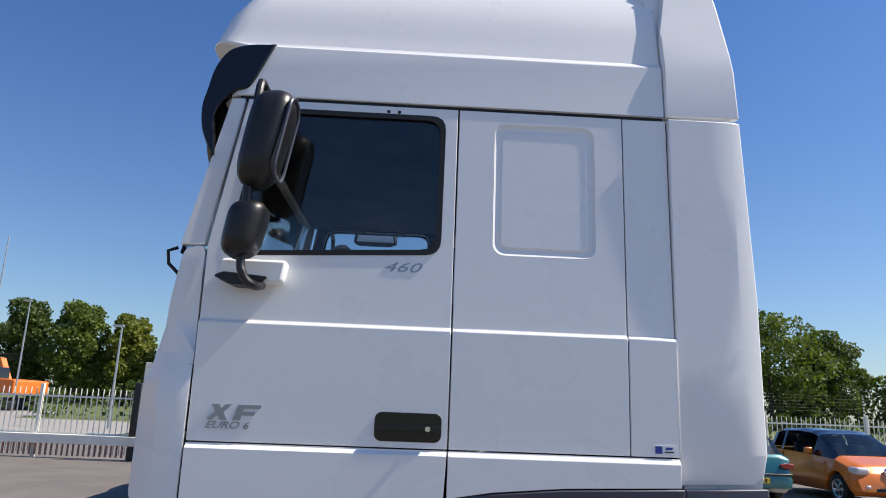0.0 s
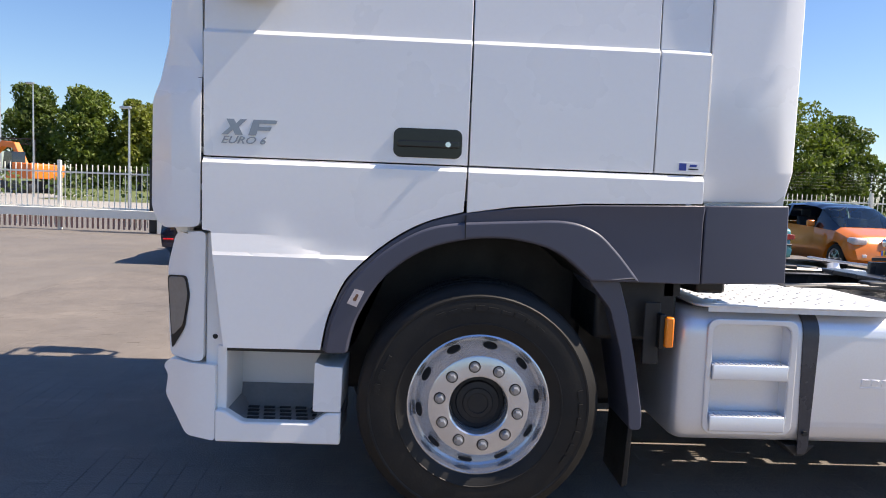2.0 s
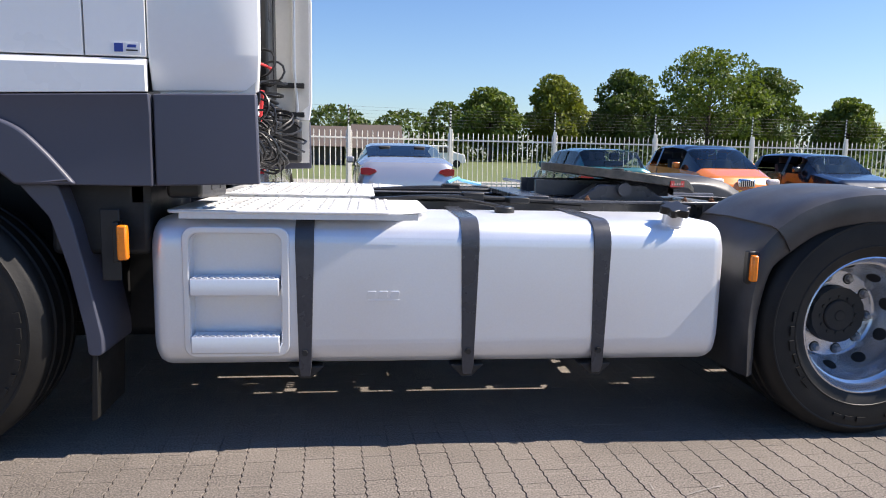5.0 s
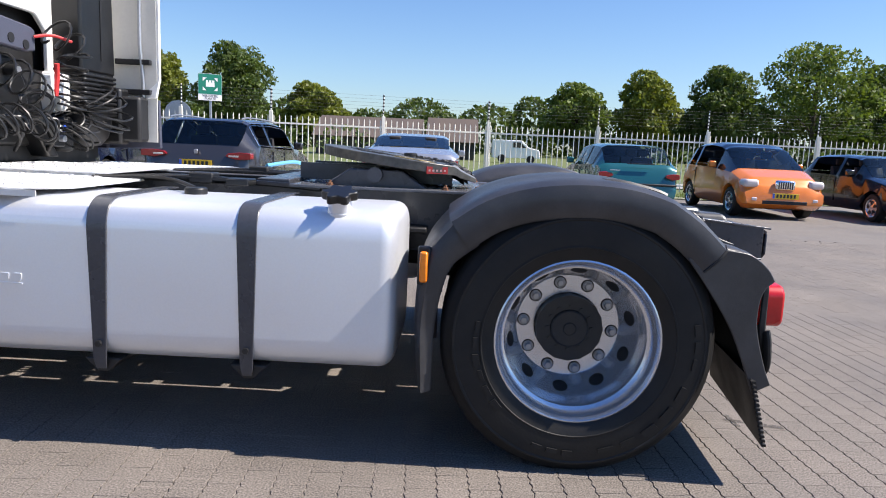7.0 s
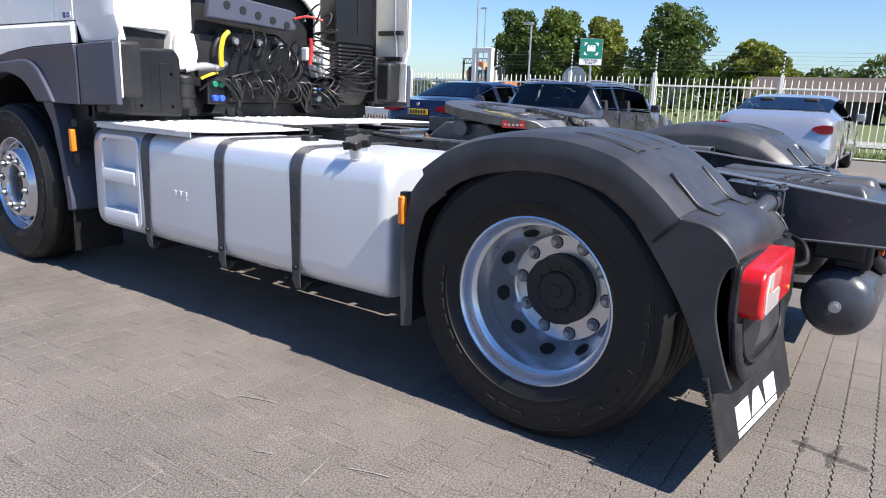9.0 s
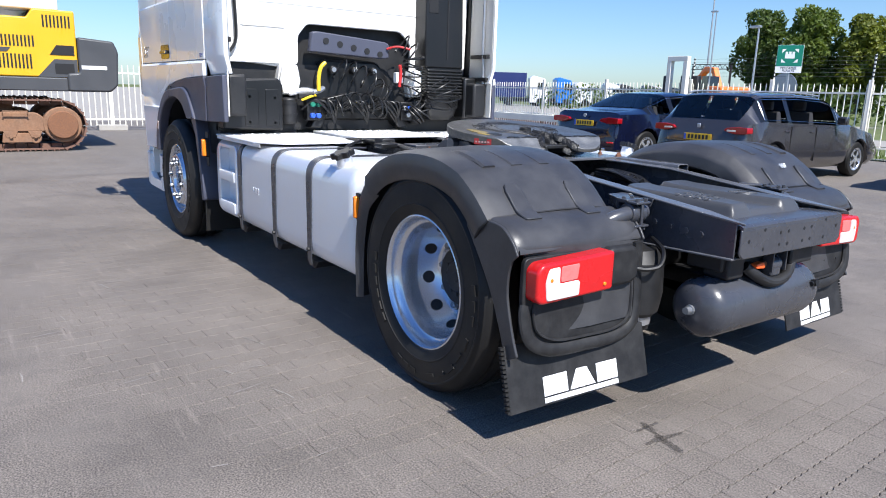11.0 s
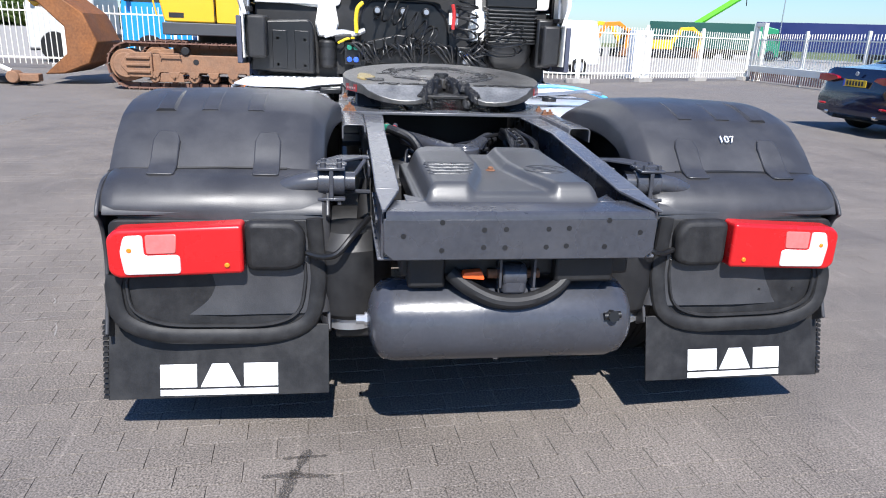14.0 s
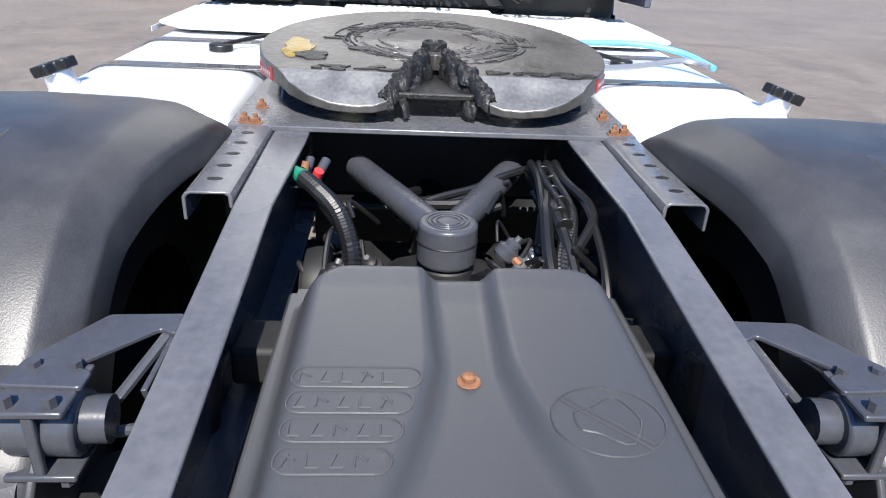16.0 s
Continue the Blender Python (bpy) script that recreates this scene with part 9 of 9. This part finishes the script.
for x, y, c, sc, tn in ((-58, 22, (0.75, 0.20, 0.01), 0.9, 0), (-59, 26.5, (0.72, 0.42, 0.02), 0.9, 180), (-60, 30.5, (0.70, 0.40, 0.02), 0.85, 0), (-58, 17.5, (0.72, 0.22, 0.02), 0.9, 180), (-35.6, 60, (0.75, 0.16, 0.01), 1.35, 62)):
    digger(x, y, c, "orange or yellow excavator in the lot beyond the fence", sc, tn)
LIME = material("crane_green", (0.12, 0.55, 0.02), 0.4, vary=0.06)
cr = thing("mobile_crane", "lime green mobile crane with raised jib beyond the fence", "crane")
part("carrier", bx(-66, -63.5, 28, 39, 0.6, 1.9), MGREY, cr, bevel=0.05)
part("jib", tube([(-65, 35.0, 2.6), (-65, 41.4, 6.6)], 0.33, 8), LIME, cr)
part("superstructure", bx(-66, -64, 33.2, 35.6, 1.9, 3.4), LIME, cr, bevel=0.1)
part("hook_rope", tube([(-65, 41.5, 6.5), (-65, 41.6, 5.4)], 0.05), INK, cr)
for y in (29, 31, 35, 37.5):
    part("wheel", cyl((-66, y, 0.6), (-63.4, y, 0.6), 0.6, n=18), RUBBER, cr)
gt = thing("lattice_gantry", "dark lattice gantry over the far road", "gantry")
for x in (-41.4, -36.9):
    part("leg", cyl((x, 63, 0), (x, 63, 4.9), 0.12, n=8), INK, gt)
bm = bmesh.new()
for z in (4.5, 5.0):
    tube([(-41.6, 63, z), (-36.7, 63, z)], 0.05, 5, bm)
for i in range(8):
    tube([(-41.5 + 0.6 * i, 63, 4.5), (-41.2 + 0.6 * i, 63, 5.0), (-40.9 + 0.6 * i, 63, 4.5)], 0.035, 4, bm)
part("lattice", bm, INK, gt)

# marks on the paving
STAIN = material("oil_stain", (0.050, 0.045, 0.041), 0.8, vary=0.4, scale=20)
sn = STAIN.node_tree.nodes.new("ShaderNodeTexNoise")
sn.inputs["Scale"].default_value, sn.inputs["Detail"].default_value = 45.0, 4.0
sr = STAIN.node_tree.nodes.new("ShaderNodeMapRange")
sr.inputs["From Min"].default_value, sr.inputs["From Max"].default_value, sr.inputs["To Max"].default_value = 0.40, 0.60, 0.85
STAIN.node_tree.links.new(sn.outputs["Fac"], sr.inputs["Value"])
STAIN.node_tree.links.new(sr.outputs[0], STAIN.node_tree.nodes["Principled BSDF"].inputs["Alpha"])
PALE = material("pale_scuff", (0.25, 0.232, 0.212), 0.9, vary=0.3, scale=30)


def blot(name, pts, w, mat, label, seed):
    rg = random.Random(seed)
    bm = bmesh.new()
    for path in pts:
        path = smooth_path([(x, y, 0) for x, y in path], 5)
        prev = None
        for i, p in enumerate(path):
            d = (path[min(i + 1, len(path) - 1)] - path[max(i - 1, 0)]).normalized()
            n = Vector((-d.y, d.x, 0)) * w * rg.uniform(0.35, 1.0) * (1 if 0 < i < len(path) - 1 else 0.15)
            row = [bm.verts.new((p.x + n.x, p.y + n.y, 0.0035)), bm.verts.new((p.x - n.x, p.y - n.y, 0.0035))]
            if prev:
                bm.faces.new((prev[0], prev[1], row[1], row[0]))
            prev = row
    return tagged(part(name, bm, mat, smooth=0), label, "stain", kind="structure")


blot("oil_stain", [[(4.615, -0.606), (4.70, -0.632), (4.78, -0.655), (4.865, -0.674)]], 0.024, STAIN, "dark cross-shaped oil stain on the paving", 3)
blot("oil_stain", [[(4.752, -0.745), (4.748, -0.69), (4.756, -0.60), (4.764, -0.535)]], 0.019, STAIN, "dark cross-shaped oil stain on the paving", 4)
blot("oil_stain", [[(4.660, -0.690), (4.655, -0.62), (4.655, -0.545)]], 0.014, STAIN, "dark cross-shaped oil stain on the paving", 7)
rgs = random.Random(31)
for i in range(60):
    x, y, a, l = rgs.uniform(-1.5, 6.2), rgs.uniform(-4.2, -1.5), rgs.choice((rgs.uniform(-0.5, 0.5), 1.57 + rgs.uniform(-0.3, 0.3), 1.57 + rgs.uniform(-0.3, 0.3))), rgs.uniform(0.04, 0.20)
    blot("scuff", [[(x, y), (x + l * 0.5 * math.cos(a), y + l * 0.5 * math.sin(a) + 0.005), (x + l * math.cos(a), y + l * math.sin(a))]], 0.004, PALE, "pale scratch on the paving", 40 + i)
blot("scuff", [[(4.95, -1.35), (5.2, -1.22), (5.5, -1.08), (5.8, -0.98)]], 0.006, PALE, "pale drag line on the paving", 90)


# ---- paving blocks round the truck, last ----
BW, BL = 0.1115, 0.200
TURN = math.atan(0.058)                # the rows lie a little askew to the truck


def block_geometry():
    """One block: long edges zigzag so that neighbours interlock, top edge chamfered."""
    z = 0.0036
    ys = [-0.1] + [-0.0875 + 0.025 * i for i in range(8)] + [0.1]
    off = [0.0] + [z if i % 2 else -z for i in range(8)] + [0.0]
    g, e = 0.0018, 0.0008
    right = [(BW / 2 - g + o, y * (1 - 2 * e / BL)) for y, o in zip(ys, off)]
    left = [(-BW / 2 + g + o, y * (1 - 2 * e / BL)) for y, o in zip(ys, off)]
    loop = right + left[::-1]
    n = len(loop)
    verts = [(x, y, -0.02) for x, y in loop] + [(x, y, -0.002) for x, y in loop] + [(x - math.copysign(0.0016, x), y * 0.995, 0.0) for x, y in loop]
    faces = [(r * n + i, r * n + (i + 1) % n, (r + 1) * n + (i + 1) % n, (r + 1) * n + i) for r in (0, 1) for i in range(n)]
    faces += [(2 * n + i, 2 * n + i + 1, 2 * n + n - 2 - i, 2 * n + n - 1 - i) for i in range(n // 2 - 1)]
    return np.array(verts), faces


bv, bf = block_geometry()
paving = tagged(new("paving"), "dusty grey interlocking concrete paving blocks", "paving", kind="structure")
X0, Y0, NX, NY = -4.6, -4.4, 128, 54
O0, CT, ST = Vector((-0.003, -1.376)), math.cos(TURN), math.sin(TURN)
bv = bv @ np.array(((CT, ST, 0), (-ST, CT, 0), (0, 0, 1)))
block_me = bpy.data.meshes.new("paving_block")
block_me.from_pydata(bv.tolist(), [], bf)
block_me.materials.append(PAVER)
rgp = np.random.RandomState(8)
rest_v, rest_f, count = [], [], 0
for i in range(NX):
    for j in range(NY):
        u, w = BW * (i - 42 + 0.5), BL * (j - 16 + 0.5 * (i % 2))
        x, y = O0.x + CT * u - ST * w, O0.y + ST * u + CT * w
        dz = rgp.uniform(-0.0004, 0.0004)
        tx, ty = rgp.uniform(-0.0018, 0.0018, 2)
        if 4.72 < x < 6.55 and -3.3 < y < -0.1:
            o = new("paving_block", block_me)
            o.parent = paving
            o.matrix_basis = Matrix.Translation((x, y, dz)) @ Euler((tx, ty, 0)).to_matrix().to_4x4()
        else:
            v = bv + (x, y, dz)
            v[:, 2] += bv[:, 0] * ty + bv[:, 1] * tx
            rest_v.append(v)
            rest_f += [tuple(k + count for k in f_) for f_ in bf]
            count += len(bv)
rest = bpy.data.meshes.new("paving_blocks")
rest.from_pydata(np.concatenate(rest_v).tolist(), [], rest_f)
rest.materials.append(PAVER)
o = tagged(new("paving_blocks", rest), kind="stuff")
o.parent = paving


def sand_bed():
    """Sand swept over the blocks: nearly level with them, deeper where the joints have washed out."""
    xs, ys = np.arange(X0 - 0.3, X0 + BW * NX + 0.2, 0.05), np.arange(Y0 - 0.3, Y0 + BL * NY + 0.3, 0.05)
    gx, gy = np.meshgrid(xs, ys, indexing="ij")
    wave = np.sin(2.1 * gx + 1.3 * gy) + np.sin(3.7 * gy - 1.9 * gx + 2) + np.sin(5.3 * gx + 4.1 * gy + 1)
    open_a = np.exp(-((gx - 4.9) / 1.3) ** 2 - ((gy + 0.3) / 1.3) ** 2)
    open_b = 0.9 * np.exp(-((gy + 1.75) / 0.55) ** 2) / (1 + np.exp((gx - 3.6) * 4))
    z = -0.0003 - 0.0090 * np.clip(open_a + open_b - 0.08 + 0.08 * wave, 0, 1) + rgp.uniform(-0.0006, 0.0006, gx.shape)
    verts = np.stack([gx, gy, z], -1).reshape(-1, 3)
    a, b = gx.shape
    k = (np.arange(a - 1)[:, None] * b + np.arange(b - 1)[None]).reshape(-1)
    me = bpy.data.meshes.new("joint_sand")
    me.from_pydata(verts.tolist(), [], np.stack([k, k + b, k + b + 1, k + 1], 1).tolist())
    return me


finish("joint_sand", sand_bed(), JOINT, paving, "sand in and over the joints", smooth=60)
